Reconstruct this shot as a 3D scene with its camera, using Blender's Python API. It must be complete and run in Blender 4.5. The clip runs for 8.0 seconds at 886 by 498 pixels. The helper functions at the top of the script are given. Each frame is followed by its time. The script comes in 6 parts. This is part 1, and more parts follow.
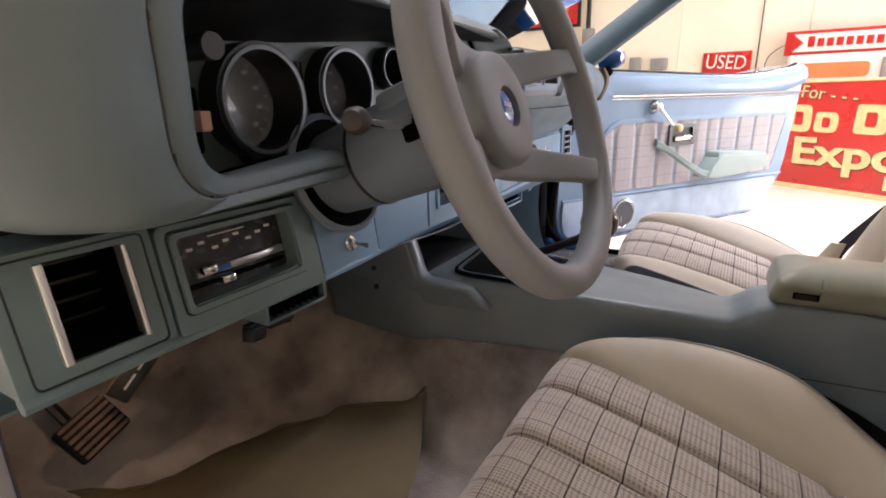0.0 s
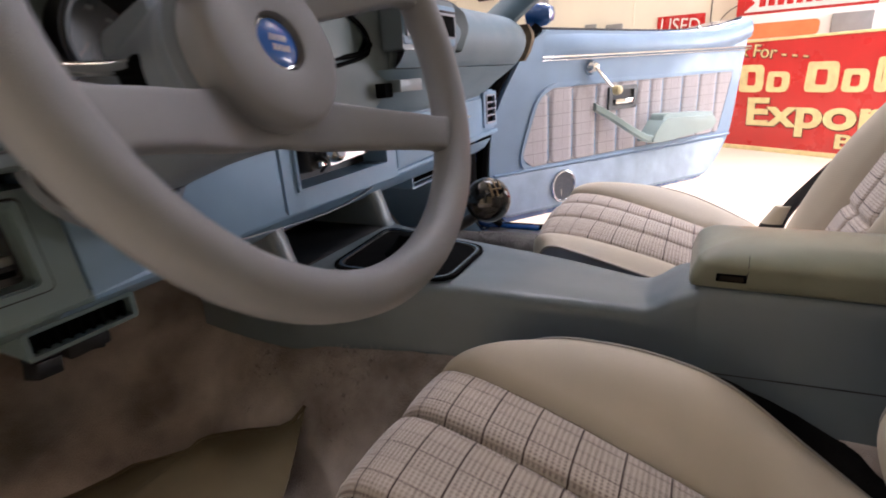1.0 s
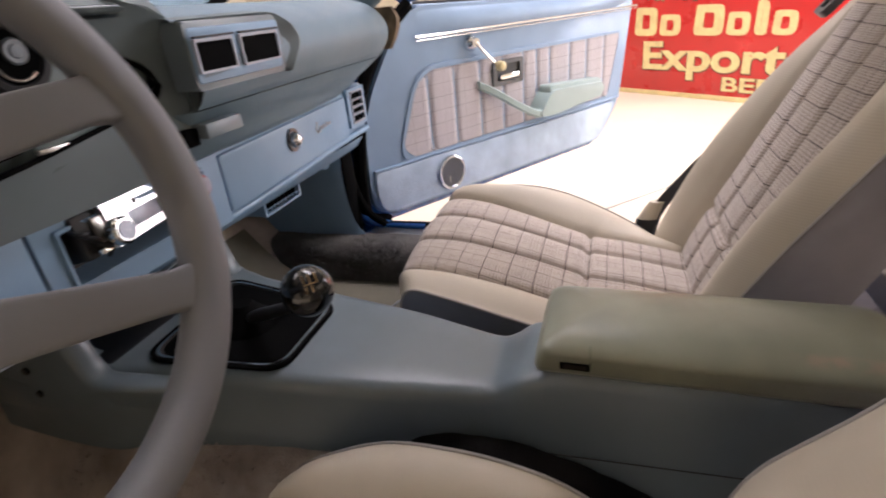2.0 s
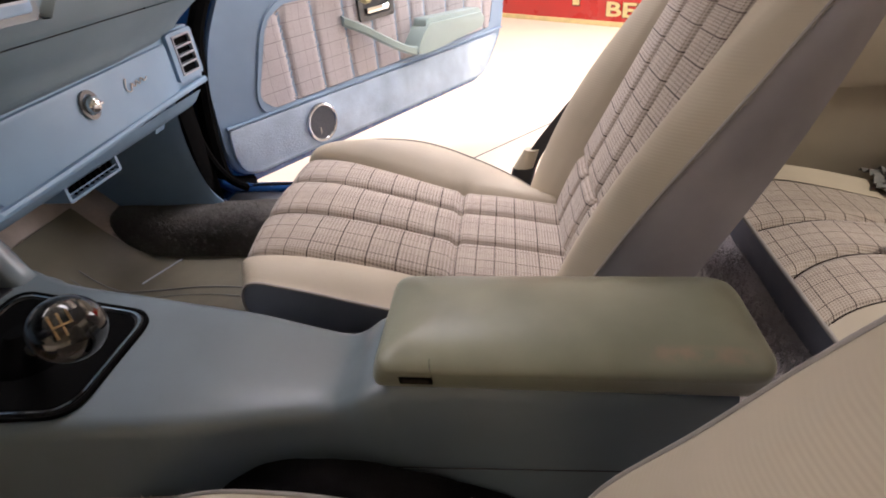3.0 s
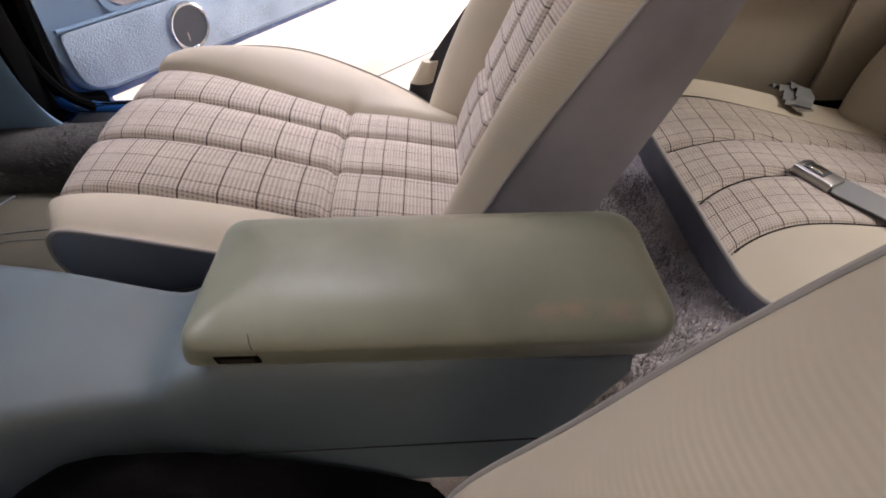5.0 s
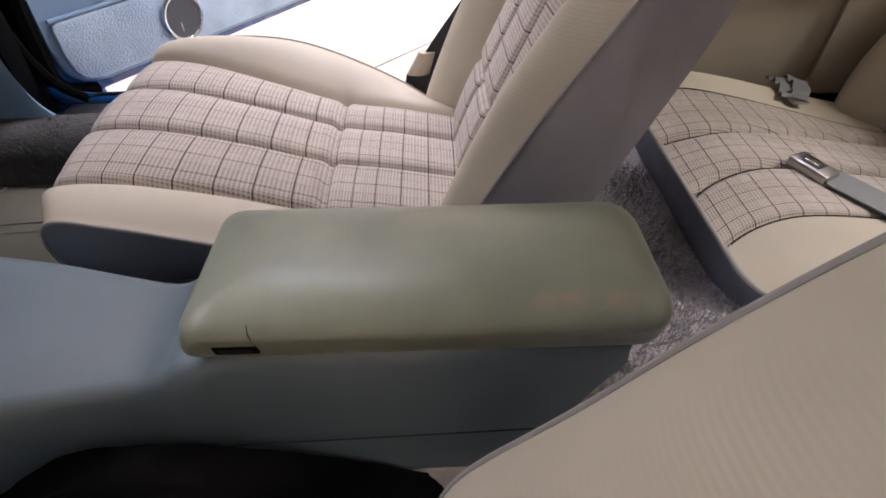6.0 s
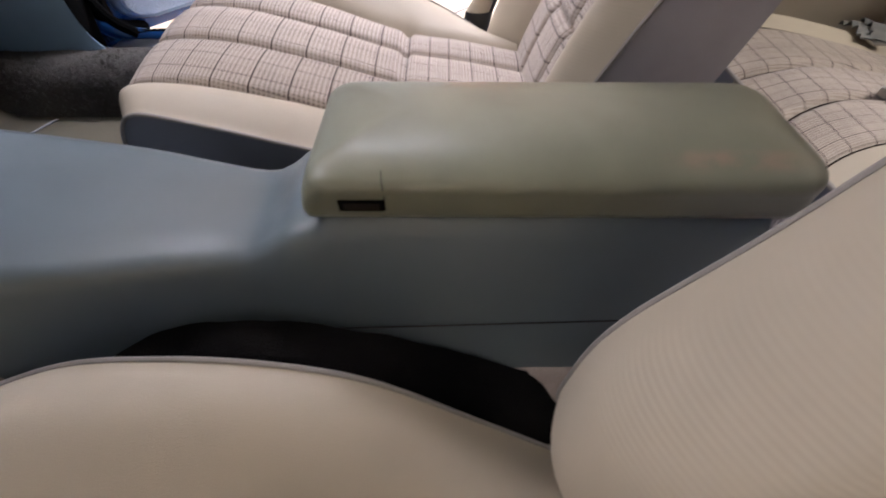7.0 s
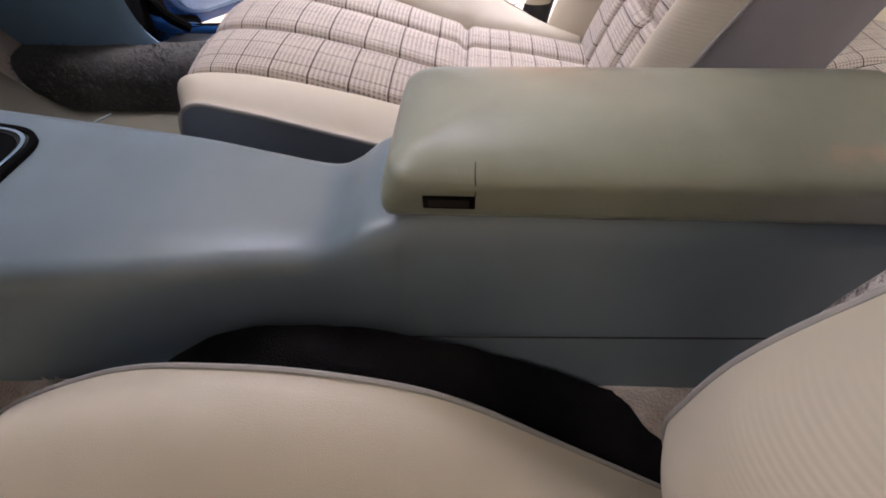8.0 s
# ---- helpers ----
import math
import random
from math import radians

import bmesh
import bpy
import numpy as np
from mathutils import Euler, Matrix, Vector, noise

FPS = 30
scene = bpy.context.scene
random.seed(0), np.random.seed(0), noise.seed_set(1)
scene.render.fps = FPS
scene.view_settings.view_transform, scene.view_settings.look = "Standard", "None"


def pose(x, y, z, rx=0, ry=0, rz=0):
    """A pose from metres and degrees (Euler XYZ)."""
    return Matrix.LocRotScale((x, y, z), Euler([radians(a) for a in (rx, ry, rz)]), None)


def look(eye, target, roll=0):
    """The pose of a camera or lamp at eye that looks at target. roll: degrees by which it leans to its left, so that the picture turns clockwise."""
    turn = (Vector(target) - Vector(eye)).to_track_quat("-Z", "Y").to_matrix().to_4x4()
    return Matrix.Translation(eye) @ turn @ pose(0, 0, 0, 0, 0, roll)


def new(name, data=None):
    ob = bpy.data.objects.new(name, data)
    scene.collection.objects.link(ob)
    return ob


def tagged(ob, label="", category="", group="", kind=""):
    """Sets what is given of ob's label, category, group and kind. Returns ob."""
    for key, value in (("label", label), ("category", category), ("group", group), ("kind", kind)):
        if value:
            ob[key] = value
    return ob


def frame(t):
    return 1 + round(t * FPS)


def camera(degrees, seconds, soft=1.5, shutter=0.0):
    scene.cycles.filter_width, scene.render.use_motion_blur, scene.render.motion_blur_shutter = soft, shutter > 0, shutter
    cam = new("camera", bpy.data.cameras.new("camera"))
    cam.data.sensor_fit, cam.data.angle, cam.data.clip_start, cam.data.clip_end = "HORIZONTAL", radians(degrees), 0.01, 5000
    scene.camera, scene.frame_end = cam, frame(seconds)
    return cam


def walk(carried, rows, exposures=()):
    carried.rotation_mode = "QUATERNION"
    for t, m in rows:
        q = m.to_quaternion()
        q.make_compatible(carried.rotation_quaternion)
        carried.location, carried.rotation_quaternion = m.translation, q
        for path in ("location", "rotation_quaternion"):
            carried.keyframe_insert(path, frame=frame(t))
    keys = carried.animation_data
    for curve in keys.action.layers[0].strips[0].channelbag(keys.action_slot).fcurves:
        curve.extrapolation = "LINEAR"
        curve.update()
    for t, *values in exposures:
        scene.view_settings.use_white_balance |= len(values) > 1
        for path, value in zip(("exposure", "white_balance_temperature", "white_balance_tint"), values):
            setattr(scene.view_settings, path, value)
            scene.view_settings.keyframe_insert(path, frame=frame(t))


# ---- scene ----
cam = camera(82.1, 8.0, soft=1.8, shutter=0.3)
PATH = [
    (0, (-0.8, -0.017, 0.761), (0.855, 0.956, 0.197), -1.5),
    (0.5, (-0.735, -0.032, 0.74), (0.913, 0.931, 0.142), -2.2),
    (1, (-0.618, -0.069, 0.727), (1.062, 0.805, 0.083), -3.9),
    (1.5, (-0.526, -0.089, 0.753), (1.169, 0.723, 0.067), -5.9),
    (2, (-0.452, -0.127, 0.83), (1.248, 0.467, -0.04), -5.6),
    (2.2, (-0.43, -0.145, 0.843), (1.266, 0.325, -0.107), -4.4),
    (3.3, (-0.31, -0.195, 0.823), (1.312, 0.015, -0.327), -5.4),
    (3.5, (-0.298, -0.203, 0.817), (1.311, -0.033, -0.358), -4.8),
    (4, (-0.261, -0.221, 0.797), (1.307, -0.119, -0.441), -3.7),
    (4.5, (-0.247, -0.238, 0.783), (1.258, -0.208, -0.534), -2.2),
    (6, (-0.248, -0.235, 0.776), (1.199, -0.266, -0.603), -0.6),
    (6.5, (-0.253, -0.233, 0.774), (1.184, -0.271, -0.616), -0.0),
    (6.8, (-0.279, -0.187, 0.739), (1.15, -0.239, -0.66), 2.1),
    (7, (-0.291, -0.157, 0.705), (1.134, -0.157, -0.699), 0.2),
    (7.2, (-0.288, -0.14, 0.697), (1.13, -0.12, -0.714), 0.2),
    (7.5, (-0.263, -0.128, 0.686), (1.158, -0.047, -0.718), -1.4),
    (8, (-0.267, -0.122, 0.682), (1.157, -0.004, -0.717), -1.8),
]
EXPOSURE = -1.6
SHADES = [  # seconds, stops against EXPOSURE, kelvin, tint: the camera's own exposure and white balance
    (0.0, 0.10, 6150, 17), (1.0, -0.03, 6150, 18), (1.5, -0.15, 6250, 18), (2.0, -0.15, 6400, 19), (2.2, -0.14, 6450, 19),
    (3.3, -0.08, 6550, 18), (4.5, -0.04, 6300, 18), (6.0, -0.04, 6000, 18), (6.5, -0.05, 6000, 18), (7.0, 0.08, 6050, 18), (8.0, 0.28, 6050, 19),
]
walk(cam, [(t, look(eye, target, roll)) for t, eye, target, roll in PATH], [(t, EXPOSURE + stops, kelvin, tint) for t, stops, kelvin, tint in SHADES])

# ---- world and lights ----
world = bpy.data.worlds.new("world")
scene.world = world
world.use_nodes = True
world.node_tree.nodes["Background"].inputs[0].default_value = (0.9, 0.95, 1.0, 1)
world.node_tree.nodes["Background"].inputs[1].default_value = 0.025


def area_lamp(name, m, sx, sy, watts, colour):
    data = bpy.data.lights.new(name, "AREA")
    data.shape, data.size, data.size_y, data.energy, data.color, data.spread = "RECTANGLE", sx, sy, watts, colour, radians(130)
    ob = new(name, data)
    ob.matrix_world = m
    return ob


LAMPS = [  # x, y, z, size x, size y, watts, colour: unseen panels added to balance the light
    (2.1, -0.9, 3.3, 1.0, 3.6, 410, (0.97, 0.94, 1.0)),
    # low panel added to light the cabin from the driver's side
    (-3.0, 0.90, 1.95, 0.8, 1.6, 125, (0.95, 0.96, 0.98)),
    (0.1, 2.8, 3.3, 2.4, 0.8, 175, (1.0, 0.95, 0.95)),
    (5.0, 0.0, 3.3, 0.6, 4.0, 150, (1.0, 0.90, 0.74)),
    # added to reach the rear cabin through the back window
    (-0.45, -2.8, 3.3, 1.2, 1.0, 270, (1.0, 0.95, 0.82)),
]
for x, y, z, sx, sy, watts, colour in LAMPS:
    area_lamp("added_lamp", pose(x, y, z), sx, sy, watts, colour)
# unseen window's light, set where the gauge lenses reflect brightness
area_lamp("window_light", pose(4.0, -4.05, 1.30, 90, 0, 12), 3.6, 1.9, 600, (0.95, 0.97, 1.0))
# unseen lamp, inferred from the orange glow and shadow at the pedals
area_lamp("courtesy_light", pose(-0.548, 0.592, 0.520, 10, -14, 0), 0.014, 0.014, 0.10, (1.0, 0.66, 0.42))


# ---- materials ----
def material(name, colour, rough=0.5, metal=0.0, spec=0.5, vary=0.08, scale=6.0, grain=0.0, grain_scale=900.0, coat=0.0, sheen=0.0, dirt=None, transmission=0.0, wear=0.06):
    """Principled material with soft blotches, fine grain relief and a little wear in the roughness."""
    mat = bpy.data.materials.new(name)
    mat.use_nodes = True
    nt = mat.node_tree
    b = nt.nodes["Principled BSDF"]
    b.inputs["Roughness"].default_value = rough
    b.inputs["Metallic"].default_value = metal
    b.inputs["Specular IOR Level"].default_value = spec
    b.inputs["Coat Weight"].default_value = coat
    b.inputs["Sheen Weight"].default_value = sheen
    b.inputs["Transmission Weight"].default_value = transmission
    geo = nt.nodes.new("ShaderNodeNewGeometry")
    n1 = nt.nodes.new("ShaderNodeTexNoise")
    n1.inputs["Scale"].default_value = scale
    n1.inputs["Detail"].default_value = 6
    nt.links.new(geo.outputs["Position"], n1.inputs["Vector"])
    ramp = nt.nodes.new("ShaderNodeMix")
    ramp.data_type = "RGBA"
    c = Vector(colour)
    d = Vector(dirt) if dirt else c * (1 - 2 * vary)
    ramp.inputs["A"].default_value = (*d, 1)
    ramp.inputs["B"].default_value = (*(c * (1 + vary)), 1)
    sharp = nt.nodes.new("ShaderNodeMapRange")
    sharp.inputs["From Min"].default_value, sharp.inputs["From Max"].default_value = 0.3, 0.7
    nt.links.new(n1.outputs["Fac"], sharp.inputs["Value"])
    nt.links.new(sharp.outputs["Result"], ramp.inputs["Factor"])
    nt.links.new(ramp.outputs["Result"], b.inputs["Base Color"])
    rr = nt.nodes.new("ShaderNodeMapRange")
    rr.inputs["To Min"].default_value, rr.inputs["To Max"].default_value = max(0.02, rough - wear), min(1, rough + wear)
    n3 = nt.nodes.new("ShaderNodeTexNoise")
    n3.inputs["Scale"].default_value = scale * 2.7
    n3.inputs["Detail"].default_value = 4
    nt.links.new(geo.outputs["Position"], n3.inputs["Vector"])
    rr.inputs["From Min"].default_value, rr.inputs["From Max"].default_value = 0.3, 0.7
    nt.links.new(n3.outputs["Fac"], rr.inputs["Value"])
    nt.links.new(rr.outputs["Result"], b.inputs["Roughness"])
    if grain:
        n2 = nt.nodes.new("ShaderNodeTexNoise")
        n2.inputs["Scale"].default_value = grain_scale
        n2.inputs["Detail"].default_value = 3
        nt.links.new(geo.outputs["Position"], n2.inputs["Vector"])
        bump = nt.nodes.new("ShaderNodeBump")
        bump.inputs["Strength"].default_value = grain
        bump.inputs["Distance"].default_value = 0.001
        nt.links.new(n2.outputs["Fac"], bump.inputs["Height"])
        nt.links.new(bump.outputs["Normal"], b.inputs["Normal"])
    return mat


def carpet_material(name, dark, light, scale=220.0, pile=0.006):
    mat = material(name, light, rough=0.95, spec=0.1, vary=0.2, scale=9, grain=1.0, grain_scale=scale, sheen=0.3, dirt=dark)
    bump = [n for n in mat.node_tree.nodes if n.type == "BUMP"][0]
    bump.inputs["Distance"].default_value = pile
    return mat


def plaid_material(name, base, line, fine, pitch=0.026):
    """Woven check: window-pane lines over a small check, on a map in metres."""
    mat = bpy.data.materials.new(name)
    mat.use_nodes = True
    nt = mat.node_tree
    b = nt.nodes["Principled BSDF"]
    b.inputs["Roughness"].default_value = 0.9
    b.inputs["Specular IOR Level"].default_value = 0.15
    b.inputs["Sheen Weight"].default_value = 0.25
    uv = nt.nodes.new("ShaderNodeUVMap")
    sep = nt.nodes.new("ShaderNodeSeparateXYZ")
    nt.links.new(uv.outputs["UV"], sep.inputs[0])

    def m(op, a, c, clamp=False):
        n = nt.nodes.new("ShaderNodeMath")
        n.operation, n.use_clamp = op, clamp
        for i, v in enumerate((a, c)):
            if isinstance(v, (int, float)):
                n.inputs[i].default_value = v
            else:
                nt.links.new(v, n.inputs[i])
        return n.outputs[0]

    def near(coord, step, width, shift=0.0):
        """1 on lines of that width every step."""
        f = m("FRACT", m("ADD", m("MULTIPLY", coord, 1 / step), 100.0 + shift), 0)
        return m("LESS_THAN", f, width / step)

    X, Y = sep.outputs[0], sep.outputs[1]
    lines = m("MAXIMUM", m("MULTIPLY", near(X, pitch * 1.15, 0.0011), 0.82), near(Y, pitch, 0.0012))
    thin = m("MAXIMUM", near(X, pitch * 1.15, 0.0011, 0.52), m("MULTIPLY", near(Y, pitch, 0.0010, 0.5), 0.5))
    cell = 0.0036
    sx, sy = near(X, cell, cell * 0.5), near(Y, cell, cell * 0.5)
    chk = m("ADD", m("MULTIPLY", m("ADD", sx, sy), 0.155), m("MULTIPLY", m("MULTIPLY", sx, sy), 0.44))
    band = m("MAXIMUM", near(X, pitch * 2.3, pitch * 1.15, 0.25), m("MULTIPLY", near(Y, pitch * 2, pitch, 0.25), 0.5))
    chk = m("MULTIPLY", chk, m("ADD", m("MULTIPLY", band, 0.28), 0.64))

    def mix(a, c, f):
        n = nt.nodes.new("ShaderNodeMix")
        n.data_type = "RGBA"
        for key, v in (("A", a), ("B", c), ("Factor", f)):
            if isinstance(v, tuple):
                n.inputs[key].default_value = (*v, 1)
            else:
                nt.links.new(v, n.inputs[key])
        return n.outputs["Result"]

    noise_t = nt.nodes.new("ShaderNodeTexNoise")
    noise_t.inputs["Scale"].default_value = 14
    noise_t.inputs["Detail"].default_value = 5
    soft = mix(tuple(x * 0.85 for x in base), base, noise_t.outputs["Fac"])
    col = mix(soft, fine, chk)
    col = mix(col, fine, m("MULTIPLY", thin, 0.40))
    col = mix(col, line, m("MULTIPLY", lines, 0.95))
    nt.links.new(col, b.inputs["Base Color"])
    weave = nt.nodes.new("ShaderNodeTexNoise")
    weave.inputs["Scale"].default_value = 700
    nt.links.new(nt.nodes.new("ShaderNodeNewGeometry").outputs["Position"], weave.inputs["Vector"])
    bump = nt.nodes.new("ShaderNodeBump")
    bump.inputs["Strength"].default_value, bump.inputs["Distance"].default_value = 0.5, 0.001
    nt.links.new(weave.outputs["Fac"], bump.inputs["Height"])
    nt.links.new(bump.outputs["Normal"], b.inputs["Normal"])
    return mat


M_PAD = material("padded_vinyl_grey_green", (0.142, 0.206, 0.250), 0.52, vary=0.06, grain=0.25, grain_scale=1400)
M_BLUE = material("painted_panel_light_blue", (0.196, 0.315, 0.448), 0.45, wear=0.1, vary=0.07, grain=0.2, grain_scale=1600)
# Copy of M_PAD with the hood's dimmer light put into the colour.
M_HOOD = material("padded_vinyl_green_dimmed", (0.118, 0.150, 0.156), 0.52, vary=0.08, grain=0.25, grain_scale=1400)
# Greener panel paint, also darkened in colour for the driver side's dim light.
M_PANELGREEN = material("painted_panel_green_dimmed", (0.135, 0.190, 0.195), 0.45, wear=0.1, vary=0.09, grain=0.2, grain_scale=1600)
M_DOORBLUE = material("door_vinyl_light_blue", (0.24, 0.36, 0.52), 0.42, wear=0.1, vary=0.06, grain=0.2, grain_scale=1500)
M_CONSOLE = material("console_plastic_grey_blue", (0.134, 0.168, 0.188), 0.38, wear=0.08, vary=0.09, grain=0.12, grain_scale=1500)
M_LID = material("armrest_vinyl_grey_green", (0.212, 0.220, 0.160), 0.37, vary=0.13, scale=11, grain=0.2, grain_scale=1400, wear=0.02)
for vinyl, weight, gloss in ((M_LID, 0.3, 0.30), (M_CONSOLE, 0.18, 0.20)):
    vinyl.node_tree.nodes["Principled BSDF"].inputs["Coat Weight"].default_value = weight
    vinyl.node_tree.nodes["Principled BSDF"].inputs["Coat Roughness"].default_value = gloss


def rubbed(mat, colour, x0, x1, y0, y1, strength):
    """A worn strip with a ragged outline, rubbed through to another colour."""
    nt = mat.node_tree
    b = nt.nodes["Principled BSDF"]
    old = b.inputs["Base Color"].links[0].from_socket
    geo = nt.nodes.new("ShaderNodeNewGeometry")
    sep = nt.nodes.new("ShaderNodeSeparateXYZ")
    nt.links.new(geo.outputs["Position"], sep.inputs[0])
    blot = nt.nodes.new("ShaderNodeTexNoise")
    blot.inputs["Scale"].default_value, blot.inputs["Detail"].default_value = 70, 7
    nt.links.new(geo.outputs["Position"], blot.inputs["Vector"])
    value = blot.outputs["Fac"]
    lo, hi = nt.nodes.new("ShaderNodeMapRange"), nt.nodes.new("ShaderNodeMapRange")
    lo.inputs["From Min"].default_value, lo.inputs["From Max"].default_value = 0.40, 0.66
    nt.links.new(value, lo.inputs["Value"])
    value = lo.outputs["Result"]
    for axis, a, c in ((0, x0, x1), (1, y0, y1)):
        n = nt.nodes.new("ShaderNodeMath")
        n.operation = "SUBTRACT"
        nt.links.new(sep.outputs[axis], n.inputs[0])
        n.inputs[1].default_value = (a + c) / 2
        q = nt.nodes.new("ShaderNodeMath")
        q.operation = "ABSOLUTE"
        nt.links.new(n.outputs[0], q.inputs[0])
        r = nt.nodes.new("ShaderNodeMapRange")
        r.inputs["From Min"].default_value, r.inputs["From Max"].default_value = (c - a) / 2, (c - a) / 5
        nt.links.new(q.outputs[0], r.inputs["Value"])
        t = nt.nodes.new("ShaderNodeMath")
        t.operation = "MULTIPLY"
        nt.links.new(value, t.inputs[0])
        nt.links.new(r.outputs["Result"], t.inputs[1])
        value = t.outputs[0]
    hi.inputs["To Max"].default_value = strength
    nt.links.new(value, hi.inputs["Value"])
    mix = nt.nodes.new("ShaderNodeMix")
    mix.data_type = "RGBA"
    nt.links.new(old, mix.inputs["A"])
    mix.inputs["B"].default_value = (*colour, 1)
    nt.links.new(hi.outputs["Result"], mix.inputs["Factor"])
    nt.links.new(mix.outputs["Result"], b.inputs["Base Color"])


rubbed(M_LID, (0.36, 0.235, 0.175), -0.0560, -0.0390, -0.376, -0.280, 0.6)
M_WHEEL = material("wheel_grip_warm_grey", (0.193, 0.198, 0.212), 0.5, vary=0.06, grain=0.3, grain_scale=1500)
M_COLUMN = material("column_plastic_grey", (0.150, 0.178, 0.215), 0.45, vary=0.06, grain=0.2)
M_CREAM = material("seat_vinyl_cream", (0.49, 0.430, 0.333), 0.55, wear=0.1, vary=0.07, scale=6, grain=0.3, grain_scale=1300)
M_SHELL = material("seat_vinyl_grey", (0.38, 0.36, 0.385), 0.5, wear=0.12, vary=0.14, scale=7, grain=0.3, grain_scale=1200)
M_RIBBED = material("seat_vinyl_cream_ribbed", (0.49, 0.430, 0.333), 0.58, wear=0.1, vary=0.07, scale=6)
_nt = M_RIBBED.node_tree
_wave = _nt.nodes.new("ShaderNodeTexWave")
_wave.bands_direction = "Z"
_wave.inputs["Scale"].default_value, _wave.inputs["Distortion"].default_value = 98.0, 0.0
_wave.inputs["Detail"].default_value, _wave.inputs["Detail Scale"].default_value = 1.0, 0.3
_nt.links.new(_nt.nodes.new("ShaderNodeNewGeometry").outputs["Position"], _wave.inputs["Vector"])
_rib = _nt.nodes.new("ShaderNodeBump")
_rib.inputs["Strength"].default_value, _rib.inputs["Distance"].default_value = 0.10, 0.001
_nt.links.new(_wave.outputs["Fac"], _rib.inputs["Height"])
_nt.links.new(_rib.outputs["Normal"], _nt.nodes["Principled BSDF"].inputs["Normal"])
# Darker, bluer copy of M_SHELL; the shade on the skirts is in the colour.
M_SKIRT = material("skirt_vinyl_grey_shaded", (0.150, 0.162, 0.205), 0.45, wear=0.1, vary=0.1, scale=7, grain=0.3, grain_scale=1200)
M_THREAD = material("dark_brown_thread", (0.030, 0.022, 0.020), 0.8, spec=0.1)
M_PIPE = material("seat_piping_grey", (0.29, 0.27, 0.25), 0.5)
M_PLAID = plaid_material("plaid_cloth", (0.525, 0.455, 0.388), (0.032, 0.017, 0.016), (0.090, 0.058, 0.052), 0.0285)
M_DOORPLAID = plaid_material("door_plaid_cloth", (0.58, 0.55, 0.58), (0.24, 0.22, 0.23), (0.33, 0.30, 0.31), 0.034)
M_CARPET = carpet_material("carpet_grey_brown", (0.20, 0.158, 0.132), (0.60, 0.52, 0.47), 520.0, 0.003)
# Dark carpet; its black also holds the shadow between console and seat.
M_CARPETDARK = carpet_material("carpet_dark_gap_shade", (0.004, 0.004, 0.004), (0.018, 0.016, 0.015), 700.0, 0.002)
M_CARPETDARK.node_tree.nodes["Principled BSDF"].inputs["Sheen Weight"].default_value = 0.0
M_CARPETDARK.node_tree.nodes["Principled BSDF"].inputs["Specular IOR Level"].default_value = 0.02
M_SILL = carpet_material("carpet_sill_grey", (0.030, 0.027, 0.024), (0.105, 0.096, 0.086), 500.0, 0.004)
M_CARPETBLUE = carpet_material("carpet_light_blue", (0.33, 0.43, 0.56), (0.50, 0.61, 0.75), 260, 0.002)
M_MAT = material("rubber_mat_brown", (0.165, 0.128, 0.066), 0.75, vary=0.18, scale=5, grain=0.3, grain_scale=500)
M_PMAT = material("rubber_mat_grey", (0.165, 0.150, 0.110), 0.36, vary=0.22, scale=5, grain=0.3, grain_scale=500)
M_BLACK = material("black_plastic", (0.008, 0.008, 0.009), 0.5, vary=0.1, grain=0.1)
M_GLOSS = material("black_gloss", (0.006, 0.006, 0.007), 0.08, vary=0.05, coat=0.5)
M_RUBBER = material("black_rubber", (0.009, 0.009, 0.010), 0.75, vary=0.2)
M_CHROME = material("chrome", (0.75, 0.75, 0.74), 0.12, metal=1.0, vary=0.06, scale=30)
M_STEEL = material("brushed_steel", (0.45, 0.44, 0.42), 0.35, metal=1.0, vary=0.1, scale=40)
M_BODY = material("car_paint_blue", (0.012, 0.07, 0.24), 0.25, vary=0.06, coat=0.8)
M_TAN = material("trim_plastic_tan", (0.52, 0.46, 0.36), 0.5, vary=0.1, scale=4, grain=0.2)
M_HEADLINER = material("headliner_cloth", (0.40, 0.42, 0.42), 0.9, vary=0.05)
M_WALL = material("wall_paint_cream", (0.80, 0.75, 0.63), 0.7, vary=0.03, scale=1.5, grain=0.1, grain_scale=300)
M_FLOOR = material("garage_floor_pale", (0.80, 0.69, 0.55), 0.35, vary=0.05, scale=1.2)
M_CEIL = material("ceiling_white", (0.8, 0.8, 0.78), 0.8, vary=0.03)
M_RED = material("enamel_red", (0.55, 0.02, 0.018), 0.3, vary=0.06, scale=2.5, coat=0.3)
M_CREAMPAINT = material("enamel_cream", (0.75, 0.62, 0.30), 0.35, vary=0.08, scale=20)
M_EDGEDARK = material("sign_outline_brown", (0.10, 0.03, 0.015), 0.4, vary=0.1)
M_WHITE = material("white_paint", (0.78, 0.76, 0.72), 0.45, vary=0.05)
M_ORANGE = material("orange_panel", (0.62, 0.20, 0.07), 0.4, vary=0.08)
M_GREYBOX = material("grey_box", (0.25, 0.25, 0.25), 0.5, vary=0.1)
M_GLASS = material("clear_glass", (0.9, 0.95, 0.95), 0.03, vary=0.0, transmission=1.0)
# Milky lens colour stands in for the bright reflections in the gauges.
M_LENS = material("pale_gauge_lens_reflection", (0.80, 0.84, 0.90), 0.10, vary=0.06, scale=30, transmission=0.72)
M_LENS.node_tree.nodes["Principled BSDF"].inputs["IOR"].default_value = 1.8
M_DIAL = material("gauge_dial_black", (0.040, 0.046, 0.056), 0.12, vary=0.1, coat=1.0)
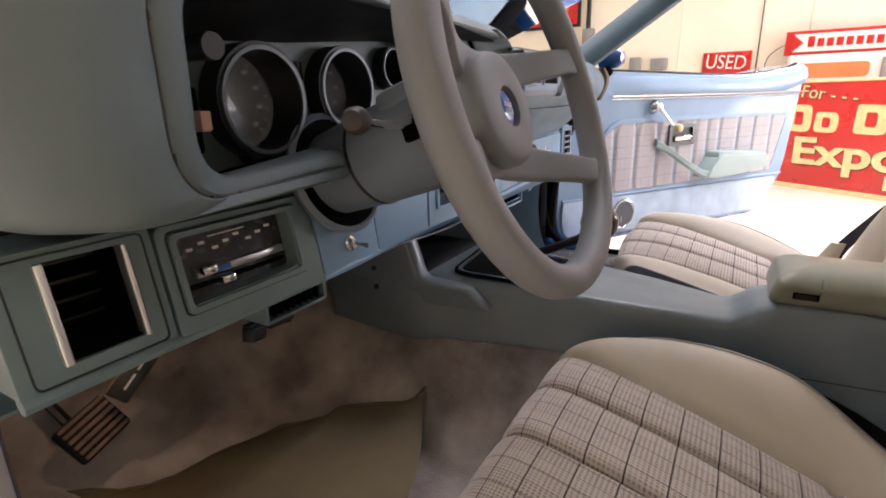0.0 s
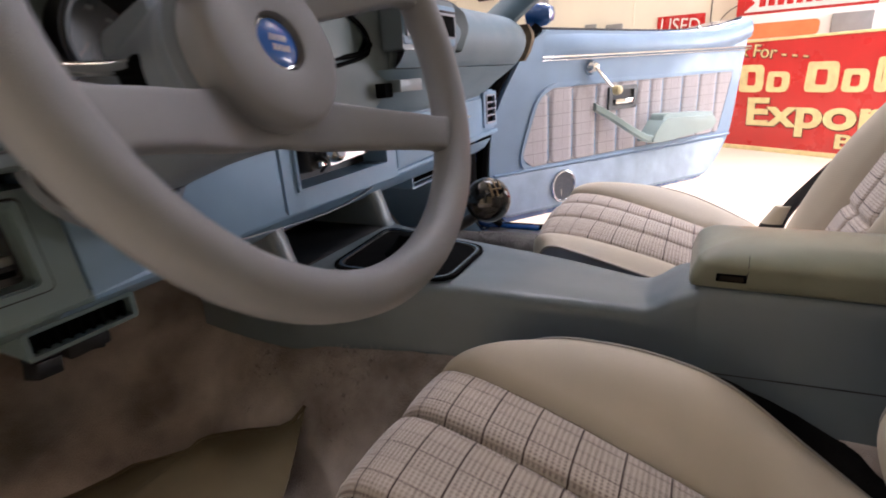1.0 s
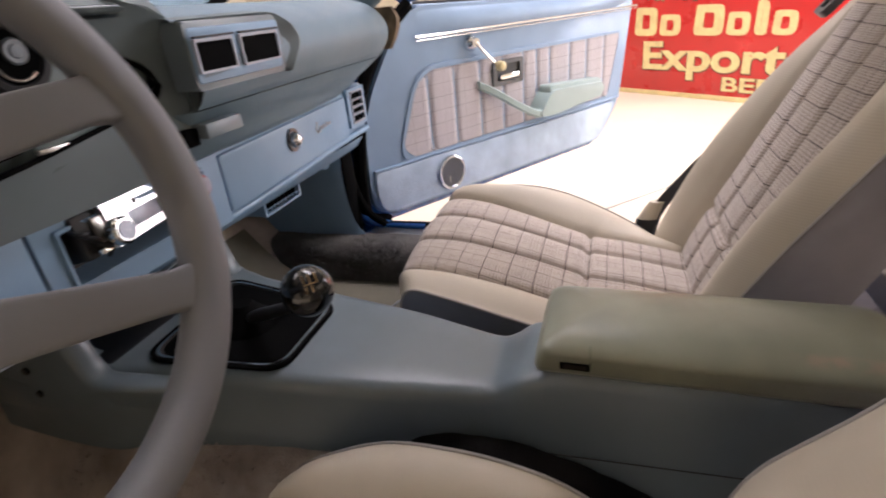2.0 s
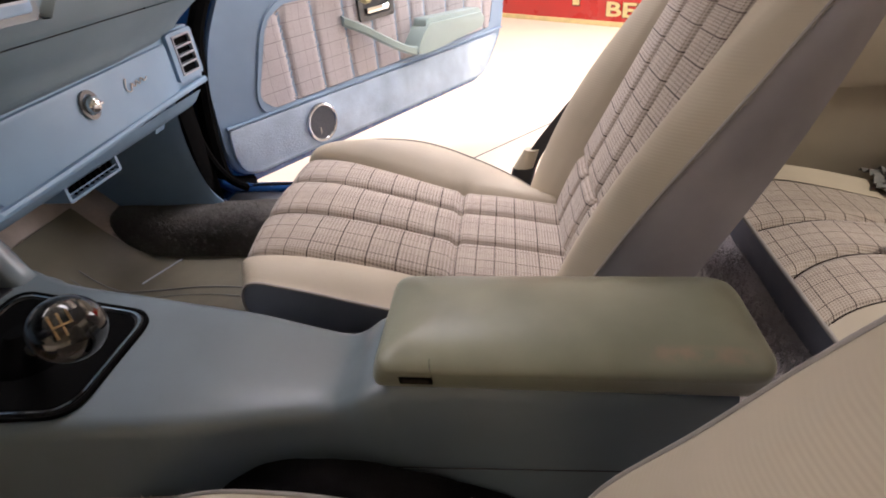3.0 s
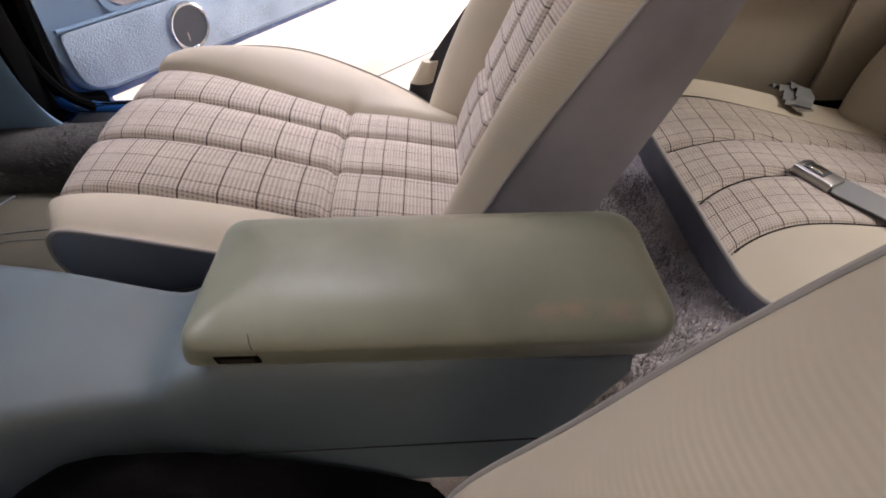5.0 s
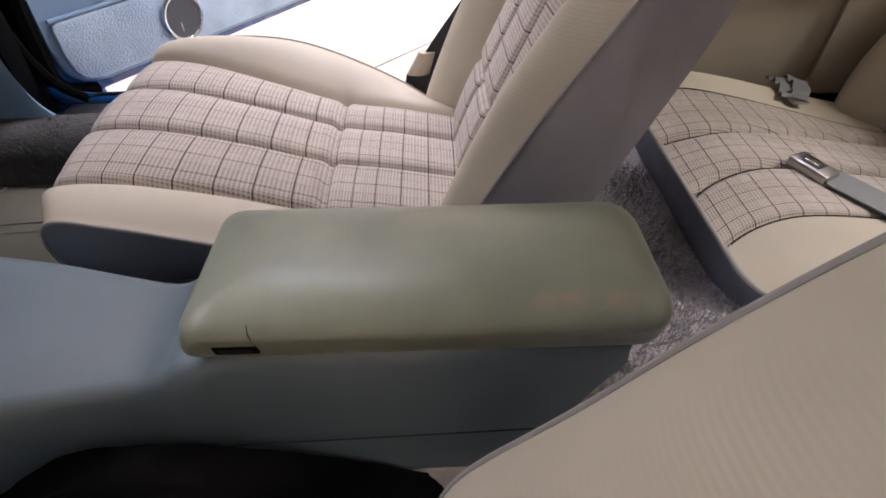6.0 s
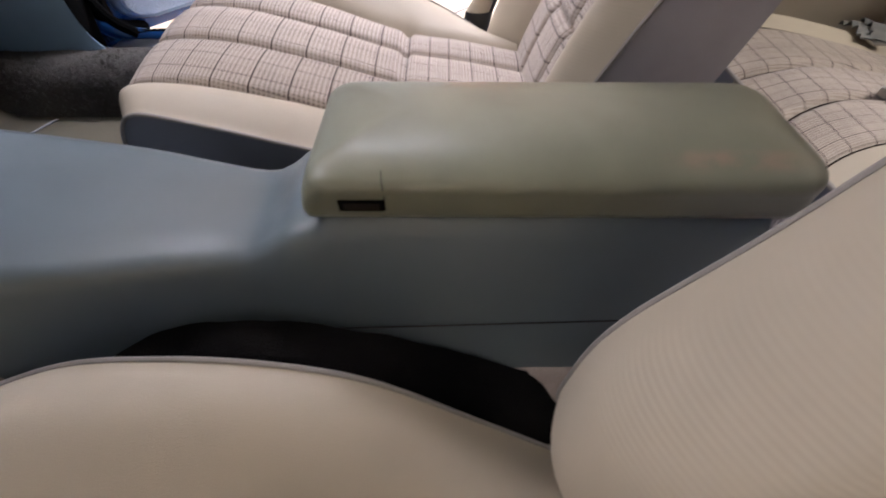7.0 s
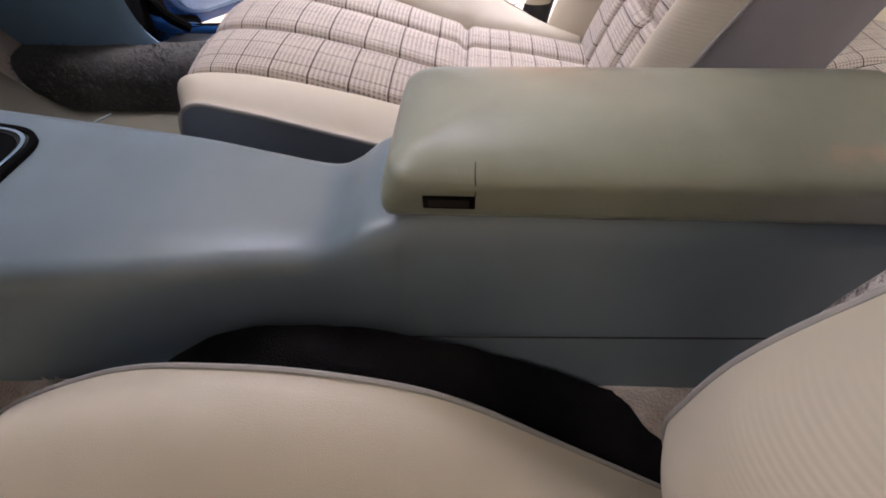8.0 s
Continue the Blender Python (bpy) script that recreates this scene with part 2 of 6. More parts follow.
M_BEZEL = material("gauge_bezel_grey", (0.125, 0.140, 0.150), 0.45, metal=0.2)
M_CLUSTER = material("cluster_plate_green_grey", (0.085, 0.114, 0.108), 0.5, vary=0.08)
M_BADGE = material("badge_blue", (0.03, 0.12, 0.42), 0.2, coat=0.6, vary=0.1, scale=40)
M_BRASS = material("worn_brass", (0.40, 0.28, 0.15), 0.4, metal=0.9, vary=0.15, scale=60)
M_CREAMKNOB = material("cream_knob", (0.62, 0.52, 0.28), 0.4)
M_BELT = material("seat_belt_webbing", (0.19, 0.192, 0.185), 0.7, vary=0.1, grain=0.4, grain_scale=600)
M_BELTDARK = material("dark_belt_webbing", (0.028, 0.028, 0.036), 0.7, vary=0.1, grain=0.4, grain_scale=600)
M_BELTGUIDE = material("belt_guide_grey", (0.055, 0.058, 0.066), 0.5, vary=0.15, scale=50)
M_RINGSTEEL = material("ring_steel_blue", (0.42, 0.45, 0.50), 0.22, metal=1.0, vary=0.1, scale=40)
M_BEZELDARK = material("handle_bezel_dark", (0.10, 0.105, 0.11), 0.3, metal=0.5, vary=0.1)
M_PINK = material("pale_red_knob", (0.50, 0.28, 0.23), 0.5)
M_SATIN = material("satin_chrome", (0.88, 0.89, 0.90), 0.36, metal=1.0, vary=0.03, scale=12, wear=0.02)
M_KNOBWOOD = material("dark_brown_knob", (0.032, 0.023, 0.018), 0.45, vary=0.1)
# Rib rubber whose brown includes the orange light falling on it.
M_PEDAL = material("brown_rubber_orange_lit", (0.22, 0.13, 0.085), 0.45, vary=0.2, scale=40)
M_CARPETREAR = carpet_material("carpet_rear_lilac_grey", (0.22, 0.20, 0.205), (0.48, 0.44, 0.45))
M_LATCH = material("latch_dark_brown", (0.020, 0.014, 0.011), 0.8, spec=0.2)
M_GLUE = material("glue_stained_rubber", (0.20, 0.135, 0.075), 0.7, vary=0.25, scale=40, grain=0.4, grain_scale=300)
# Near-black with the shade of gaps and recesses in it; also black rubber.
M_VOID = material("matt_black_and_shade", (0.003, 0.003, 0.003), 0.95, spec=0.05)
M_EDGE = material("pale_grey_vent_edge", (0.30, 0.33, 0.38), 0.35, vary=0.06)
M_ARM = material("armrest_vinyl_pale_green", (0.33, 0.43, 0.42), 0.42, vary=0.06, grain=0.2, grain_scale=1300)
M_SPEAKER = material("speaker_mesh_blue_grey", (0.050, 0.058, 0.075), 0.45, metal=0.3, vary=0.15, grain=1.0, grain_scale=900)
M_DISPLAY = material("tuning_window_grey", (0.33, 0.35, 0.42), 0.25, vary=0.1, scale=40)
M_HEATFACE = material("smoked_grey_face", (0.030, 0.030, 0.033), 0.25, vary=0.15, scale=30)


# ---- mesh helpers ----
def mesh_object(name, bm, mat, smooth=40):
    me = bpy.data.meshes.new(name)
    bmesh.ops.recalc_face_normals(bm, faces=bm.faces)
    bm.to_mesh(me)
    bm.free()
    if mat:
        me.materials.append(mat)
    me.shade_smooth()
    me.set_sharp_from_angle(angle=radians(smooth))
    return new(name, me)


def part(name, bm, mat, parent, label="", smooth=40):
    ob = mesh_object(name, bm, mat, smooth)
    ob.parent = parent
    return tagged(ob, label)


def thing(name, label, category, group="", kind="", m=None):
    ob = new(name)
    ob.empty_display_size = 0.05
    if m is not None:
        ob.matrix_world = m
    return tagged(ob, label, category, group, kind)


def solid(name, bm, mat, label, category, kind="", m=None, smooth=40, group=""):
    ob = mesh_object(name, bm, mat, smooth)
    if m is not None:
        ob.matrix_world = m
    return tagged(ob, label, category, group, kind)


def box(x0, x1, y0, y1, z0, z1, r=0.0, seg=2, m=None):
    """A box with rounded edges."""
    bm = bmesh.new()
    v = [bm.verts.new((x, y, z)) for z in (z0, z1) for y in (y0, y1) for x in (x0, x1)]
    for f in ((0, 2, 3, 1), (4, 5, 7, 6), (0, 1, 5, 4), (2, 6, 7, 3), (0, 4, 6, 2), (1, 3, 7, 5)):
        bm.faces.new([v[i] for i in f])
    if r:
        bmesh.ops.bevel(bm, geom=bm.edges[:], offset=r, segments=seg, profile=0.5, affect="EDGES")
    if m is not None:
        bm.transform(m)
    return bm


def rounded(corners, radius, seg=6):
    """A closed outline with rounded corners; radius may be one number or one a corner."""
    n, out = len(corners), []
    rs = radius if isinstance(radius, (list, tuple)) else [radius] * n
    for i, p in enumerate(corners):
        p, a, b = Vector(p), Vector(corners[i - 1]), Vector(corners[(i + 1) % n])
        da, db = (a - p).normalized(), (b - p).normalized()
        r = min(rs[i], (a - p).length * 0.49, (b - p).length * 0.49)
        if r <= 0:
            out.append(tuple(p))
            continue
        for k in range(seg + 1):
            t = k / seg
            out.append(tuple((1 - t) ** 2 * (p + da * r) + 2 * t * (1 - t) * p + t * t * (p + db * r)))
    return out


def slab(outline, lift, d0, d1, r=0.0, seg=2):
    """The outline (2D) extruded from depth d0 to d1; lift turns (a, b, d) into a place."""
    bm = bmesh.new()
    lo = [bm.verts.new(lift(a, b, d0)) for a, b in outline]
    hi = [bm.verts.new(lift(a, b, d1)) for a, b in outline]
    n = len(outline)
    for i in range(n):
        bm.faces.new((lo[i], lo[(i + 1) % n], hi[(i + 1) % n], hi[i]))
    top = bm.faces.new(hi)
    bm.faces.new(lo[::-1])
    if r:
        bmesh.ops.bevel(bm, geom=top.edges[:], offset=r, segments=seg, profile=0.5, affect="EDGES")
    return bm


def ring_slab(outer, inner, lift, d0, d1):
    """A frame between two outlines with the same number of points."""
    bm = bmesh.new()
    n = len(outer)
    rows = [[bm.verts.new(lift(a, b, d)) for a, b in line] for line, d in ((outer, d0), (outer, d1), (inner, d1), (inner, d0))]
    for k in range(4):
        for i in range(n):
            bm.faces.new((rows[k][i], rows[k][(i + 1) % n], rows[(k + 1) % 4][(i + 1) % n], rows[(k + 1) % 4][i]))
    return bm


def loft(rings, closed=True, caps=True):
    """Skin over rings of places, each with the same number of points."""
    bm = bmesh.new()
    rows = [[bm.verts.new(p) for p in ring] for ring in rings]
    n = len(rings[0])
    for a, b in zip(rows, rows[1:]):
        for i in range(n if closed else n - 1):
            bm.faces.new((a[i], a[(i + 1) % n], b[(i + 1) % n], b[i]))
    if caps and closed:
        bm.faces.new(rows[0][::-1])
        bm.faces.new(rows[-1])
    return bm


def grid(fn, nu, nv, uv=None):
    """A sheet of places fn(u, v), with u and v from 0 to 1; uv(u, v) gives its map in metres."""
    bm = bmesh.new()
    rows = [[bm.verts.new(fn(i / nu, j / nv)) for i in range(nu + 1)] for j in range(nv + 1)]
    layer = bm.loops.layers.uv.new("UVMap")
    for j in range(nv):
        for i in range(nu):
            f = bm.faces.new((rows[j][i], rows[j][i + 1], rows[j + 1][i + 1], rows[j + 1][i]))
            if uv:
                for loop, (a, b) in zip(f.loops, ((i, j), (i + 1, j), (i + 1, j + 1), (i, j + 1))):
                    loop[layer].uv = uv(a / nu, b / nv)
    return bm


def lathe(profile, seg=32, m=None):
    """The profile (radius, height) turned about z."""
    rings = [[(r * math.cos(2 * math.pi * k / seg), r * math.sin(2 * math.pi * k / seg), h) for k in range(seg)] for r, h in profile]
    bm = loft(rings)
    if m is not None:
        bm.transform(m)
    return bm


def tube(path, radius, seg=10, closed=False, squash=1.0):
    """A round bar along a path; radius may be one number or one a point."""
    pts = [Vector(p) for p in path]
    n = len(pts)
    rs = radius if isinstance(radius, (list, tuple)) else [radius] * n
    rings, up = [], None
    for i, p in enumerate(pts):
        a = pts[i - 1] if (i or closed) else p
        b = pts[(i + 1) % n] if (i < n - 1 or closed) else p
        t = (b - a).normalized()
        if up is None:
            up = t.orthogonal().normalized()
        up = (up - t * up.dot(t)).normalized()
        side = t.cross(up)
        rings.append([p + (up * math.cos(2 * math.pi * k / seg) + side * math.sin(2 * math.pi * k / seg) * squash) * rs[i] for k in range(seg)])
    if closed:
        rings.append(rings[0])
    return loft(rings, caps=not closed)


def joined(*bms):
    """Several bmeshes as one."""
    out = bmesh.new()
    for b in bms:
        me = bpy.data.meshes.new("tmp")
        b.to_mesh(me)
        b.free()
        out.from_mesh(me)
        bpy.data.meshes.remove(me)
    return out


def spline(points, n):
    """n + 1 places along a smooth line through the points."""
    P = [Vector(p) for p in points]
    P = [P[0] * 2 - P[1]] + P + [P[-1] * 2 - P[-2]]
    out, m = [], len(P) - 3
    for k in range(n + 1):
        x = min(k / n * m, m - 1e-9)
        i = int(x)
        t = x - i
        a, b, c, d = P[i:i + 4]
        out.append(0.5 * (2 * b + (c - a) * t + (2 * a - 5 * b + 4 * c - d) * t * t + (3 * b - a - 3 * c + d) * t ** 3))
    return out


def smooth01(x, a, b):
    t = min(1, max(0, (x - a) / (b - a)))
    return t * t * (3 - 2 * t)


def disc(r, d0, d1, lift, seg=28):
    return slab([(r * math.cos(2 * math.pi * k / seg), r * math.sin(2 * math.pi * k / seg)) for k in range(seg)], lift, d0, d1)


def words(name, text, size, mat, m, parent, depth=0.003, label="", heavy=0.0):
    """Lettering with the built-in font, each letter a mesh of its own."""
    cu = bpy.data.curves.new(name, "FONT")
    cu.body, cu.size, cu.extrude, cu.align_x, cu.align_y, cu.offset = text, size, depth, "LEFT", "BOTTOM", heavy
    ob = new(name, cu)
    me = bpy.data.meshes.new_from_object(ob.evaluated_get(bpy.context.evaluated_depsgraph_get()))
    bpy.data.objects.remove(ob)
    whole = bmesh.new()
    whole.from_mesh(me)
    bpy.data.meshes.remove(me)
    bmesh.ops.remove_doubles(whole, verts=whole.verts, dist=1e-6)
    left = set(whole.faces)
    while left:
        seed = min(left, key=lambda f: (f.calc_center_median().x, f.calc_center_median().y))
        island, todo = {seed}, [seed]
        while todo:
            for v in todo.pop().verts:
                for f in v.link_faces:
                    if f not in island:
                        island.add(f)
                        todo.append(f)
        left -= island
        bm, made = bmesh.new(), {}
        for f in island:
            bm.faces.new([made.setdefault(v, None) or made.update({v: bm.verts.new(v.co)}) or made[v] for v in f.verts])
        out = mesh_object(name, bm, mat, 30)
        out.parent = parent
        out.matrix_local = m
        tagged(out, label)
    whole.free()


# ---- garage ----
def build_garage():
    X0, X1, Y0, Y1, H = -5.0, 6.6, -4.2, 5.0, 3.6
    solid("floor", box(X0, X1, Y0, Y1, -0.15, 0), M_FLOOR, "pale coated concrete garage floor, brightly lit", "floor", "structure")
    solid("ceiling", box(X0, X1, Y0, Y1, H, H + 0.15), M_CEIL, "plain white garage ceiling", "ceiling", "structure")
    floor = bpy.data.objects["floor"]
    part("joint", tube([(1.20 + 0.14 * k, 0.24 - 0.1285 * k, 0.0005) for k in range(9)], 0.0035, 6), M_GREYBOX, floor, "thin dark joint in the floor")
    wall = solid("wall_east", box(X1, X1 + 0.15, Y0 - 0.15, Y1 + 0.15, -0.15, H + 0.15), M_WALL, "cream painted panelled garage wall", "wall", "structure")
    for y in (-2.9, -1.7, -0.52, 0.82, 2.0, 3.2):
        part("seam_strip", box(X1 - 0.006, X1 + 0.002, y - 0.012, y + 0.012, 0, H, 0.002), M_WALL, wall)
    solid("wall_west", box(X0 - 0.15, X0, Y0 - 0.15, Y1 + 0.15, -0.15, H + 0.15), M_WALL, "plain cream garage wall", "wall", "structure")
    solid("wall_north", box(X0, X1, Y1, Y1 + 0.15, -0.15, H + 0.15), M_WALL, "plain cream garage wall", "wall", "structure")
    solid("wall_south", box(X0, X1, Y0 - 0.15, Y0, -0.15, H + 0.15), M_WALL, "plain cream garage wall", "wall", "structure")
    # assumed opening around the window light, out of view
    win = thing("window_1", "wide bright window assumed in the rear garage wall", "window", kind="structure")
    part("window_frame", ring_slab([(2.04, 0.25), (5.96, 0.25), (5.96, 2.35), (2.04, 2.35)], [(2.12, 0.33), (5.88, 0.33), (5.88, 2.27), (2.12, 2.27)], lambda a, b, d: (a, d, b), Y0 + 0.001, Y0 + 0.05), M_WHITE, win)
    # housings round the added lamps, all out of view
    for x, y, z, sx, sy, watts, colour in LAMPS:
        fix = thing("added_light_panel", "long white light panel in a thin metal frame, unseen, added for light", "ceiling light", "garage lights", m=pose(x, y, z))
        part("housing", box(-sx / 2 - 0.05, sx / 2 + 0.05, -sy / 2 - 0.05, sy / 2 + 0.05, 0.02, min(0.12, H - z), 0.01), M_WHITE, fix)
        for dx in (-sx / 2, sx / 2):
            part("hanger", tube([(dx, 0, 0.06), (dx, 0, H - z)], 0.006, 6), M_STEEL, fix)


build_garage()


# ---- car shell ----
def car_floor_z(x, y):
    """Height of the carpeted floor pan, with the tunnel and the toe board."""
    tunnel = 0.115 * (1 - smooth01(abs(x), 0.07, 0.19)) * (1 - 0.25 * smooth01(-y, 0.25, 0.6) - 0.45 * smooth01(-y, 0.36, 0.50))
    if x < 0:  # the carpet climbs to the console's foot on the driver's side
        tunnel = max(tunnel, 0.145 * (1 - smooth01(-x, 0.115, 0.25)) * smooth01(y, -0.05, 0.12))
    toe = 0.30 * smooth01(y, 0.56, 0.92)
    rise = 0.07 * smooth01(-y, 0.30, 0.48)
    return 0.235 + tunnel + toe + rise


def build_shell():
    body = thing("car_body", "blue two-door coupe body with grey-blue interior trim", "car body", kind="structure")

    def lump(x, y):
        return 0.006 * noise.noise(Vector((x * 9, y * 9, 1.3))) + 0.003 * noise.noise(Vector((x * 30, y * 30, 4.0)))

    part("carpet", grid(lambda u, v: (-0.675 + 1.275 * u, -1.15 + 2.1 * v, car_floor_z(-0.675 + 1.275 * u, -1.15 + 2.1 * v) + lump(u * 1.2, v * 2.1)), 72, 120), M_CARPET, body, "worn grey-brown cut-pile carpet")
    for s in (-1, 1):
        # sheet covers the shadowed gap as well as the dark carpet
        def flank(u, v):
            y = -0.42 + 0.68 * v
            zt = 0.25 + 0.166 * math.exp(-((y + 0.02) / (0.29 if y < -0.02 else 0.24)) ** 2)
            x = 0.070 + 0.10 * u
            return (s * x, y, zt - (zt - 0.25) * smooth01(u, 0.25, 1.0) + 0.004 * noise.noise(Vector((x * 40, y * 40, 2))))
        part("gap_shade_carpet", grid(flank, 14, 60), M_CARPETDARK, body, "dark carpet beside the console, the gap's shadow in its black")
    part("rear_carpet", grid(lambda u, v: (-0.55 + 1.1 * u, -0.70 + 0.36 * v, car_floor_z(-0.55 + 1.1 * u, -0.70 + 0.36 * v) + 0.004 + lump(u, v)), 40, 20), M_CARPETREAR, body, "pale lilac-grey shag carpet")
    part("underbody", box(-0.74, 0.74, -1.3, 1.05, 0.15, 0.222, 0.01), M_BLACK, body)
    random.seed(4)
    for label, x0, x1, y0, y1, n, length, mat in (("shaggy grey carpet pile behind the console", -0.13, 0.42, -0.60, -0.36, 9000, 0.019, M_CARPETREAR), ("matted carpet pile in the driver's footwell", -0.20, -0.09, 0.02, 0.50, 2600, 0.007, M_CARPET)):
        verts, faces = [], []
        for k in range(n):
            x, y = random.uniform(x0, x1), random.uniform(y0, y1)
            z, a = car_floor_z(x, y) - 0.002, random.uniform(0, 6.28)
            lean = Vector((random.gauss(0, 0.5), random.gauss(-0.2, 0.5), 1)).normalized() * length * random.uniform(0.7, 1.3)
            w = Vector((math.cos(a), math.sin(a), 0)) * 0.0016
            b = len(verts)
            p = Vector((x, y, z))
            verts += [p - w, p + w, p + lean]
            faces.append((b, b + 1, b + 2))
        me = bpy.data.meshes.new("carpet_pile")
        me.from_pydata([tuple(v) for v in verts], [], faces)
        me.materials.append(mat)
        pile = new("carpet_pile", me)
        pile.parent = body
        tagged(pile, label, kind="stuff")
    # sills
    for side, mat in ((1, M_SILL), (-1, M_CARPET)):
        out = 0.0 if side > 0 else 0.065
        pts = [(0.500 + out, 0.235), (0.512 + out, 0.288), (0.545 + out, 0.320), (0.605 + out, 0.324)]
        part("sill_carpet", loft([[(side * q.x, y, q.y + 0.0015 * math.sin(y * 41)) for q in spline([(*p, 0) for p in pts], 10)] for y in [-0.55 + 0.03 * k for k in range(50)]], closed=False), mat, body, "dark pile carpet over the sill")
        if side < 0:
            part("sill", box(-0.735, -0.575, -0.62, 0.52, 0.16, 0.308, 0.012), M_BODY, body, "painted door sill")
            part("sill_plate", box(-0.732, -0.675, -0.60, 0.44, 0.309, 0.320, 0.003), M_STEEL, body, "scuffed metal sill plate")
            continue
        sill_line = spline([(*p, 0) for p in pts], 10)
        verts, faces = [], []
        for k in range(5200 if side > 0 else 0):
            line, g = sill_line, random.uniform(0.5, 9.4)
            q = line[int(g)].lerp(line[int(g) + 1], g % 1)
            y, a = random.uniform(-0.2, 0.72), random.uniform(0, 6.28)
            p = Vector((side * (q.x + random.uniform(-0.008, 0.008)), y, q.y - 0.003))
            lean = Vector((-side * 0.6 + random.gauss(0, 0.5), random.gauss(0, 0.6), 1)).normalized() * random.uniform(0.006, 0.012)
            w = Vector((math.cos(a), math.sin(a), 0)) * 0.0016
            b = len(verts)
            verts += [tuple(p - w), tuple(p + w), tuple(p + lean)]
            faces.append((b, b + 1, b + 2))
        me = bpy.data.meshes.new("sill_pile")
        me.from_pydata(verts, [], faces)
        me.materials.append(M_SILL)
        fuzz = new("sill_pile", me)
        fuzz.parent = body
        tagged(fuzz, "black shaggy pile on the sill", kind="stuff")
        part("sill", box(min(side * 0.575, side * 0.735), max(side * 0.575, side * 0.735), -0.62, 0.52, 0.16, 0.308, 0.012), M_BODY, body, "painted door sill")
        part("sill_plate", box(min(side * 0.603, side * 0.66), max(side * 0.603, side * 0.66), -0.60, 0.44, 0.309, 0.320, 0.003), M_STEEL, body, "scuffed metal sill plate")
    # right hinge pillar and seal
    # pillar and cowl side are matt black: the gap's shade is their colour
    part("hinge_pillar", box(0.63, 0.72, 0.50, 0.62, 0.34, 0.86, 0.02), M_VOID, body, "hinge pillar blackened for the dark door gap")
    part("jamb_foot", tube(spline([(0.66, 0.30, 0.318), (0.665, 0.42, 0.322), (0.672, 0.50, 0.35), (0.68, 0.53, 0.42)], 16), 0.014, 10), M_BODY, body, "glossy blue door jamb")
    part("hinge_pillar", box(-0.74, -0.66, 0.52, 0.62, 0.20, 0.86, 0.02), M_BODY, body, "glossy blue hinge pillar")
    # unseen block added to hide the bright floor past the hinges
    part("hinge_gap_block", box(0.665, 0.93, 0.60, 1.28, 0.16, 0.83, 0.02), M_VOID, body, "black block added behind the hinges to fill the gap")
    part("front_wing", box(0.931, 0.955, 0.56, 1.30, 0.16, 0.84, 0.01), M_BODY, body, "glossy blue front wing")
    for z in (0.40, 0.63):
        part("door_hinge", box(0.70, 0.76, 0.515, 0.545, z, z + 0.05, 0.006), M_BLACK, body, "black door hinge")
    part("hinge_cable", tube(spline([(0.705, 0.50, 0.78), (0.715, 0.495, 0.66), (0.708, 0.50, 0.54), (0.722, 0.49, 0.44)], 20), 0.0016, 6), M_STEEL, body, "thin wire beside the hinges")
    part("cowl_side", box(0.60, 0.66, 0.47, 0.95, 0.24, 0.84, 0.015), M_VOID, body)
    part("firewall", box(-0.66, 0.66, 0.93, 0.97, 0.2, 0.86, 0.01), M_BLACK, body)
    seal = spline([(0.665, -0.55, 0.325), (0.665, 0.30, 0.325), (0.655, 0.42, 0.335), (0.650, 0.475, 0.42), (0.648, 0.485, 0.60), (0.650, 0.46, 0.74), (0.655, 0.40, 0.83)], 60)
    part("door_seal", tube(seal, 0.009, 8), M_VOID, body, "black rubber door seal")
    strip = spline([(0.682, 0.335, 0.832), (0.690, 0.324, 0.806), (0.678, 0.327, 0.775), (0.660, 0.337, 0.748)], 16)
    part("seal_backing", loft([[q + Vector((dx * (0.4 + 0.6 * math.sin(math.pi * k / 16)), dy, 0)) for dx, dy in ((-0.010, 0.0), (0.0, -0.004), (0.009, 0.0), (0.006, 0.10), (-0.008, 0.10))] for k, q in enumerate(strip)]), M_GLUE, body, "brown glue-stained seal backing at the dash end")
    # kick panel beside the passenger's feet, its rear edge bowed
    edge = spline([(0.425, 0.305, 0), (0.462, 0.35, 0), (0.478, 0.43, 0), (0.476, 0.52, 0), (0.452, 0.60, 0), (0.42, 0.66, 0)], 24)
    part("kick_panel", loft([[(0.600, q.x, q.y), (0.612, q.x + 0.01, q.y), (0.60, 0.92, q.y), (0.585, 0.92, q.y), (0.590, q.x + 0.02, q.y)] for q in edge]), M_BLUE, body, "light blue kick panel")
    part("kick_flange", box(0.56, 0.61, 0.42, 0.90, 0.300, 0.312, 0.004), M_BLUE, body)
    part("kick_panel", box(-0.70, -0.672, 0.50, 0.92, 0.24, 0.60, 0.004), M_SHELL, body)
    # windscreen pillars, roof, headliner
    for side in (1, -1):
        a, b = Vector((side * 0.665, 0.44, 0.82)), Vector((side * 0.60, -0.12, 1.19))
        part("windscreen_pillar", tube([a + (b - a) * k / 6 for k in range(7)], [0.044, 0.043, 0.042, 0.042, 0.042, 0.043, 0.044], 12, squash=0.62), M_PAD, body, "light blue painted windscreen pillar")
        # rail out of view, added to keep the rear lamps off the dash
        part("shading_roof_rail", tube([(side * 0.635, -0.12, 1.165), (side * 0.645, -0.5, 1.165), (side * 0.64, -1.0, 1.10)], 0.034, 10), M_HEADLINER, body, "padded roof rail, unseen, shading the dash")
        part("rear_pillar", tube([(side * 0.60, -0.95, 1.12), (side * 0.66, -1.18, 0.86)], 0.07, 10), M_HEADLINER, body)
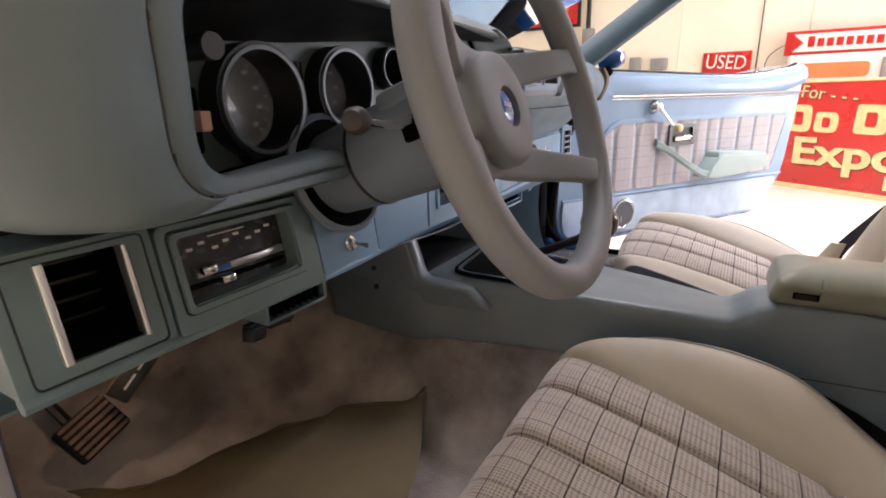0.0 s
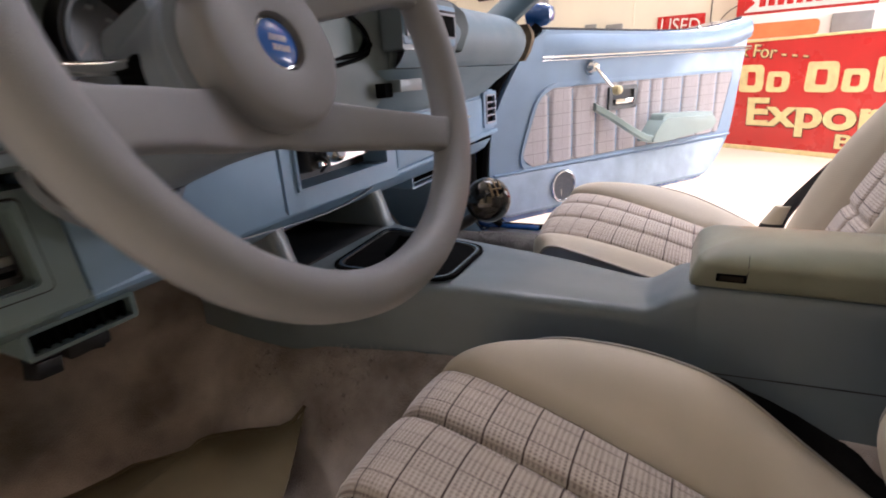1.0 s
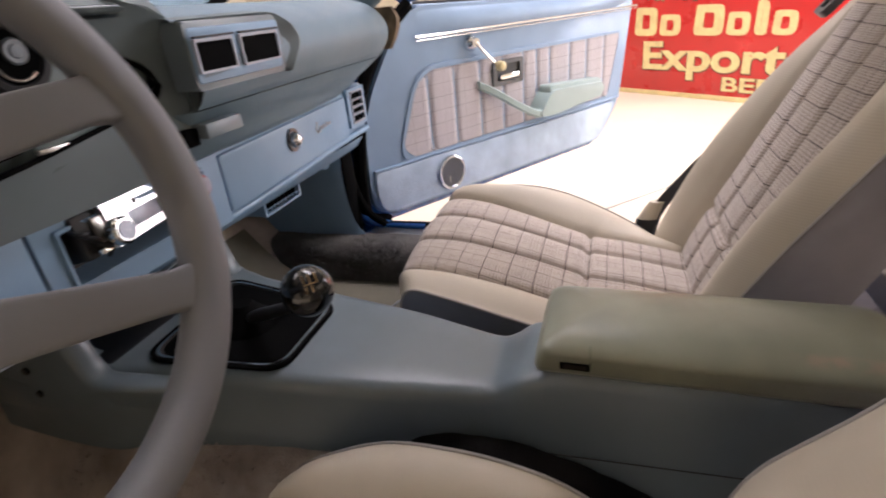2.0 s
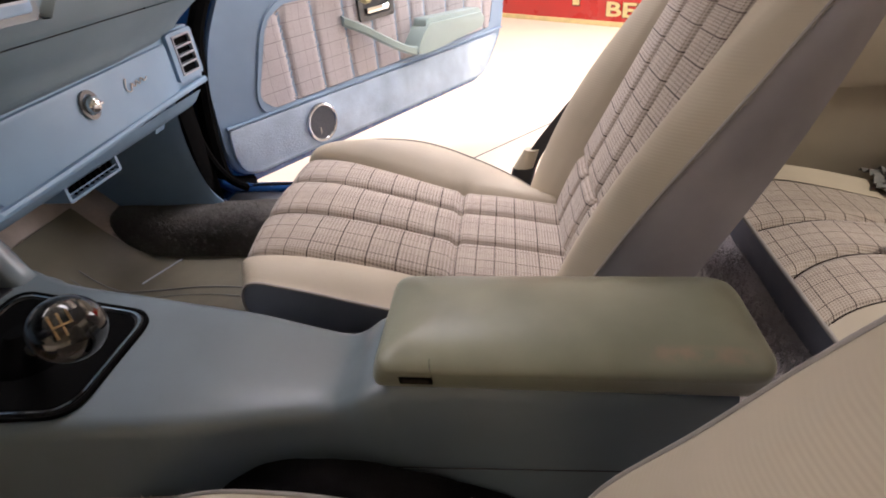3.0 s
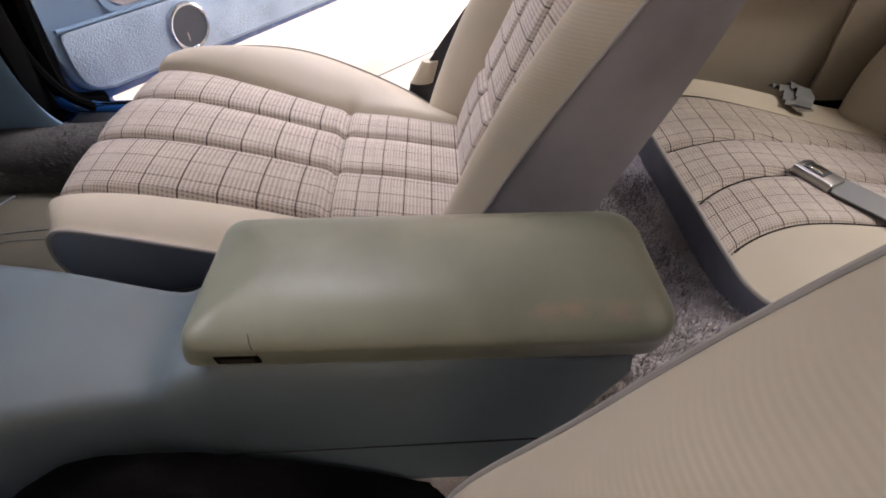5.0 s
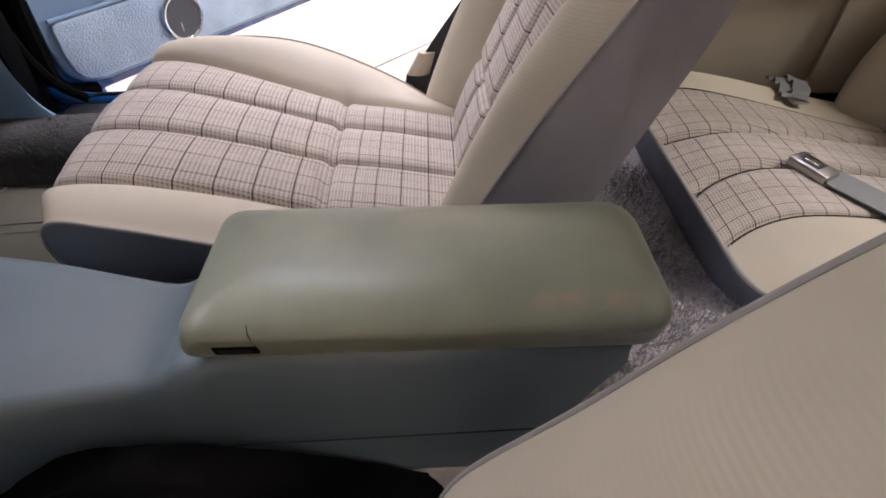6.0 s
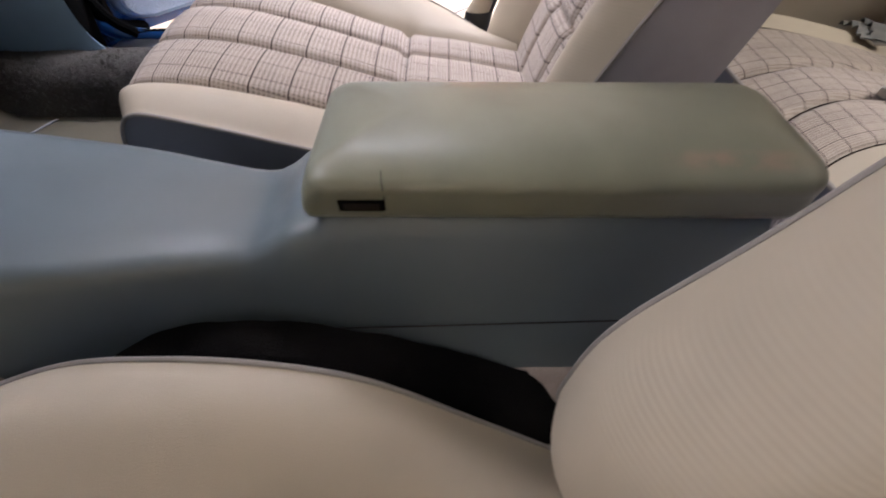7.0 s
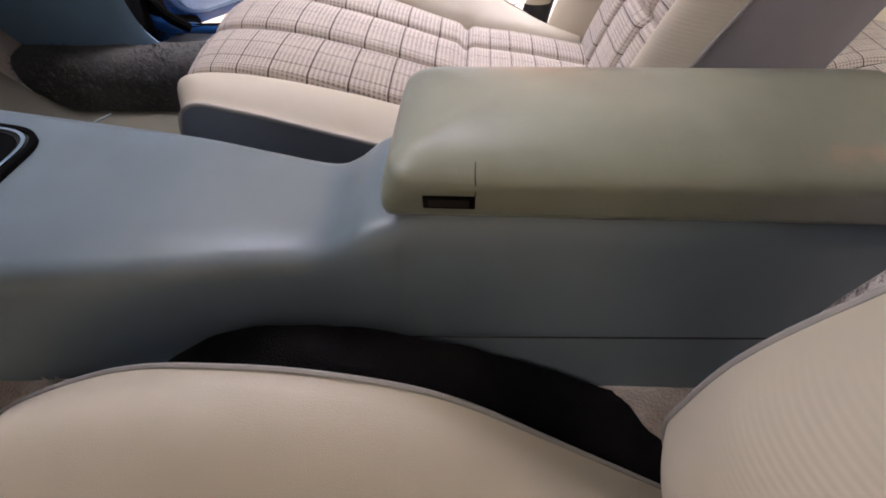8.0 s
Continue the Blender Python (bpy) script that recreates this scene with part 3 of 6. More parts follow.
    part("roof", loft([[(x, y, 1.19 + 0.05 * (1 - (x / 0.62) ** 2) - 0.10 * smooth01(-y, 0.6, 1.15) + d) for x in [-0.62 + 0.124 * k for k in range(11)]] for y, d in [(-0.12, 0), (-0.4, 0.01), (-0.7, 0.01), (-1.0, 0), (-1.0, 0.03), (-0.7, 0.04), (-0.4, 0.04), (-0.12, 0.03), (-0.12, 0)]], closed=False), M_HEADLINER, body, "pale cloth headliner under the roof")
    # quarter trim beside the rear seat
    part("quarter_trim", box(0.598, 0.625, -1.20, -0.505, 0.24, 0.84, 0.008), M_TAN, body, "tan moulded quarter trim panel")
    part("quarter_trim_upper", loft([[(0.600, y, 0.845), (0.572, y, 0.838), (0.566, y, 0.70), (0.567, y, 0.545), (0.573, y, 0.532), (0.600, y, 0.529)] for y in (-1.16, -1.0, -0.8, -0.515)]), M_CREAM, body, "pale padded upper quarter trim", smooth=50)
    part("quarter_trim_end", loft([[(0.600, -1.16, z), (0.600, -0.905, z), (0.578, -0.893, z), (0.570, -0.912, z), (0.566, -1.16, z)] for z in (0.27, 0.40, 0.531)]), M_CREAM, body, "pale end of the quarter trim beside the seat back", smooth=50)
    part("trim_gap", box(0.560, 0.590, -1.12, -0.90, 0.338, 0.352), M_VOID, body)
    part("quarter_panel", box(0.622, 0.74, -1.3, -0.62, 0.2, 0.86, 0.03), M_BODY, body)
    part("quarter_panel", box(-0.74, -0.60, -1.3, -0.62, 0.2, 0.86, 0.03), M_BODY, body)
    part("rear_bulkhead", box(-0.62, 0.62, -1.24, -1.18, 0.24, 0.86, 0.02), M_TAN, body)
    part("parcel_shelf", box(-0.62, 0.62, -1.6, -1.16, 0.84, 0.87, 0.01), M_TAN, body)
    # cowl top outside the windscreen
    part("cowl_top", box(-0.72, 0.72, 0.84, 1.10, 0.80, 0.85, 0.02), M_BLACK, body)
    glass = part("windscreen", grid(lambda u, v: (-0.62 + 1.24 * u + (0.04 * (0.5 - v) * (2 * u - 1)), 0.80 - 0.90 * v - 0.05 * (2 * u - 1) ** 2, 0.86 + 0.34 * v), 12, 6), M_GLASS, body, "clear windscreen glass")
    glass.visible_shadow = False


build_shell()


# ---- console ----
def build_console():
    con = thing("centre_console", "grey-blue moulded plastic centre console between the front seats", "console")
    rows = [(0.60, 0.148, 0.480, 0.150, 0.385), (0.52, 0.146, 0.482, 0.149, 0.376), (0.44, 0.136, 0.486, 0.144, 0.370), (0.36, 0.108, 0.482, 0.125, 0.366), (0.22, 0.088, 0.475, 0.105, 0.362), (0.10, 0.072, 0.469, 0.09, 0.350), (0.03, 0.058, 0.464, 0.082, 0.32), (-0.015, 0.050, 0.461, 0.077, 0.33),
            (-0.035, 0.0495, 0.467, 0.074, 0.33), (-0.055, 0.051, 0.482, 0.071, 0.335), (-0.075, 0.0490, 0.490, 0.069, 0.34), (-0.09, 0.0465, 0.4975, 0.068, 0.34), (-0.16, 0.0460, 0.4985, 0.067, 0.345), (-0.30, 0.0455, 0.4985, 0.066, 0.35), (-0.365, 0.045, 0.4985, 0.064, 0.36)]
    rings = []
    for y, wt, zt, wb, zb in rows:
        tuck = max(0.0, -y - 0.30) * 0.9
        half = [(wb, zb, tuck), (wb * 0.985, zb + 0.04, tuck * 0.8), (wt + (wb - wt) * 0.35, zt - 0.06, tuck * 0.3), (wt + 0.0075, zt - 0.020, 0), (wt + 0.0045, zt - 0.008, 0), (wt + 0.0005, zt - 0.0025, 0), (wt - 0.007, zt, 0), (wt * 0.4, zt + 0.001, 0)]
        rings.append([(-a, y + k, b) for a, b, k in half] + [(a, y + k, b) for a, b, k in half[::-1]])
    smooth_rings = [list(r) for r in zip(*[spline([r[i] for r in rings], 60) for i in range(len(rings[0]))])]
    part("body", loft(smooth_rings), M_CONSOLE, con, smooth=60)
    part("side_groove", tube([(-0.0660 + 0.0012 * k / 12, -0.06 - 0.022 * k, 0.400 + 0.0010 * k) for k in range(13)], 0.0007, 6), M_BLACK, con, "dark groove low on the console side")
    # front wings that sweep up to the dash and carry the open tray under the radio
    front = [(q.x, q.y) for q in spline([(0.330, 0.470, 0), (0.375, 0.479, 0), (0.401, 0.483, 0), (0.412, 0.493, 0), (0.419, 0.515, 0), (0.428, 0.540, 0), (0.436, 0.562, 0)], 20)]
    out = front + [(0.60, 0.562), (0.60, 0.440), (0.30, 0.440)]
    for x0, x1 in ((-0.152, -0.119), (0.090, 0.126)):
        rows_w = []
        for x, k in ((x0, 1.0), (x0 + 0.002, 0.45), (x0 + 0.007, 0.0), (x1 - 0.007, 0.0), (x1 - 0.002, 0.45), (x1, 1.0)):
            rows_w.append([(x + (0.032 * smooth01(0.40 - a, 0.0, 0.11) * (1 if x < 0 else -1)), a + 0.008 * k, b - 0.006 * k) for a, b in out])
        part("wing", loft(rows_w), M_CONSOLE, con, smooth=60)
    part("tray_floor", box(-0.12, 0.092, 0.41, 0.58, 0.470, 0.488, 0.006), M_BLACK, con, "dark open tray")
    part("tray_back", box(-0.12, 0.092, 0.57, 0.59, 0.48, 0.55, 0.002), M_BLACK, con)
    for x in (-0.1525,):
        for y, z in ((0.497, 0.457), (0.500, 0.490)):
            part("screw", disc(0.0045, 0, 0.003, lambda a, b, d: (x - d, y + a, z + b), 12), M_BLACK, con)
    # shifter plate let into the top
    quad = [(-0.104, 0.376), (-0.081, 0.206), (0.056, 0.209), (0.081, 0.394)]
    outer = rounded(quad, 0.028, 7)
    cx, cy = -0.012, 0.296

    def shrink(k):
        return [(cx + (a - cx) * k, cy + (b - cy) * k) for a, b in outer]

    def top(y):
        return 0.4755 + (y - 0.22) * 0.055

    def lift(a, b, d):
        return (a, b, top(b) + d)

    plate = part("shifter_plate", slab(shrink(1.0), lift, 0.0005, 0.003), M_BLACK, con, "black shifter plate with bright rim")
    part("rim", ring_slab(shrink(0.965), shrink(0.935), lift, 0.003, 0.0055), M_CHROME, plate, "thin chrome rim")
    part("rim_outer", ring_slab(shrink(1.03), shrink(0.985), lift, 0.001, 0.005), M_VOID, plate)
    part("well", slab(shrink(0.90), lift, 0.003, 0.0042), M_VOID, plate)
    part("screw_head", disc(0.004, 0, 0.002, lambda a, b, d: (0.059 + a, 0.167 + b, 0.4705 + d), 12), M_STEEL, con)
    # armrest lid
    lid = thing("armrest_lid", "grey-green padded vinyl armrest lid on the console, worn edges", "armrest")
    W, Y0, Y1 = 0.0625, -0.388, -0.0695
    def shell(inset, z, front=None, r=0.019):
        """One level of the padded lid; the front end drops upright and squarer than the flanks."""
        f = inset + 0.004 if front is None else front
        r = max(0.005, r - 0.55 * inset)
        back = inset if front is None else inset * 0.5
        line = rounded([(-W + inset, Y1 - f), (-W + inset, Y0 + back), (W - inset, Y0 + back), (W - inset, Y1 - f)], [r, max(0.005, r + 0.009), max(0.005, r + 0.009), r], 8)
        return [(a, b, z) for a, b in line]

    rings = [shell(0.014, 0.4960, 0.003, 0.013), shell(0.0112, 0.4965, 0.001, 0.014), shell(0.0085, 0.5010, 0.0, 0.014), shell(0.0066, 0.5075, 0.0005, 0.014), shell(0.0050, 0.5140, 0.0015, 0.016), shell(0.0030, 0.5195, 0.003, 0.018), shell(0.0014, 0.5240), shell(0.0020, 0.5272), shell(0.0048, 0.5308), shell(0.0092, 0.5340), shell(0.0155, 0.5374), shell(0.0245, 0.5404), shell(0.036, 0.5426), shell(0.048, 0.5437), shell(0.058, 0.5440)]
    part("cover", loft(rings), M_LID, lid, smooth=70)
    latch_m = Matrix.Translation((-0.056, 0, 0.511)) @ Matrix.Rotation(radians(-12), 4, "Y") @ Matrix.Translation((0.056, 0, -0.511))
    latch = part("latch", box(-0.0582, -0.050, -0.1225, -0.0945, 0.5062, 0.5160, 0.0008, m=latch_m), M_VOID, lid, "dark push latch in a small slot")
    part("latch_button", box(-0.0586, -0.052, -0.1195, -0.0975, 0.5080, 0.5142, 0.0008, m=latch_m), M_LATCH, latch)
    part("crease", tube([(-0.0579, -0.1222, 0.5150), (-0.0591, -0.1226, 0.5195), (-0.0609, -0.1224, 0.5255), (-0.0608, -0.1220, 0.5315), (-0.0580, -0.1221, 0.5372)], [0.0005, 0.0005, 0.0004, 0.0003, 0.0002], 6), M_BLACK, lid, "short split in the vinyl above the latch")
    return con


build_console()


# ---- shifter ----
def build_shifter():
    sh = thing("gear_shifter", "black shift lever with glossy black ball knob", "gear lever")
    path = spline([(-0.010, 0.300, 0.478), (-0.020, 0.280, 0.500), (-0.040, 0.235, 0.525), (-0.066, 0.180, 0.556), (-0.082, 0.150, 0.580)], 16)
    part("lever", tube(path, [0.009 - 0.003 * k / 16 for k in range(17)], 10), M_BLACK, sh)
    part("boot", lathe([(0.042, 0), (0.040, 0.006), (0.030, 0.014), (0.022, 0.022), (0.012, 0.034), (0.0, 0.034)], 20, pose(-0.010, 0.302, 0.478)), M_VOID, sh)
    r = 0.0262
    ball = part("knob", lathe([(max(1e-4, r * math.sin(math.pi * k / 16)), -r * math.cos(math.pi * k / 16)) for k in range(17)], 28, pose(-0.084, 0.146, 0.588)), M_GLOSS, sh, "glossy black ball knob")
    # gilt shift pattern on the ball
    face = look((-0.084, 0.146, 0.588), (-0.30, -0.10, 0.88)) @ pose(0, 0, 0, 0, 180, 0)
    bars = []
    for x, y, w, h in ((-0.006, 0.004, 0.0013, 0.009), (0, 0.004, 0.0013, 0.009), (0.006, 0.004, 0.0013, 0.009), (-0.006, -0.006, 0.0013, 0.007), (0, -0.006, 0.0013, 0.007), (0, -0.001, 0.0135, 0.0014)):
        bars.append(box(x - w / 2, x + w / 2, y - h / 2, y + h / 2, r - 0.0035, r + 0.0006, m=face))
    part("shift_pattern", joined(*bars), M_BRASS, ball, "gilt shift pattern")
    part("bright_hook", tube(spline([(0.028, 0.262, 0.482), (0.020, 0.258, 0.494), (0.004, 0.262, 0.497), (-0.004, 0.272, 0.487)], 12), 0.003, 8), M_STEEL, sh, "bent bright steel rod")


build_shifter()


# ---- bucket seats ----
def build_seat(label, xc, dy, back_dy, centre, left_edge, right_edge, HL, front_w, bow, hump, crest_in=0.0, tuck=0.0, flare=0.0, heel=0.0, back_w=0.128):
    """A high-backed bucket seat: plaid centre, cream bolsters, grey skirt and shell."""
    seat = thing("bucket_seat", label, "car seat", "front bucket seats", m=pose(xc, 0, 0))
    HW = 0.210
    ins = spline([(*p, 0) for p in centre], 64)
    edge = spline([(y - dy, z, 0) for y, z in right_edge], 64)
    N = 64

    edge_l = spline([(*p, 0) for p in left_edge], 64)

    def width(v, s=1):
        return (front_w - (front_w - 0.116) * smooth01(v, 0.35, 0.75)) if s > 0 else (0.164 - 0.016 * smooth01(v, 0.35, 0.75))

    def at(line, v):
        k = min(N - 1e-6, v * N)
        i = int(k)
        return line[i].lerp(line[i + 1], k - i)

    grooves = (-0.045, 0.050)

    def top(x, v):
        """Place on the cushion's skin, x from -HW to HW."""
        s = 1 if x >= 0 else -1
        a, b, w = at(ins, v), at(edge if s > 0 else edge_l, v), width(v, s)
        ax, HW = abs(x), (0.210 if s > 0 else HL)
        if ax <= w:
            puff = 0.0
            for g in grooves:
                g2 = g * w / 0.14
                puff -= 0.0095 * math.exp(-abs((x - g2) / 0.0052) ** 1.5)
            puff -= 0.010 * math.exp(-abs((a.x + 0.105) / 0.0055) ** 1.5)
            puff -= 0.008 * math.exp(-((ax - w) / 0.006) ** 2)
            puff += 0.004 * math.cos(x / w * 1.3)
            for c0, c1 in ((-w, grooves[0] * w / 0.14), (grooves[0] * w / 0.14, grooves[1] * w / 0.14), (grooves[1] * w / 0.14, w)):
                if c0 <= x <= c1:
                    puff += 0.0035 * math.sin(math.pi * (x - c0) / (c1 - c0))
            return Vector((x, a.x + dy + bow * smooth01(x, -0.19, 0.0) * (1 - smooth01(v, 0.3, 0.55)), a.y + puff))
        t = (ax - w) / (HW - w)
        crest = (hump if s > 0 else 0.010) * math.sin(math.pi * min(1, t * 1.05)) * (0.5 + 0.5 * smooth01(v, 0.1, 0.35)) - 0.008 * math.exp(-((ax - w) / 0.006) ** 2)
        crest -= 0.011 * math.exp(-((a.x + 0.105) / 0.008) ** 2) * math.exp(-((ax - w) / 0.014) ** 2)
        p = a.lerp(b, smooth01(t, 0, 1.05) if t < 1 else 1)
        return Vector((x, p.x + dy + (bow * (1 - smooth01(v, 0.3, 0.55)) if s > 0 else bow * smooth01(x, -0.19, 0.0) * (1 - smooth01(v, 0.3, 0.55))), p.y + crest))

    cush = part("seat_cushion", grid(lambda u, v: top((-width(v, -1) * (1 - u) + width(v, 1) * u) * 0.999, v), 150, 150, lambda u, v: (-width(v, -1) * (1 - u) + width(v, 1) * u, 0.60 * v + 0.004)), M_PLAID, seat, "brown and cream plaid cloth seat centre")
    for g in grooves:  # dark stitching in the channels and along the seams
        part("stitching", tube([top(g * width(v, 1 if g > 0 else -1) / 0.14, v) + Vector((0, 0, 0.0006)) for v in [0.12 + 0.80 * k / 70 for k in range(71)]], 0.0011, 5), M_THREAD, cush)
    v_seam = min((k / 400 for k in range(401)), key=lambda v: abs(at(ins, v).x + 0.105))
    part("stitching", tube([top(-width(v_seam, -1) + (width(v_seam, -1) + width(v_seam, 1)) * k / 60, v_seam) + Vector((0, 0, 0.0006)) for k in range(61)], 0.0011, 5), M_THREAD, cush)
    for s in (-1, 1):
        part("stitching", tube([top(s * width(v, s), v) + Vector((0, 0, 0.0004)) for v in [0.08 + 0.84 * k / 70 for k in range(71)]], 0.0010, 5), M_THREAD, cush)
    for s in (-1, 1):
        part("side_bolster", grid(lambda u, v: top(s * (width(v, s) + ((HW if s > 0 else HL) - width(v, s)) * u + 1e-5), v), 16, 96), M_CREAM, seat, "smooth cream vinyl bolster")
        part("piping", tube([top(s * (HW if s > 0 else HL), k / 60) for k in range(61)], 0.0020, 8), M_PIPE, seat)

        def skirt(u, v):
            hx = HW if s > 0 else HL
            p = top(s * hx, v)
            z = 0.287
            q = Vector((s * (hx - 0.012 - 0.02 * u), max(-0.29 + dy, min(p.y - 0.02 * u, 0.15 + dy)), z))
            r = p.lerp(q, u)
            r.x += s * 0.006 * math.sin(math.pi * u)
            return r
        part("skirt", grid(skirt, 8, 60), M_SKIRT, seat, "grey vinyl skirt, darkened for shade")
    part("front_skirt", grid(lambda u, v: top(-HL * (1 - u) + HW * u, 0).lerp(Vector(((2 * u - 1) * HW * 0.9, 0.115 + dy, 0.285)), v), 20, 4), M_SKIRT, seat)
    part("base", box(-HW + 0.03, HW - 0.03, -0.25 + dy, 0.10 + dy, 0.245, 0.34, 0.02), M_BLACK, seat)
    # backrest
    b = back_dy
    I = spline([(-0.262, 0.335, 0), (-0.283, 0.413, 0), (-0.342, 0.55, 0), (-0.405, 0.69, 0), (-0.450, 0.78, 0)], 48)
    C = spline([(-0.215, 0.335, 0), (-0.238, 0.413, 0), (-0.297, 0.55, 0), (-0.388, 0.69, 0), (-0.462, 0.78, 0)], 48)
    Pp = spline([(-0.235, 0.335, 0), (-0.264, 0.413, 0), (-0.335, 0.55, 0), (-0.426, 0.69, 0), (-0.492, 0.78, 0)], 48)
    R = spline([(-0.365, 0.335, 0), (-0.393, 0.413, 0), (-0.450, 0.55, 0), (-0.503, 0.69, 0), (-0.540, 0.78, 0)], 48)

    C = [c.lerp(p, crest_in) for c, p in zip(C, Pp)]
    for line in (I, C, Pp):  # the foot of the back curls under
        for q in line:
            q.x -= tuck * max(0.0, (0.425 - q.y) / 0.11) ** 1.3
            q.x += heel * math.exp(-((q.y - 0.485) / 0.055) ** 2)

    def bat(line, v):
        k = min(48 - 1e-6, v * 48)
        i = int(k)
        return line[i].lerp(line[i + 1], k - i)

    def hw(v, s=0):
        return HW - 0.004 - 0.030 * smooth01(v, 0.55, 1.1) + (flare if s > 0 else 0.0) * smooth01(v, 0.1, 0.4)

    def bw(v):
        return back_w - 0.012 * v

    def front(x, v):
        a, c, p = bat(I, v), bat(C, v), bat(Pp, v)
        ax, w, h = abs(x), bw(v), hw(v, x)
        if ax <= w:
            puff = 0.006 * math.cos(x / w * 1.3)
            for g in (-0.043, 0.043):
                puff -= 0.009 * math.exp(-abs((x - g) / 0.0052) ** 1.5)
            puff -= 0.009 * math.exp(-((ax - w) / 0.007) ** 2)
            puff -= 0.008 * math.exp(-((v - 0.36) / 0.012) ** 2)
            return Vector((x, a.x + puff + b, a.y))
        t = (ax - w) / (h - w)
        crest_t = 0.62
        if t < crest_t:
            q = a.lerp(c, math.sin(t / crest_t * math.pi / 2))
        else:
            q = c.lerp(p, 1 - math.cos((t - crest_t) / (1 - crest_t) * math.pi / 2))
        groove = -0.009 * math.exp(-((ax - w) / 0.006) ** 2)
        return Vector((x, q.x + groove + b, q.y))

    part("back_insert", grid(lambda u, v: front((2 * u - 1) * bw(v) * 0.999, v), 120, 120, lambda u, v: ((2 * u - 1) * bw(0.5) * 0.8 + 0.011, 0.475 * v + 0.011)), M_PLAID, seat, "plaid cloth back centre with stitched channels")
    for g in (-0.043, 0.043):
        part("back_stitching", tube([front(g, 0.02 + 0.96 * k / 60) + Vector((0, 0.0006, 0)) for k in range(61)], 0.0011, 5), M_THREAD, seat)
    for s in (-1, 1):
        part("back_stitching", tube([front(s * bw(v), v) + Vector((0, 0.0004, 0)) for v in [0.02 + 0.96 * k / 60 for k in range(61)]], 0.0010, 5), M_THREAD, seat)
    for s in (-1, 1):
        part("back_bolster", grid(lambda u, v: front(s * (bw(v) + (hw(v, s) - bw(v)) * u), v), 20, 80), M_RIBBED, seat, "cream ribbed vinyl back bolster")
        part("back_piping", tube([front(s * hw(k / 60, s), k / 60) for k in range(61)], 0.0020, 8), M_PIPE, seat)

        def side(u, v):
            p, r = front(s * hw(v, s), v), bat(R, v)
            return p.lerp(Vector((s * (hw(v) - 0.018), r.x + b, r.y)), u) + Vector((s * 0.010 * math.sin(math.pi * u), 0, 0))
        part("back_side", grid(side, 10, 60), M_SHELL, seat, "grey vinyl side of the seat back")
    part("back_panel", grid(lambda u, v: ((2 * u - 1) * (hw(v) - 0.018), bat(R, v).x + b - 0.012 * math.sin(math.pi * u), bat(R, v).y), 12, 40), M_SHELL, seat)
    # head restraint
    rings = []
    for k in range(13):
        t = k / 12
        z, yc = 0.772 + 0.17 * t, -0.488 - 0.075 * t + b
        wx, wy = 0.165 - 0.035 * t - 0.05 * max(0, t - 0.75) * 2, 0.042 * (1 - 0.5 * max(0, t - 0.6) / 0.4)
        rings.append([(wx * math.copysign(abs(math.cos(q)) ** 0.45, math.cos(q)), yc + wy * math.copysign(abs(math.sin(q)) ** 0.6, math.sin(q)), z) for q in [2 * math.pi * j / 32 for j in range(32)]])
    part("head_restraint", loft(rings), M_CREAM, seat, "cream and plaid head restraint")
    return seat


build_seat("plaid cloth bucket seat with cream vinyl bolsters, passenger side", 0.362, 0.0, 0.0,
           ((0.150, 0.33), (0.168, 0.385), (0.176, 0.430), (0.162, 0.457), (0.10, 0.457), (0.0, 0.434), (-0.105, 0.403), (-0.18, 0.392), (-0.27, 0.375)),
           ((0.131, 0.33), (0.145, 0.39), (0.151, 0.434), (0.134, 0.461), (0.088, 0.4545), (0.0, 0.431), (-0.105, 0.402), (-0.18, 0.375), (-0.27, 0.335)),
           ((0.150, 0.33), (0.175, 0.380), (0.178, 0.425), (0.130, 0.460), (0.05, 0.468), (-0.04, 0.455), (-0.14, 0.413), (-0.22, 0.366), (-0.28, 0.31)),
           0.230, 0.150, 0.015, 0.016, flare=0.014)
build_seat("plaid cloth bucket seat with cream vinyl bolsters, driver side", -0.335, -0.035, 0.035,
           ((0.180, 0.30), (0.203, 0.355), (0.204, 0.402), (0.176, 0.438), (0.09, 0.424), (-0.01, 0.394), (-0.105, 0.362), (-0.18, 0.352), (-0.27, 0.335)),
           ((0.190, 0.30), (0.215, 0.345), (0.212, 0.392), (0.180, 0.425), (0.092, 0.414), (-0.005, 0.386), (-0.10, 0.356), (-0.20, 0.325), (-0.28, 0.30)),
           ((0.165, 0.33), (0.185, 0.360), (0.168, 0.392), (0.075, 0.441), (0.005, 0.450), (-0.06, 0.444), (-0.115, 0.425), (-0.18, 0.377), (-0.28, 0.30)),
           0.188, 0.130, 0.0, 0.013, 0.6, 0.084, heel=0.018, back_w=0.104)


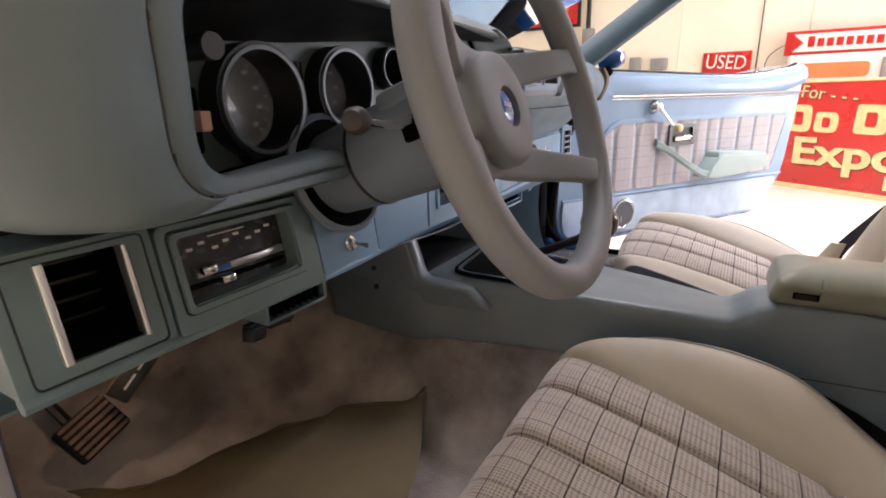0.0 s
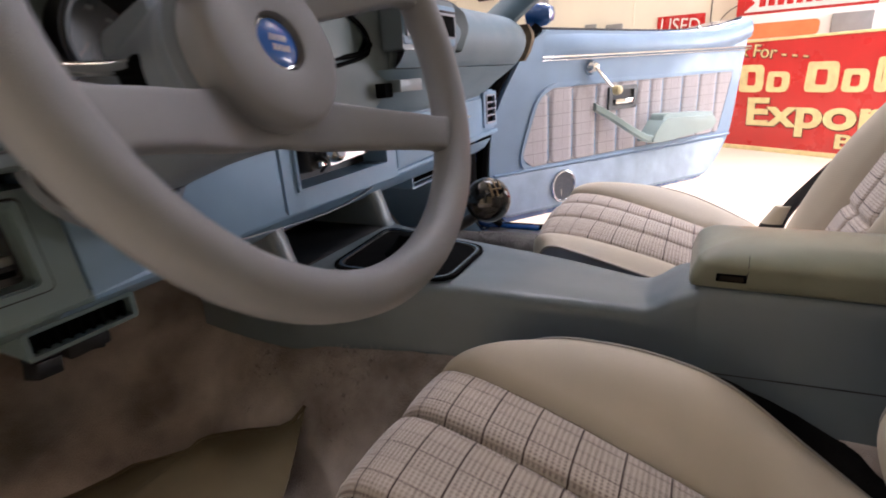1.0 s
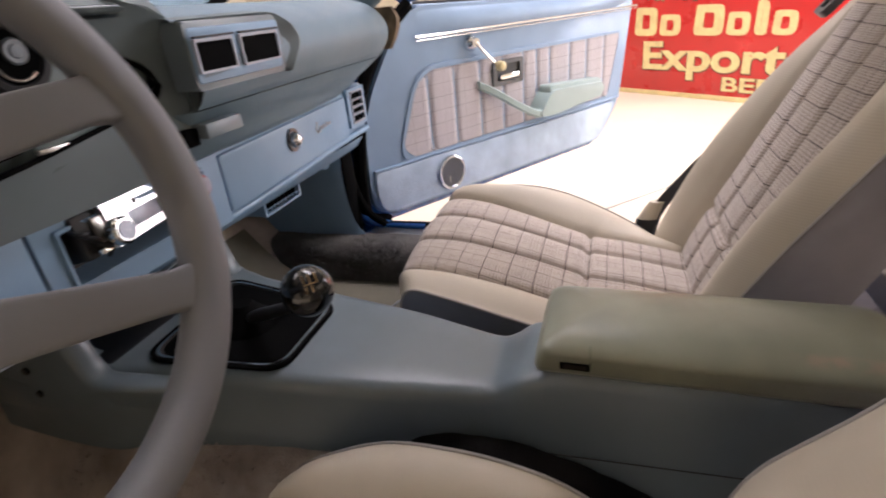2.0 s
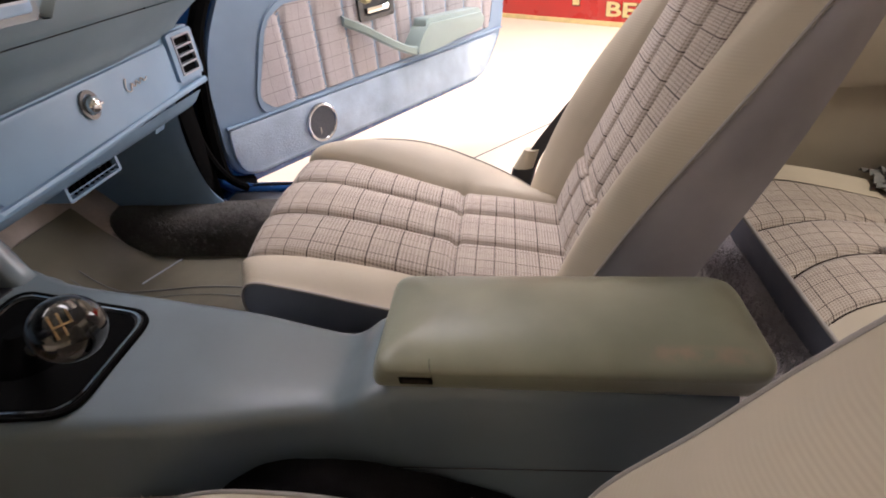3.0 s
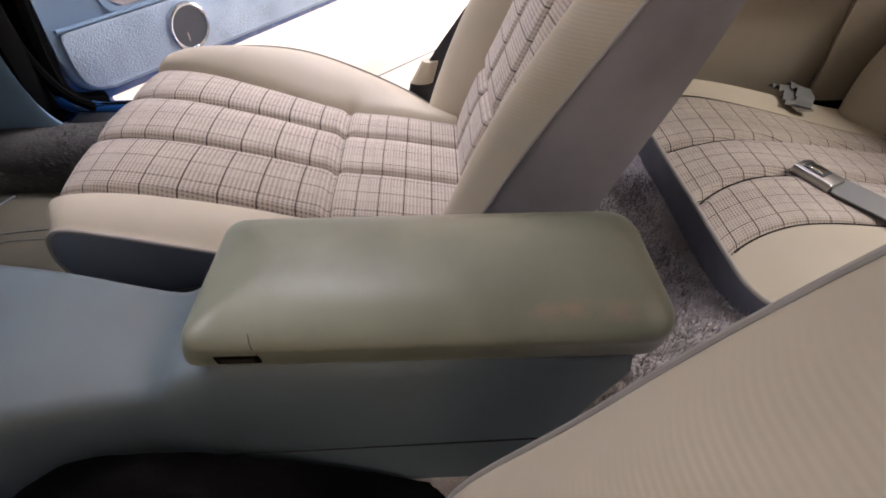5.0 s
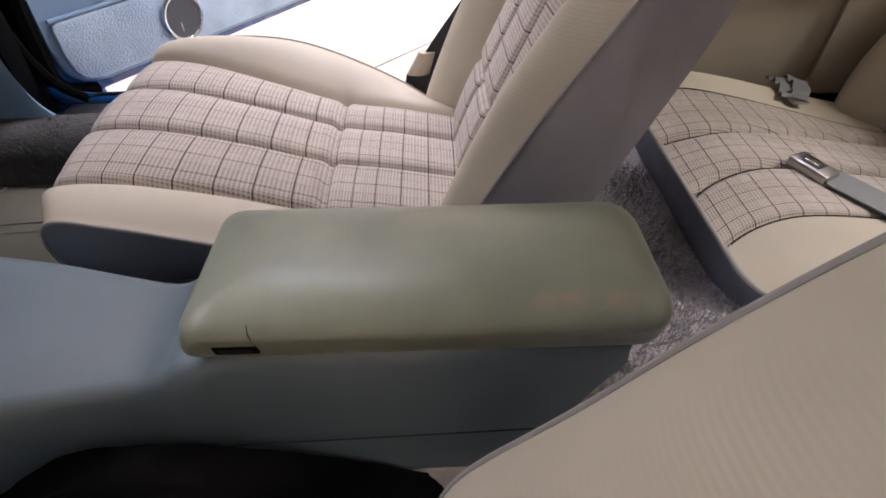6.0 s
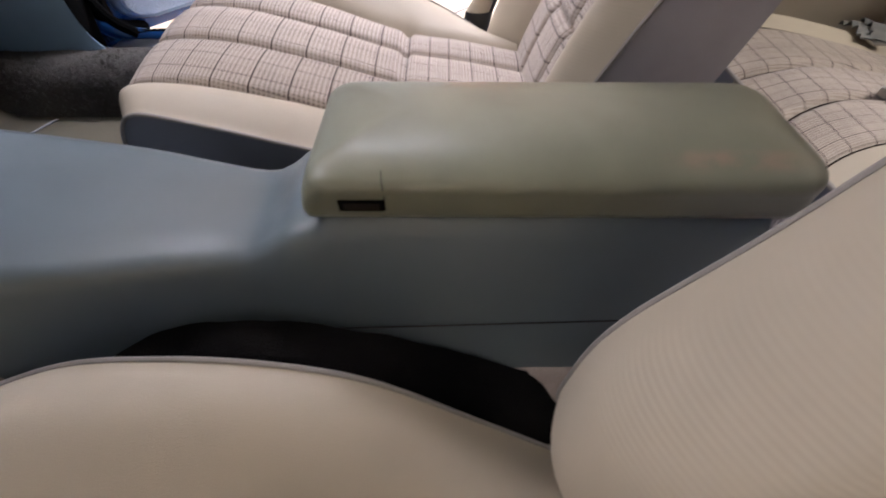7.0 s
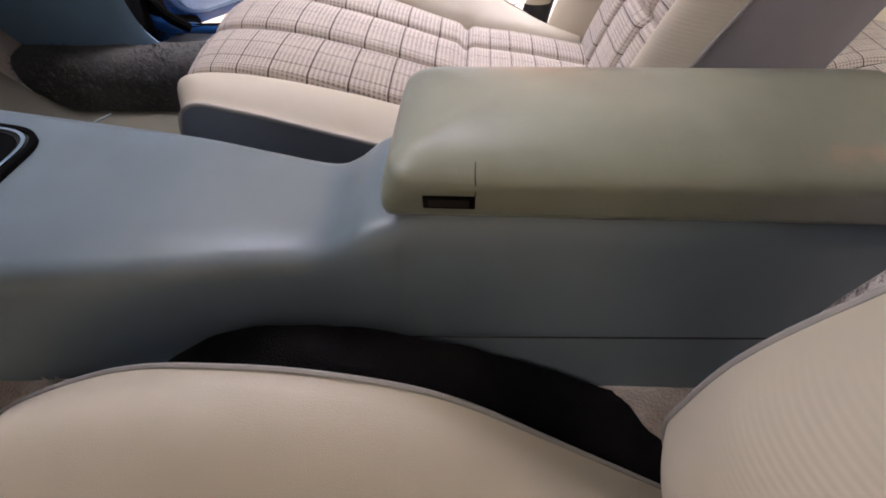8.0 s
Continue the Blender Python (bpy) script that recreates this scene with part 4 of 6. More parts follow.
# ---- rear seat ----
def build_rear_seat():
    rs = thing("rear_seat", "plaid cloth rear bucket seat with cream vinyl edges", "car seat")
    X0, X1 = 0.078, 0.575

    def front_y(x):
        """The cushion's front line, rounded at the tunnel side."""
        t = max(0.0, (0.128 - x) / 0.05)
        return -0.556 - 0.055 * (1 - math.sqrt(max(0.0, 1 - min(1, t) ** 2)))

    def place(x, w):
        """w runs from the front edge to the back."""
        y = front_y(x) + (-0.95 - front_y(x)) * w
        z = 0.384 + 0.020 * math.sin(math.pi * min(1, w * 4) / 2) - 0.035 * smooth01(w, 0.2, 1.0)
        z -= 0.012 * max(0.0, (0.13 - x) / 0.05) ** 2
        z += 0.008 * smooth01(x, 0.46, 0.57)
        return x, y, z

    def inner(w):
        return 0.150 + 0.035 * (1 - math.exp(-w / 0.11))

    def seam(w):
        return 0.243 + 0.043 * (1 - math.exp(-w / 0.12))

    def outer(w):
        """Outer edge of the cloth; the vinyl beyond it widens to the back."""
        return 0.520 - 0.125 * w

    def rim(w):
        return 0.578 - 0.068 * w

    def insert(u, v):
        x = inner(v) + (outer(v) - inner(v)) * u
        a, y, z = place(x, v)
        for g in (seam(v), 0.368 + 0.004 * v):
            z -= 0.010 * math.exp(-abs((x - g) / 0.006) ** 1.5)
        z -= 0.006 * (math.exp(-((x - inner(v)) / 0.006) ** 2) + math.exp(-((x - outer(v)) / 0.006) ** 2))
        return (a, y, z + 0.003)
    part("cushion_insert", grid(insert, 90, 56, lambda u, v: (0.33 * u + 0.01, 0.394 * v + 0.016)), M_PLAID, rs, "plaid cloth rear cushion")
    for line in (seam, lambda w: 0.368 + 0.004 * w, inner):
        part("stitching", tube([Vector(place(line(v), v)) + Vector((0, 0, -0.0045 if line is not inner else 0.0005)) for v in [0.02 + 0.96 * k / 50 for k in range(51)]], 0.0011, 5), M_THREAD, rs)
    part("cushion_edge", grid(lambda u, v: place(X0 + (inner(v) - X0) * u, v), 20, 40), M_CREAM, rs, "cream vinyl cushion edge")
    part("cushion_edge", grid(lambda u, v: (lambda a: (a[0], a[1], a[2] - 0.05 * max(0.0, (u - 0.75) / 0.25) ** 2))(place(outer(v) + (rim(v) - outer(v)) * u, v)), 20, 40), M_CREAM, rs, "cream vinyl cushion edge")
    part("front_skirt", grid(lambda u, v: (X0 + (X1 - X0) * u, front_y(X0 + (X1 - X0) * u) - 0.028 * v, place(X0 + (X1 - X0) * u, 0)[2] * (1 - v) + 0.265 * v), 50, 8), M_SKIRT, rs, "grey vinyl front, darkened for shade")
    part("inner_skirt", grid(lambda u, v: (X0 + 0.004 * v, -0.611 - 0.28 * u - 0.01 * v, place(X0, u)[2] * (1 - v) + 0.265 * v), 10, 6), M_SKIRT, rs)
    part("piping", tube([(x, front_y(x) + 0.001, place(x, 0)[2] + 0.001) for x in [X0 + (X1 - X0) * k / 60 for k in range(61)]], 0.003, 8), M_PIPE, rs)

    def back(u, v, x0, x1, bulge):
        x, z = x0 + (x1 - x0) * u, 0.345 + 0.45 * v
        y = -0.912 - 0.20 * v + 0.03 * math.sin(math.pi * min(1, v * 1.6)) + bulge * math.sin(math.pi * u)
        return (x, y, z)
    part("back_insert", grid(lambda u, v: back(u, v, 0.20, 0.42, 0.006), 40, 40, lambda u, v: (0.24 * u, 0.49 * v)), M_PLAID, rs, "plaid cloth rear back")
    part("back_edge", grid(lambda u, v: (lambda a: (a[0] - 0.025 * max(0.0, (0.25 - v) / 0.25) ** 2 * u, a[1] - 0.085 * max(0.0, (u - 0.55) / 0.45) ** 2, a[2]))(back(u, v, 0.42, 0.555, 0.032)), 24, 40), M_CREAM, rs, "cream vinyl back edge")
    part("back_edge", grid(lambda u, v: back(u, v, 0.08, 0.20, 0.03), 16, 40), M_CREAM, rs, "cream vinyl back edge")
    part("base", box(X0 + 0.02, X1, -1.15, -0.60, 0.27, 0.335, 0.01), M_BLACK, rs)


build_rear_seat()


# ---- dashboard ----
def rect(x0, x1, z0, z1, r, seg=5):
    return rounded([(x0, z0), (x1, z0), (x1, z1), (x0, z1)], r, seg)


def face(a, b, d):
    """Front view: across, up, and depth away from the driver."""
    return (a, d, b)


def vent_slats(parent, x0, x1, z0, z1, y, upright, n, mat):
    for k in range(n):
        t = (k + 0.5) / n
        if upright:
            x = x0 + (x1 - x0) * t
            part("slat", box(x - 0.0012, x + 0.0012, y, y + 0.014, z0, z1), mat, parent)
        else:
            z = z0 + (z1 - z0) * t
            part("slat", box(x0, x1, y, y + 0.014, z - 0.0012, z + 0.0012), mat, parent)


def build_dashboard():
    dash = thing("dashboard", "light blue and grey-green vinyl dashboard with round gauges", "dashboard")
    part("core", box(-0.66, 0.60, 0.46, 0.92, 0.60, 0.83, 0.01), M_BLACK, dash)
    # upper pad in front of the passenger
    prof = spline([(0.84, 0.850, 0), (0.64, 0.862, 0), (0.48, 0.860, 0), (0.374, 0.850, 0), (0.327, 0.829, 0), (0.308, 0.800, 0), (0.309, 0.775, 0), (0.322, 0.752, 0), (0.3325, 0.7412, 0)], 30)
    low = spline([(0.3328, 0.7398, 0), (0.346, 0.722, 0), (0.366, 0.70, 0), (0.381, 0.676, 0), (0.40, 0.668, 0)], 12)
    stations = [(0.040, -0.003, 1.0), (0.2, 0.0, 1.0), (0.4, 0.014, 1.0), (0.52, 0.030, 0.99), (0.575, 0.046, 0.97), (0.600, 0.066, 0.93), (0.612, 0.095, 0.88)]
    upper = [(0.040, -0.003, 1.0), (0.2, 0.0, 1.0), (0.4, 0.004, 1.0), (0.52, 0.004, 1.0), (0.585, 0.002, 0.99), (0.608, 0.010, 0.96), (0.620, 0.030, 0.90)]

    def pad(line, first=0.040):
        return [[(x, q.x + dy * (1 if q.x < 0.6 else 0), 0.76 + (q.y - 0.76) * k) for q in line] for x, dy, k in [(first, *upper[0][1:])] + upper[1:]]
    part("upper_pad", loft(pad(prof), closed=False), M_PAD, dash, "padded grey-green dash top", smooth=60)

    def low_row(x, dy, k, top_x, top_dy, top_k):
        """The lower pad hangs from the upper one and draws in towards the glovebox."""
        row = []
        for j, q in enumerate(low):
            f = j / (len(low) - 1)
            row.append((top_x + (x - top_x) * f, q.x + top_dy + (dy - top_dy) * f, 0.76 + (q.y - 0.76) * (top_k + (k - top_k) * f)))
        return row
    low_rows = [low_row(x, dy, 1.0, x, dy, 1.0) for x, dy in ((0.012, 0.040), (0.026, 0.014))] + [low_row(*p, *q) for p, q in zip(stations, upper)]
    part("lower_pad", loft(low_rows, closed=False), M_PAD, dash, smooth=60)
    part("pad_end", loft([[q, (0.612, 0.84, 0.76)] for q in pad(prof)[-1] + low_rows[-1]], closed=False), M_PAD, dash)
    # centre vents
    bez = part("vent_bezel", slab(rounded([(0.028, 0.764), (0.203, 0.764), (0.208, 0.803), (0.200, 0.836), (0.028, 0.836)], [0.004, 0.006, 0.01, 0.008, 0.004], 4), face, 0.340, 0.3075, 0.003, 3), M_CONSOLE, dash, "grey-blue centre vent bezel")
    part("bezel_face", slab(rounded([(0.030, 0.771), (0.196, 0.771), (0.201, 0.829), (0.030, 0.829)], 0.006, 3), face, 0.330, 0.3055, 0.002), M_BLUE, bez)
    outer_edge = spline([(0.026, 0.8375, 0), (0.120, 0.8385, 0), (0.196, 0.8380, 0), (0.220, 0.828, 0), (0.241, 0.803, 0), (0.228, 0.782, 0), (0.209, 0.763, 0)], 40)
    inner_edge = spline([(0.026, 0.8335, 0), (0.120, 0.8345, 0), (0.190, 0.8340, 0), (0.200, 0.826, 0), (0.205, 0.803, 0), (0.204, 0.782, 0), (0.202, 0.766, 0)], 40)
    shroud = []
    for p, q in zip(outer_edge, inner_edge):  # the moulded lip over and beside the vents, its inside in shade
        lip = 0.3010 + 0.010 * smooth01(p.y, 0.82, 0.84)
        shroud.append([(q.x, 0.3215, q.y), (q.x, 0.3150, q.y), (p.x, lip, p.y), (p.x + (p.x - q.x) * 0.35, lip + 0.006, p.y + (p.y - q.y) * 0.35), (p.x + (p.x - q.x) * 0.6, 0.335, p.y + (p.y - q.y) * 0.8)])
    part("vent_shroud", loft(shroud, closed=False), M_HOOD, bez, "moulded lip round the vents")
    for x0, x1 in ((0.035, 0.095), (0.113, 0.187)):
        part("vent_frame", ring_slab(rect(x0 - 0.0024, x1 + 0.0024, 0.7815, 0.8175, 0.003), rect(x0, x1, 0.784, 0.814, 0.002), face, 0.31, 0.3012), M_EDGE, bez, "pale-edged vent frame")
        part("vent_dark", box(x0 - 0.001, x1 + 0.001, 0.3026, 0.3036, 0.783, 0.815), M_VOID, bez)
        # black strip drawn for the shadow line above each vent
        part("vent_shadow_strip", box(x0 - 0.003, x1 + 0.003, 0.2985, 0.3036, 0.8180, 0.8205, 0.001), M_BLACK, bez)
    # ashtray pull under the pad
    part("ashtray_pull", box(0.038, 0.104, 0.322, 0.380, 0.708, 0.726, 0.0025), M_CONSOLE, dash, "small bright-topped ashtray pull")
    part("ashtray_shadow_gap", box(0.018, 0.039, 0.336, 0.380, 0.702, 0.722, 0.002), M_VOID, dash, "dark opening beside the ashtray pull")
    # cluster hood, wrapped round the gauges
    def ring(x0, x1, z0, z1, r, top=None):
        return rounded([(x0, z0), (x1, z0), (x1, z1), (x0, z1)], [r, r, top or r, r], 10)

    def bend(x, y, z):
        """The gauge plate's passenger end stands nearer than the rest."""
        w = smooth01(x, -0.185, -0.07)
        return Vector((x - 0.052 * w, y - 0.058 * w, z + 0.003 * w + 0.010 * w * smooth01(z, 0.79, 0.84)))
    seq = [(ring(-0.690, 0.10, 0.690, 0.885, 0.06), 0.62), (ring(-0.700, 0.115, 0.685, 0.886, 0.06), 0.46), (ring(-0.702, 0.09, 0.683, 0.885, 0.06), 0.40), (ring(-0.700, 0.078, 0.684, 0.882, 0.06), 0.355), (ring(-0.690, 0.064, 0.686, 0.876, 0.06), 0.320),
           (ring(-0.670, 0.056, 0.687, 0.868, 0.055), 0.302), (ring(-0.640, 0.050, 0.690, 0.861, 0.05), 0.293), (ring(-0.610, 0.046, 0.6955, 0.856, 0.05), 0.290), (ring(-0.606, 0.045, 0.6970, 0.855, 0.05), 0.293), (ring(-0.602, 0.044, 0.6985, 0.854, 0.05), 0.290),
           (ring(-0.588, 0.042, 0.7065, 0.851, 0.045), 0.292), (ring(-0.581, 0.044, 0.7090, 0.848, 0.045), 0.298), (ring(-0.576, 0.055, 0.7065, 0.846, 0.04), 0.32), (ring(-0.562, 0.090, 0.693, 0.842, 0.04, 0.066), 0.4172)]

    def swing(x, y, z):
        if y >= 0.40:
            return y
        right = 0.046 * smooth01(x, -0.20, 0.02)
        low = (0.050 * smooth01(x, -0.62, -0.46) + 0.025 * smooth01(x, -0.40, -0.10)) * (1 - smooth01(z, 0.715, 0.78))
        return y + max(right, low)

    def rise(x, z, k):
        """The plate's lower edge climbs towards the passenger."""
        return z + ((0.024 * smooth01(x, -0.32, -0.08) + 0.050 * smooth01(x, -0.10, 0.10)) * (1 - smooth01(z, 0.74, 0.82)) * k)

    def hood(n, a, b, y):
        """Right of the column the lip dies into a plain slope under the plate."""
        p = Vector((a, swing(a, y, b), rise(a, b, 0 if n < 12 else 0.35 if n == 12 else 1)))
        if n == 13:
            p = bend(*p)
        w = smooth01(a, -0.34, -0.22) * (1 - smooth01(b, 0.715, 0.75)) * (1 - smooth01(a, -0.02, 0.05))
        if 3 <= n < 13:
            k = (13 - n) / 10
            top = rise(a, 0.693, 1)
            end = bend(a, 0.417, top)
            p = p.lerp(Vector((end.x + (a - end.x) * k, end.y + (0.372 - end.y) * k, end.z + (0.674 - end.z) * k)), w)
        return p
    low_gap = max(range(43), key=lambda i: (seq[0][0][i + 1][0] - seq[0][0][i][0]) if seq[0][0][i][1] < 0.70 else -1)
    hood_rows = []
    for n, (o, y) in enumerate(seq):
        row = [hood(n, a, b, y) for a, b in o]
        p, q, extra = row[low_gap], row[low_gap + 1], []
        for x in (-0.29, -0.26, -0.235, -0.21, -0.17, -0.12, -0.07, -0.03):  # right of the column the lip sinks behind the surround
            r = p.lerp(q, (x - p.x) / (q.x - p.x))
            if 3 <= n < 13:
                r = r.lerp(Vector((x, 0.392 - 0.002 * (13 - n), 0.706 - 0.0030 * (13 - n))), smooth01(x, -0.27, -0.215))
            extra.append(r)
        hood_rows.append(row[:low_gap + 1] + extra + row[low_gap + 1:])
    part("cluster_hood", loft(hood_rows, caps=False), M_HOOD, dash, "padded grey-green hood round the gauges", smooth=50)
    part("lip_seam", tube([q - Vector((0, 0.0008, 0)) for q in hood_rows[8]], 0.0013, 6, closed=True), M_BEZELDARK, dash, "dark seam along the hood lip")
    part("plate_gap", tube([bend(a * 0.997, 0.4150, rise(a, b, 1)) for a, b in seq[-1][0]], 0.0036, 6, closed=True), M_VOID, dash, "dark gap round the gauge plate")
    holes = [(-0.438, 0.764, 0.053), (-0.310, 0.775, 0.047), (-0.205, 0.803, 0.0258), (-0.060, 0.769, 0.0225)]
    plate = bmesh.new()
    edge_ring = ring(-0.575, 0.094, 0.690, 0.845, 0.04, 0.066)
    fine_ring = []
    for k, p in enumerate(edge_ring):
        q = edge_ring[(k + 1) % len(edge_ring)]
        steps = max(1, int(math.hypot(q[0] - p[0], q[1] - p[1]) / 0.02))
        fine_ring += [(p[0] + (q[0] - p[0]) * i / steps, p[1] + (q[1] - p[1]) * i / steps) for i in range(steps)]
    loops = [fine_ring] + [[(x + r * math.cos(k * math.pi / 18), z + r * math.sin(k * math.pi / 18)) for k in range(36)] for x, z, r in holes]
    edges = []
    for line in loops:
        vs = [plate.verts.new((a, 0.418, b)) for a, b in line]
        edges += [plate.edges.new((vs[k - 1], vs[k])) for k in range(len(vs))]
    bmesh.ops.triangle_fill(plate, edges=edges, use_beauty=True, use_dissolve=False)
    more = bmesh.ops.extrude_face_region(plate, geom=plate.faces[:])
    bmesh.ops.translate(plate, vec=(0, 0.004, 0), verts=[g for g in more["geom"] if isinstance(g, bmesh.types.BMVert)])
    for v in plate.verts:
        v.co = bend(v.co.x, v.co.y, rise(v.co.x, v.co.z, 1) if v.co.z < 0.735 else v.co.z)
    part("cluster_plate", plate, M_CLUSTER, dash, "dull green-grey gauge plate")
    # black sheet carries the shade on the hood's underside
    part("hood_underside_shade", loft([[(x, swing(x, y, 0.85), z - 0.020 * max(0.0, (y - 0.299) / 0.1175) * (1 - smooth01(x, -0.47, -0.15))) for x in (-0.565, -0.46, -0.38, -0.30, -0.22, -0.05, 0.02 + (y - 0.30) * 0.5)] for y, z in ((0.299, 0.8455), (0.36, 0.8425), (0.4165, 0.839), (0.4165, 0.8405), (0.36, 0.844), (0.299, 0.847))], closed=False), M_BLACK, dash, "black sheet under the hood for its shaded underside")

    # moulded surround that sweeps from the plate's passenger end into the pads
    inner_line = spline([(-0.225, 0.374, 0.717), (-0.141, 0.360, 0.731), (-0.060, 0.357, 0.7445), (-0.004, 0.356, 0.7540), (0.018, 0.356, 0.7640), (0.0215, 0.356, 0.7790), (0.007, 0.356, 0.797), (-0.044, 0.356, 0.824), (-0.078, 0.357, 0.858)], 48)
    outer_line = spline([(-0.225, 0.374, 0.673), (-0.141, 0.370, 0.673), (-0.050, 0.366, 0.675), (0.006, 0.356, 0.684), (0.040, 0.342, 0.720), (0.056, 0.334, 0.760), (0.054, 0.333, 0.800), (0.034, 0.332, 0.842), (-0.030, 0.330, 0.862)], 48)
    sweep = []
    for p, q in zip(inner_line, outer_line):
        sweep.append([p + Vector((0, 0.012, 0)), p, p.lerp(q, 0.08) - Vector((0, 0.0012, 0)), p.lerp(q, 0.35) + Vector((0, 0.0010, 0)), p.lerp(q, 0.7) + Vector((0, 0.0005, 0)), q, q + Vector((0, 0.02, -0.002))])
    part("plate_surround", loft(sweep, closed=False), M_HOOD, dash, "smooth moulded surround under the gauge plate", smooth=60)
    part("surround_gap", tube([p + (p - q).normalized() * 0.0026 for p, q in zip(inner_line, outer_line)], 0.0030, 6), M_VOID, dash, "dark gap along the gauge plate")

    def gauge(name, x, z, r, y0, label):
        back = 0.447 if y0 > 0.38 else y0 + 0.03
        g = part(name, ring_slab([(x + r * math.cos(k * math.pi / 20), z + r * math.sin(k * math.pi / 20)) for k in range(40)], [(x + r * 0.9 * math.cos(k * math.pi / 20), z + r * 0.9 * math.sin(k * math.pi / 20)) for k in range(40)], face, back, y0), M_BLACK, dash, label)
        if name == "clock_hole":
            part("hole_back", disc(r * 0.9, 0, 0.002, lambda a, b, d: (x + a, y0 + 0.0285 - d, z + b), 28), M_VOID, g)
            return g
        part("bezel", ring_slab([(x + r * 0.93 * math.cos(k * math.pi / 20), z + r * 0.93 * math.sin(k * math.pi / 20)) for k in range(40)], [(x + r * 0.86 * math.cos(k * math.pi / 20), z + r * 0.86 * math.sin(k * math.pi / 20)) for k in range(40)], face, y0, y0 - 0.0025), M_BEZEL, g)
        part("dial", disc(r * 0.9, 0, 0.002, lambda a, b, d: (x + a, 0.446 - d, z + b), 36), M_DIAL, g)
        lens = part("lens", disc(r * 0.87, 0, 0.0012, lambda a, b, d: (x + a, 0.437 - d + 0.105 * b, z + b), 36), M_LENS, g, "shiny glass lens")
        lens.visible_shadow = False
        return g

    sp = gauge("speedometer", -0.438, 0.764, 0.055, 0.392, "round black speedometer")
    for k in range(9):
        a = radians(215 - k * 32)
        part("tick", box(-0.0035, 0.0035, -0.001, 0, -0.0022, 0.0022, m=pose(-0.438 + 0.036 * math.cos(a), 0.4438, 0.764 + 0.036 * math.sin(a))), M_WHITE, sp)
    for k in range(17):
        a = radians(215 - k * 16)
        part("fine_tick", box(-0.0006, 0.0006, -0.001, 0, -0.0025, 0.0025, m=pose(-0.438 + 0.045 * math.cos(a), 0.4438, 0.764 + 0.045 * math.sin(a), 0, 90 - math.degrees(a), 0)), M_WHITE, sp)
    part("needle", box(-0.0008, 0.0008, 0.4415, 0.4425, 0.0, 0.034, m=pose(-0.438, 0, 0.764, 0, -120, 0)), M_PINK, sp, "thin orange-red needle")
    part("hub", disc(0.006, 0, 0.004, lambda a, b, d: (-0.438 + a, 0.4438 - d, 0.764 + b), 16), M_BLACK, sp)
    g2 = gauge("tachometer", -0.310, 0.775, 0.049, 0.395, "round gauge with pale reflecting dial")
    for k in range(8):
        a = radians(210 - k * 34)
        part("tick", box(-0.003, 0.003, -0.001, 0, -0.002, 0.002, m=pose(-0.310 + 0.032 * math.cos(a), 0.4438, 0.776 + 0.032 * math.sin(a))), M_WHITE, g2)
    part("needle", box(-0.0008, 0.0008, 0.4415, 0.4425, 0.0, 0.03, m=pose(-0.310, 0, 0.776, 0, -135, 0)), M_PINK, g2)
    g3 = gauge("fuel_gauge", -0.205, 0.803, 0.027, 0.402, "small round gauge")
    # cream disc painted for the warm reflection in this gauge
    part("reflection_disc", disc(0.020, 0, 0.001, lambda a, b, d: (-0.205 + a, 0.4438 - d, 0.803 + b), 28), M_CREAMKNOB, g3)
    gauge("clock_hole", -0.112, 0.7725, 0.0235, 0.3575, "dark round opening in the gauge plate")
    g5 = part("round_socket", lathe([(0.0215, -0.006), (0.0315, -0.004), (0.0320, 0.003), (0.0300, 0.0055), (0.0240, 0.0060), (0.0225, 0.004), (0.0215, -0.002)], 32, pose(-0.119, 0.360, 0.8195, 90, 0, 0)), M_RUBBER, dash, "black round socket with a dull metal core")
    part("socket_floor", disc(0.0225, 0, 0.001, lambda a, b, d: (-0.119 + a, 0.3580 - d, 0.8195 + b), 28), M_VOID, g5)
    part("core", lathe([(0.0, 0.0), (0.0108, 0.0), (0.0112, 0.0015), (0.0095, 0.0032), (0.0060, 0.0030), (0.0052, 0.0040), (0.0, 0.0042)], 28, pose(-0.1170, 0.3565, 0.8245, 90, 0, 0)), M_BEZEL, g5, "dull domed metal core")
    part("crescent", tube([(-0.119 + 0.0185 * math.cos(radians(a)), 0.3558, 0.8195 + 0.0185 * math.sin(radians(a))) for a in range(195, 325, 10)], 0.0013, 6), M_STEEL, g5)
    part("plug", disc(0.0105, 0, 0.002, lambda a, b, d: (-0.168 + a, 0.4005 - d, 0.8365 + b), 24), M_VOID, dash, "dark round plug")
    for x, z in ((-0.451, 0.7055), (0.072, 0.781)):
        part("bolt", disc(0.006, 0, 0.004, lambda a, b, d: bend(x + a, 0.418, z + b + (0.004 if x < 0 else 0)) - Vector((0, d, 0)), 14), M_BLACK, dash)
    part("warning_strip", box(-0.378, -0.364, 0.412, 0.419, 0.735, 0.805, 0.002), M_GLOSS, dash)
    part("maker_plate", box(-0.015, 0.015, -0.003, 0.002, -0.0022, 0.0022, 0.0005, m=pose(-0.117, 0.3585, 0.7405)), M_STEEL, dash)
    # knobs left of the gauges
    knob = part("headlight_knob", lathe([(0.006, 0), (0.006, 0.03), (0.0095, 0.032), (0.0105, 0.036), (0.0105, 0.058), (0.0112, 0.062), (0.0108, 0.066), (0.0, 0.066)], 24, pose(-0.520, 0.42, 0.806, 90, 0, 0)), M_BLACK, dash, "black headlight knob with worn brass face")
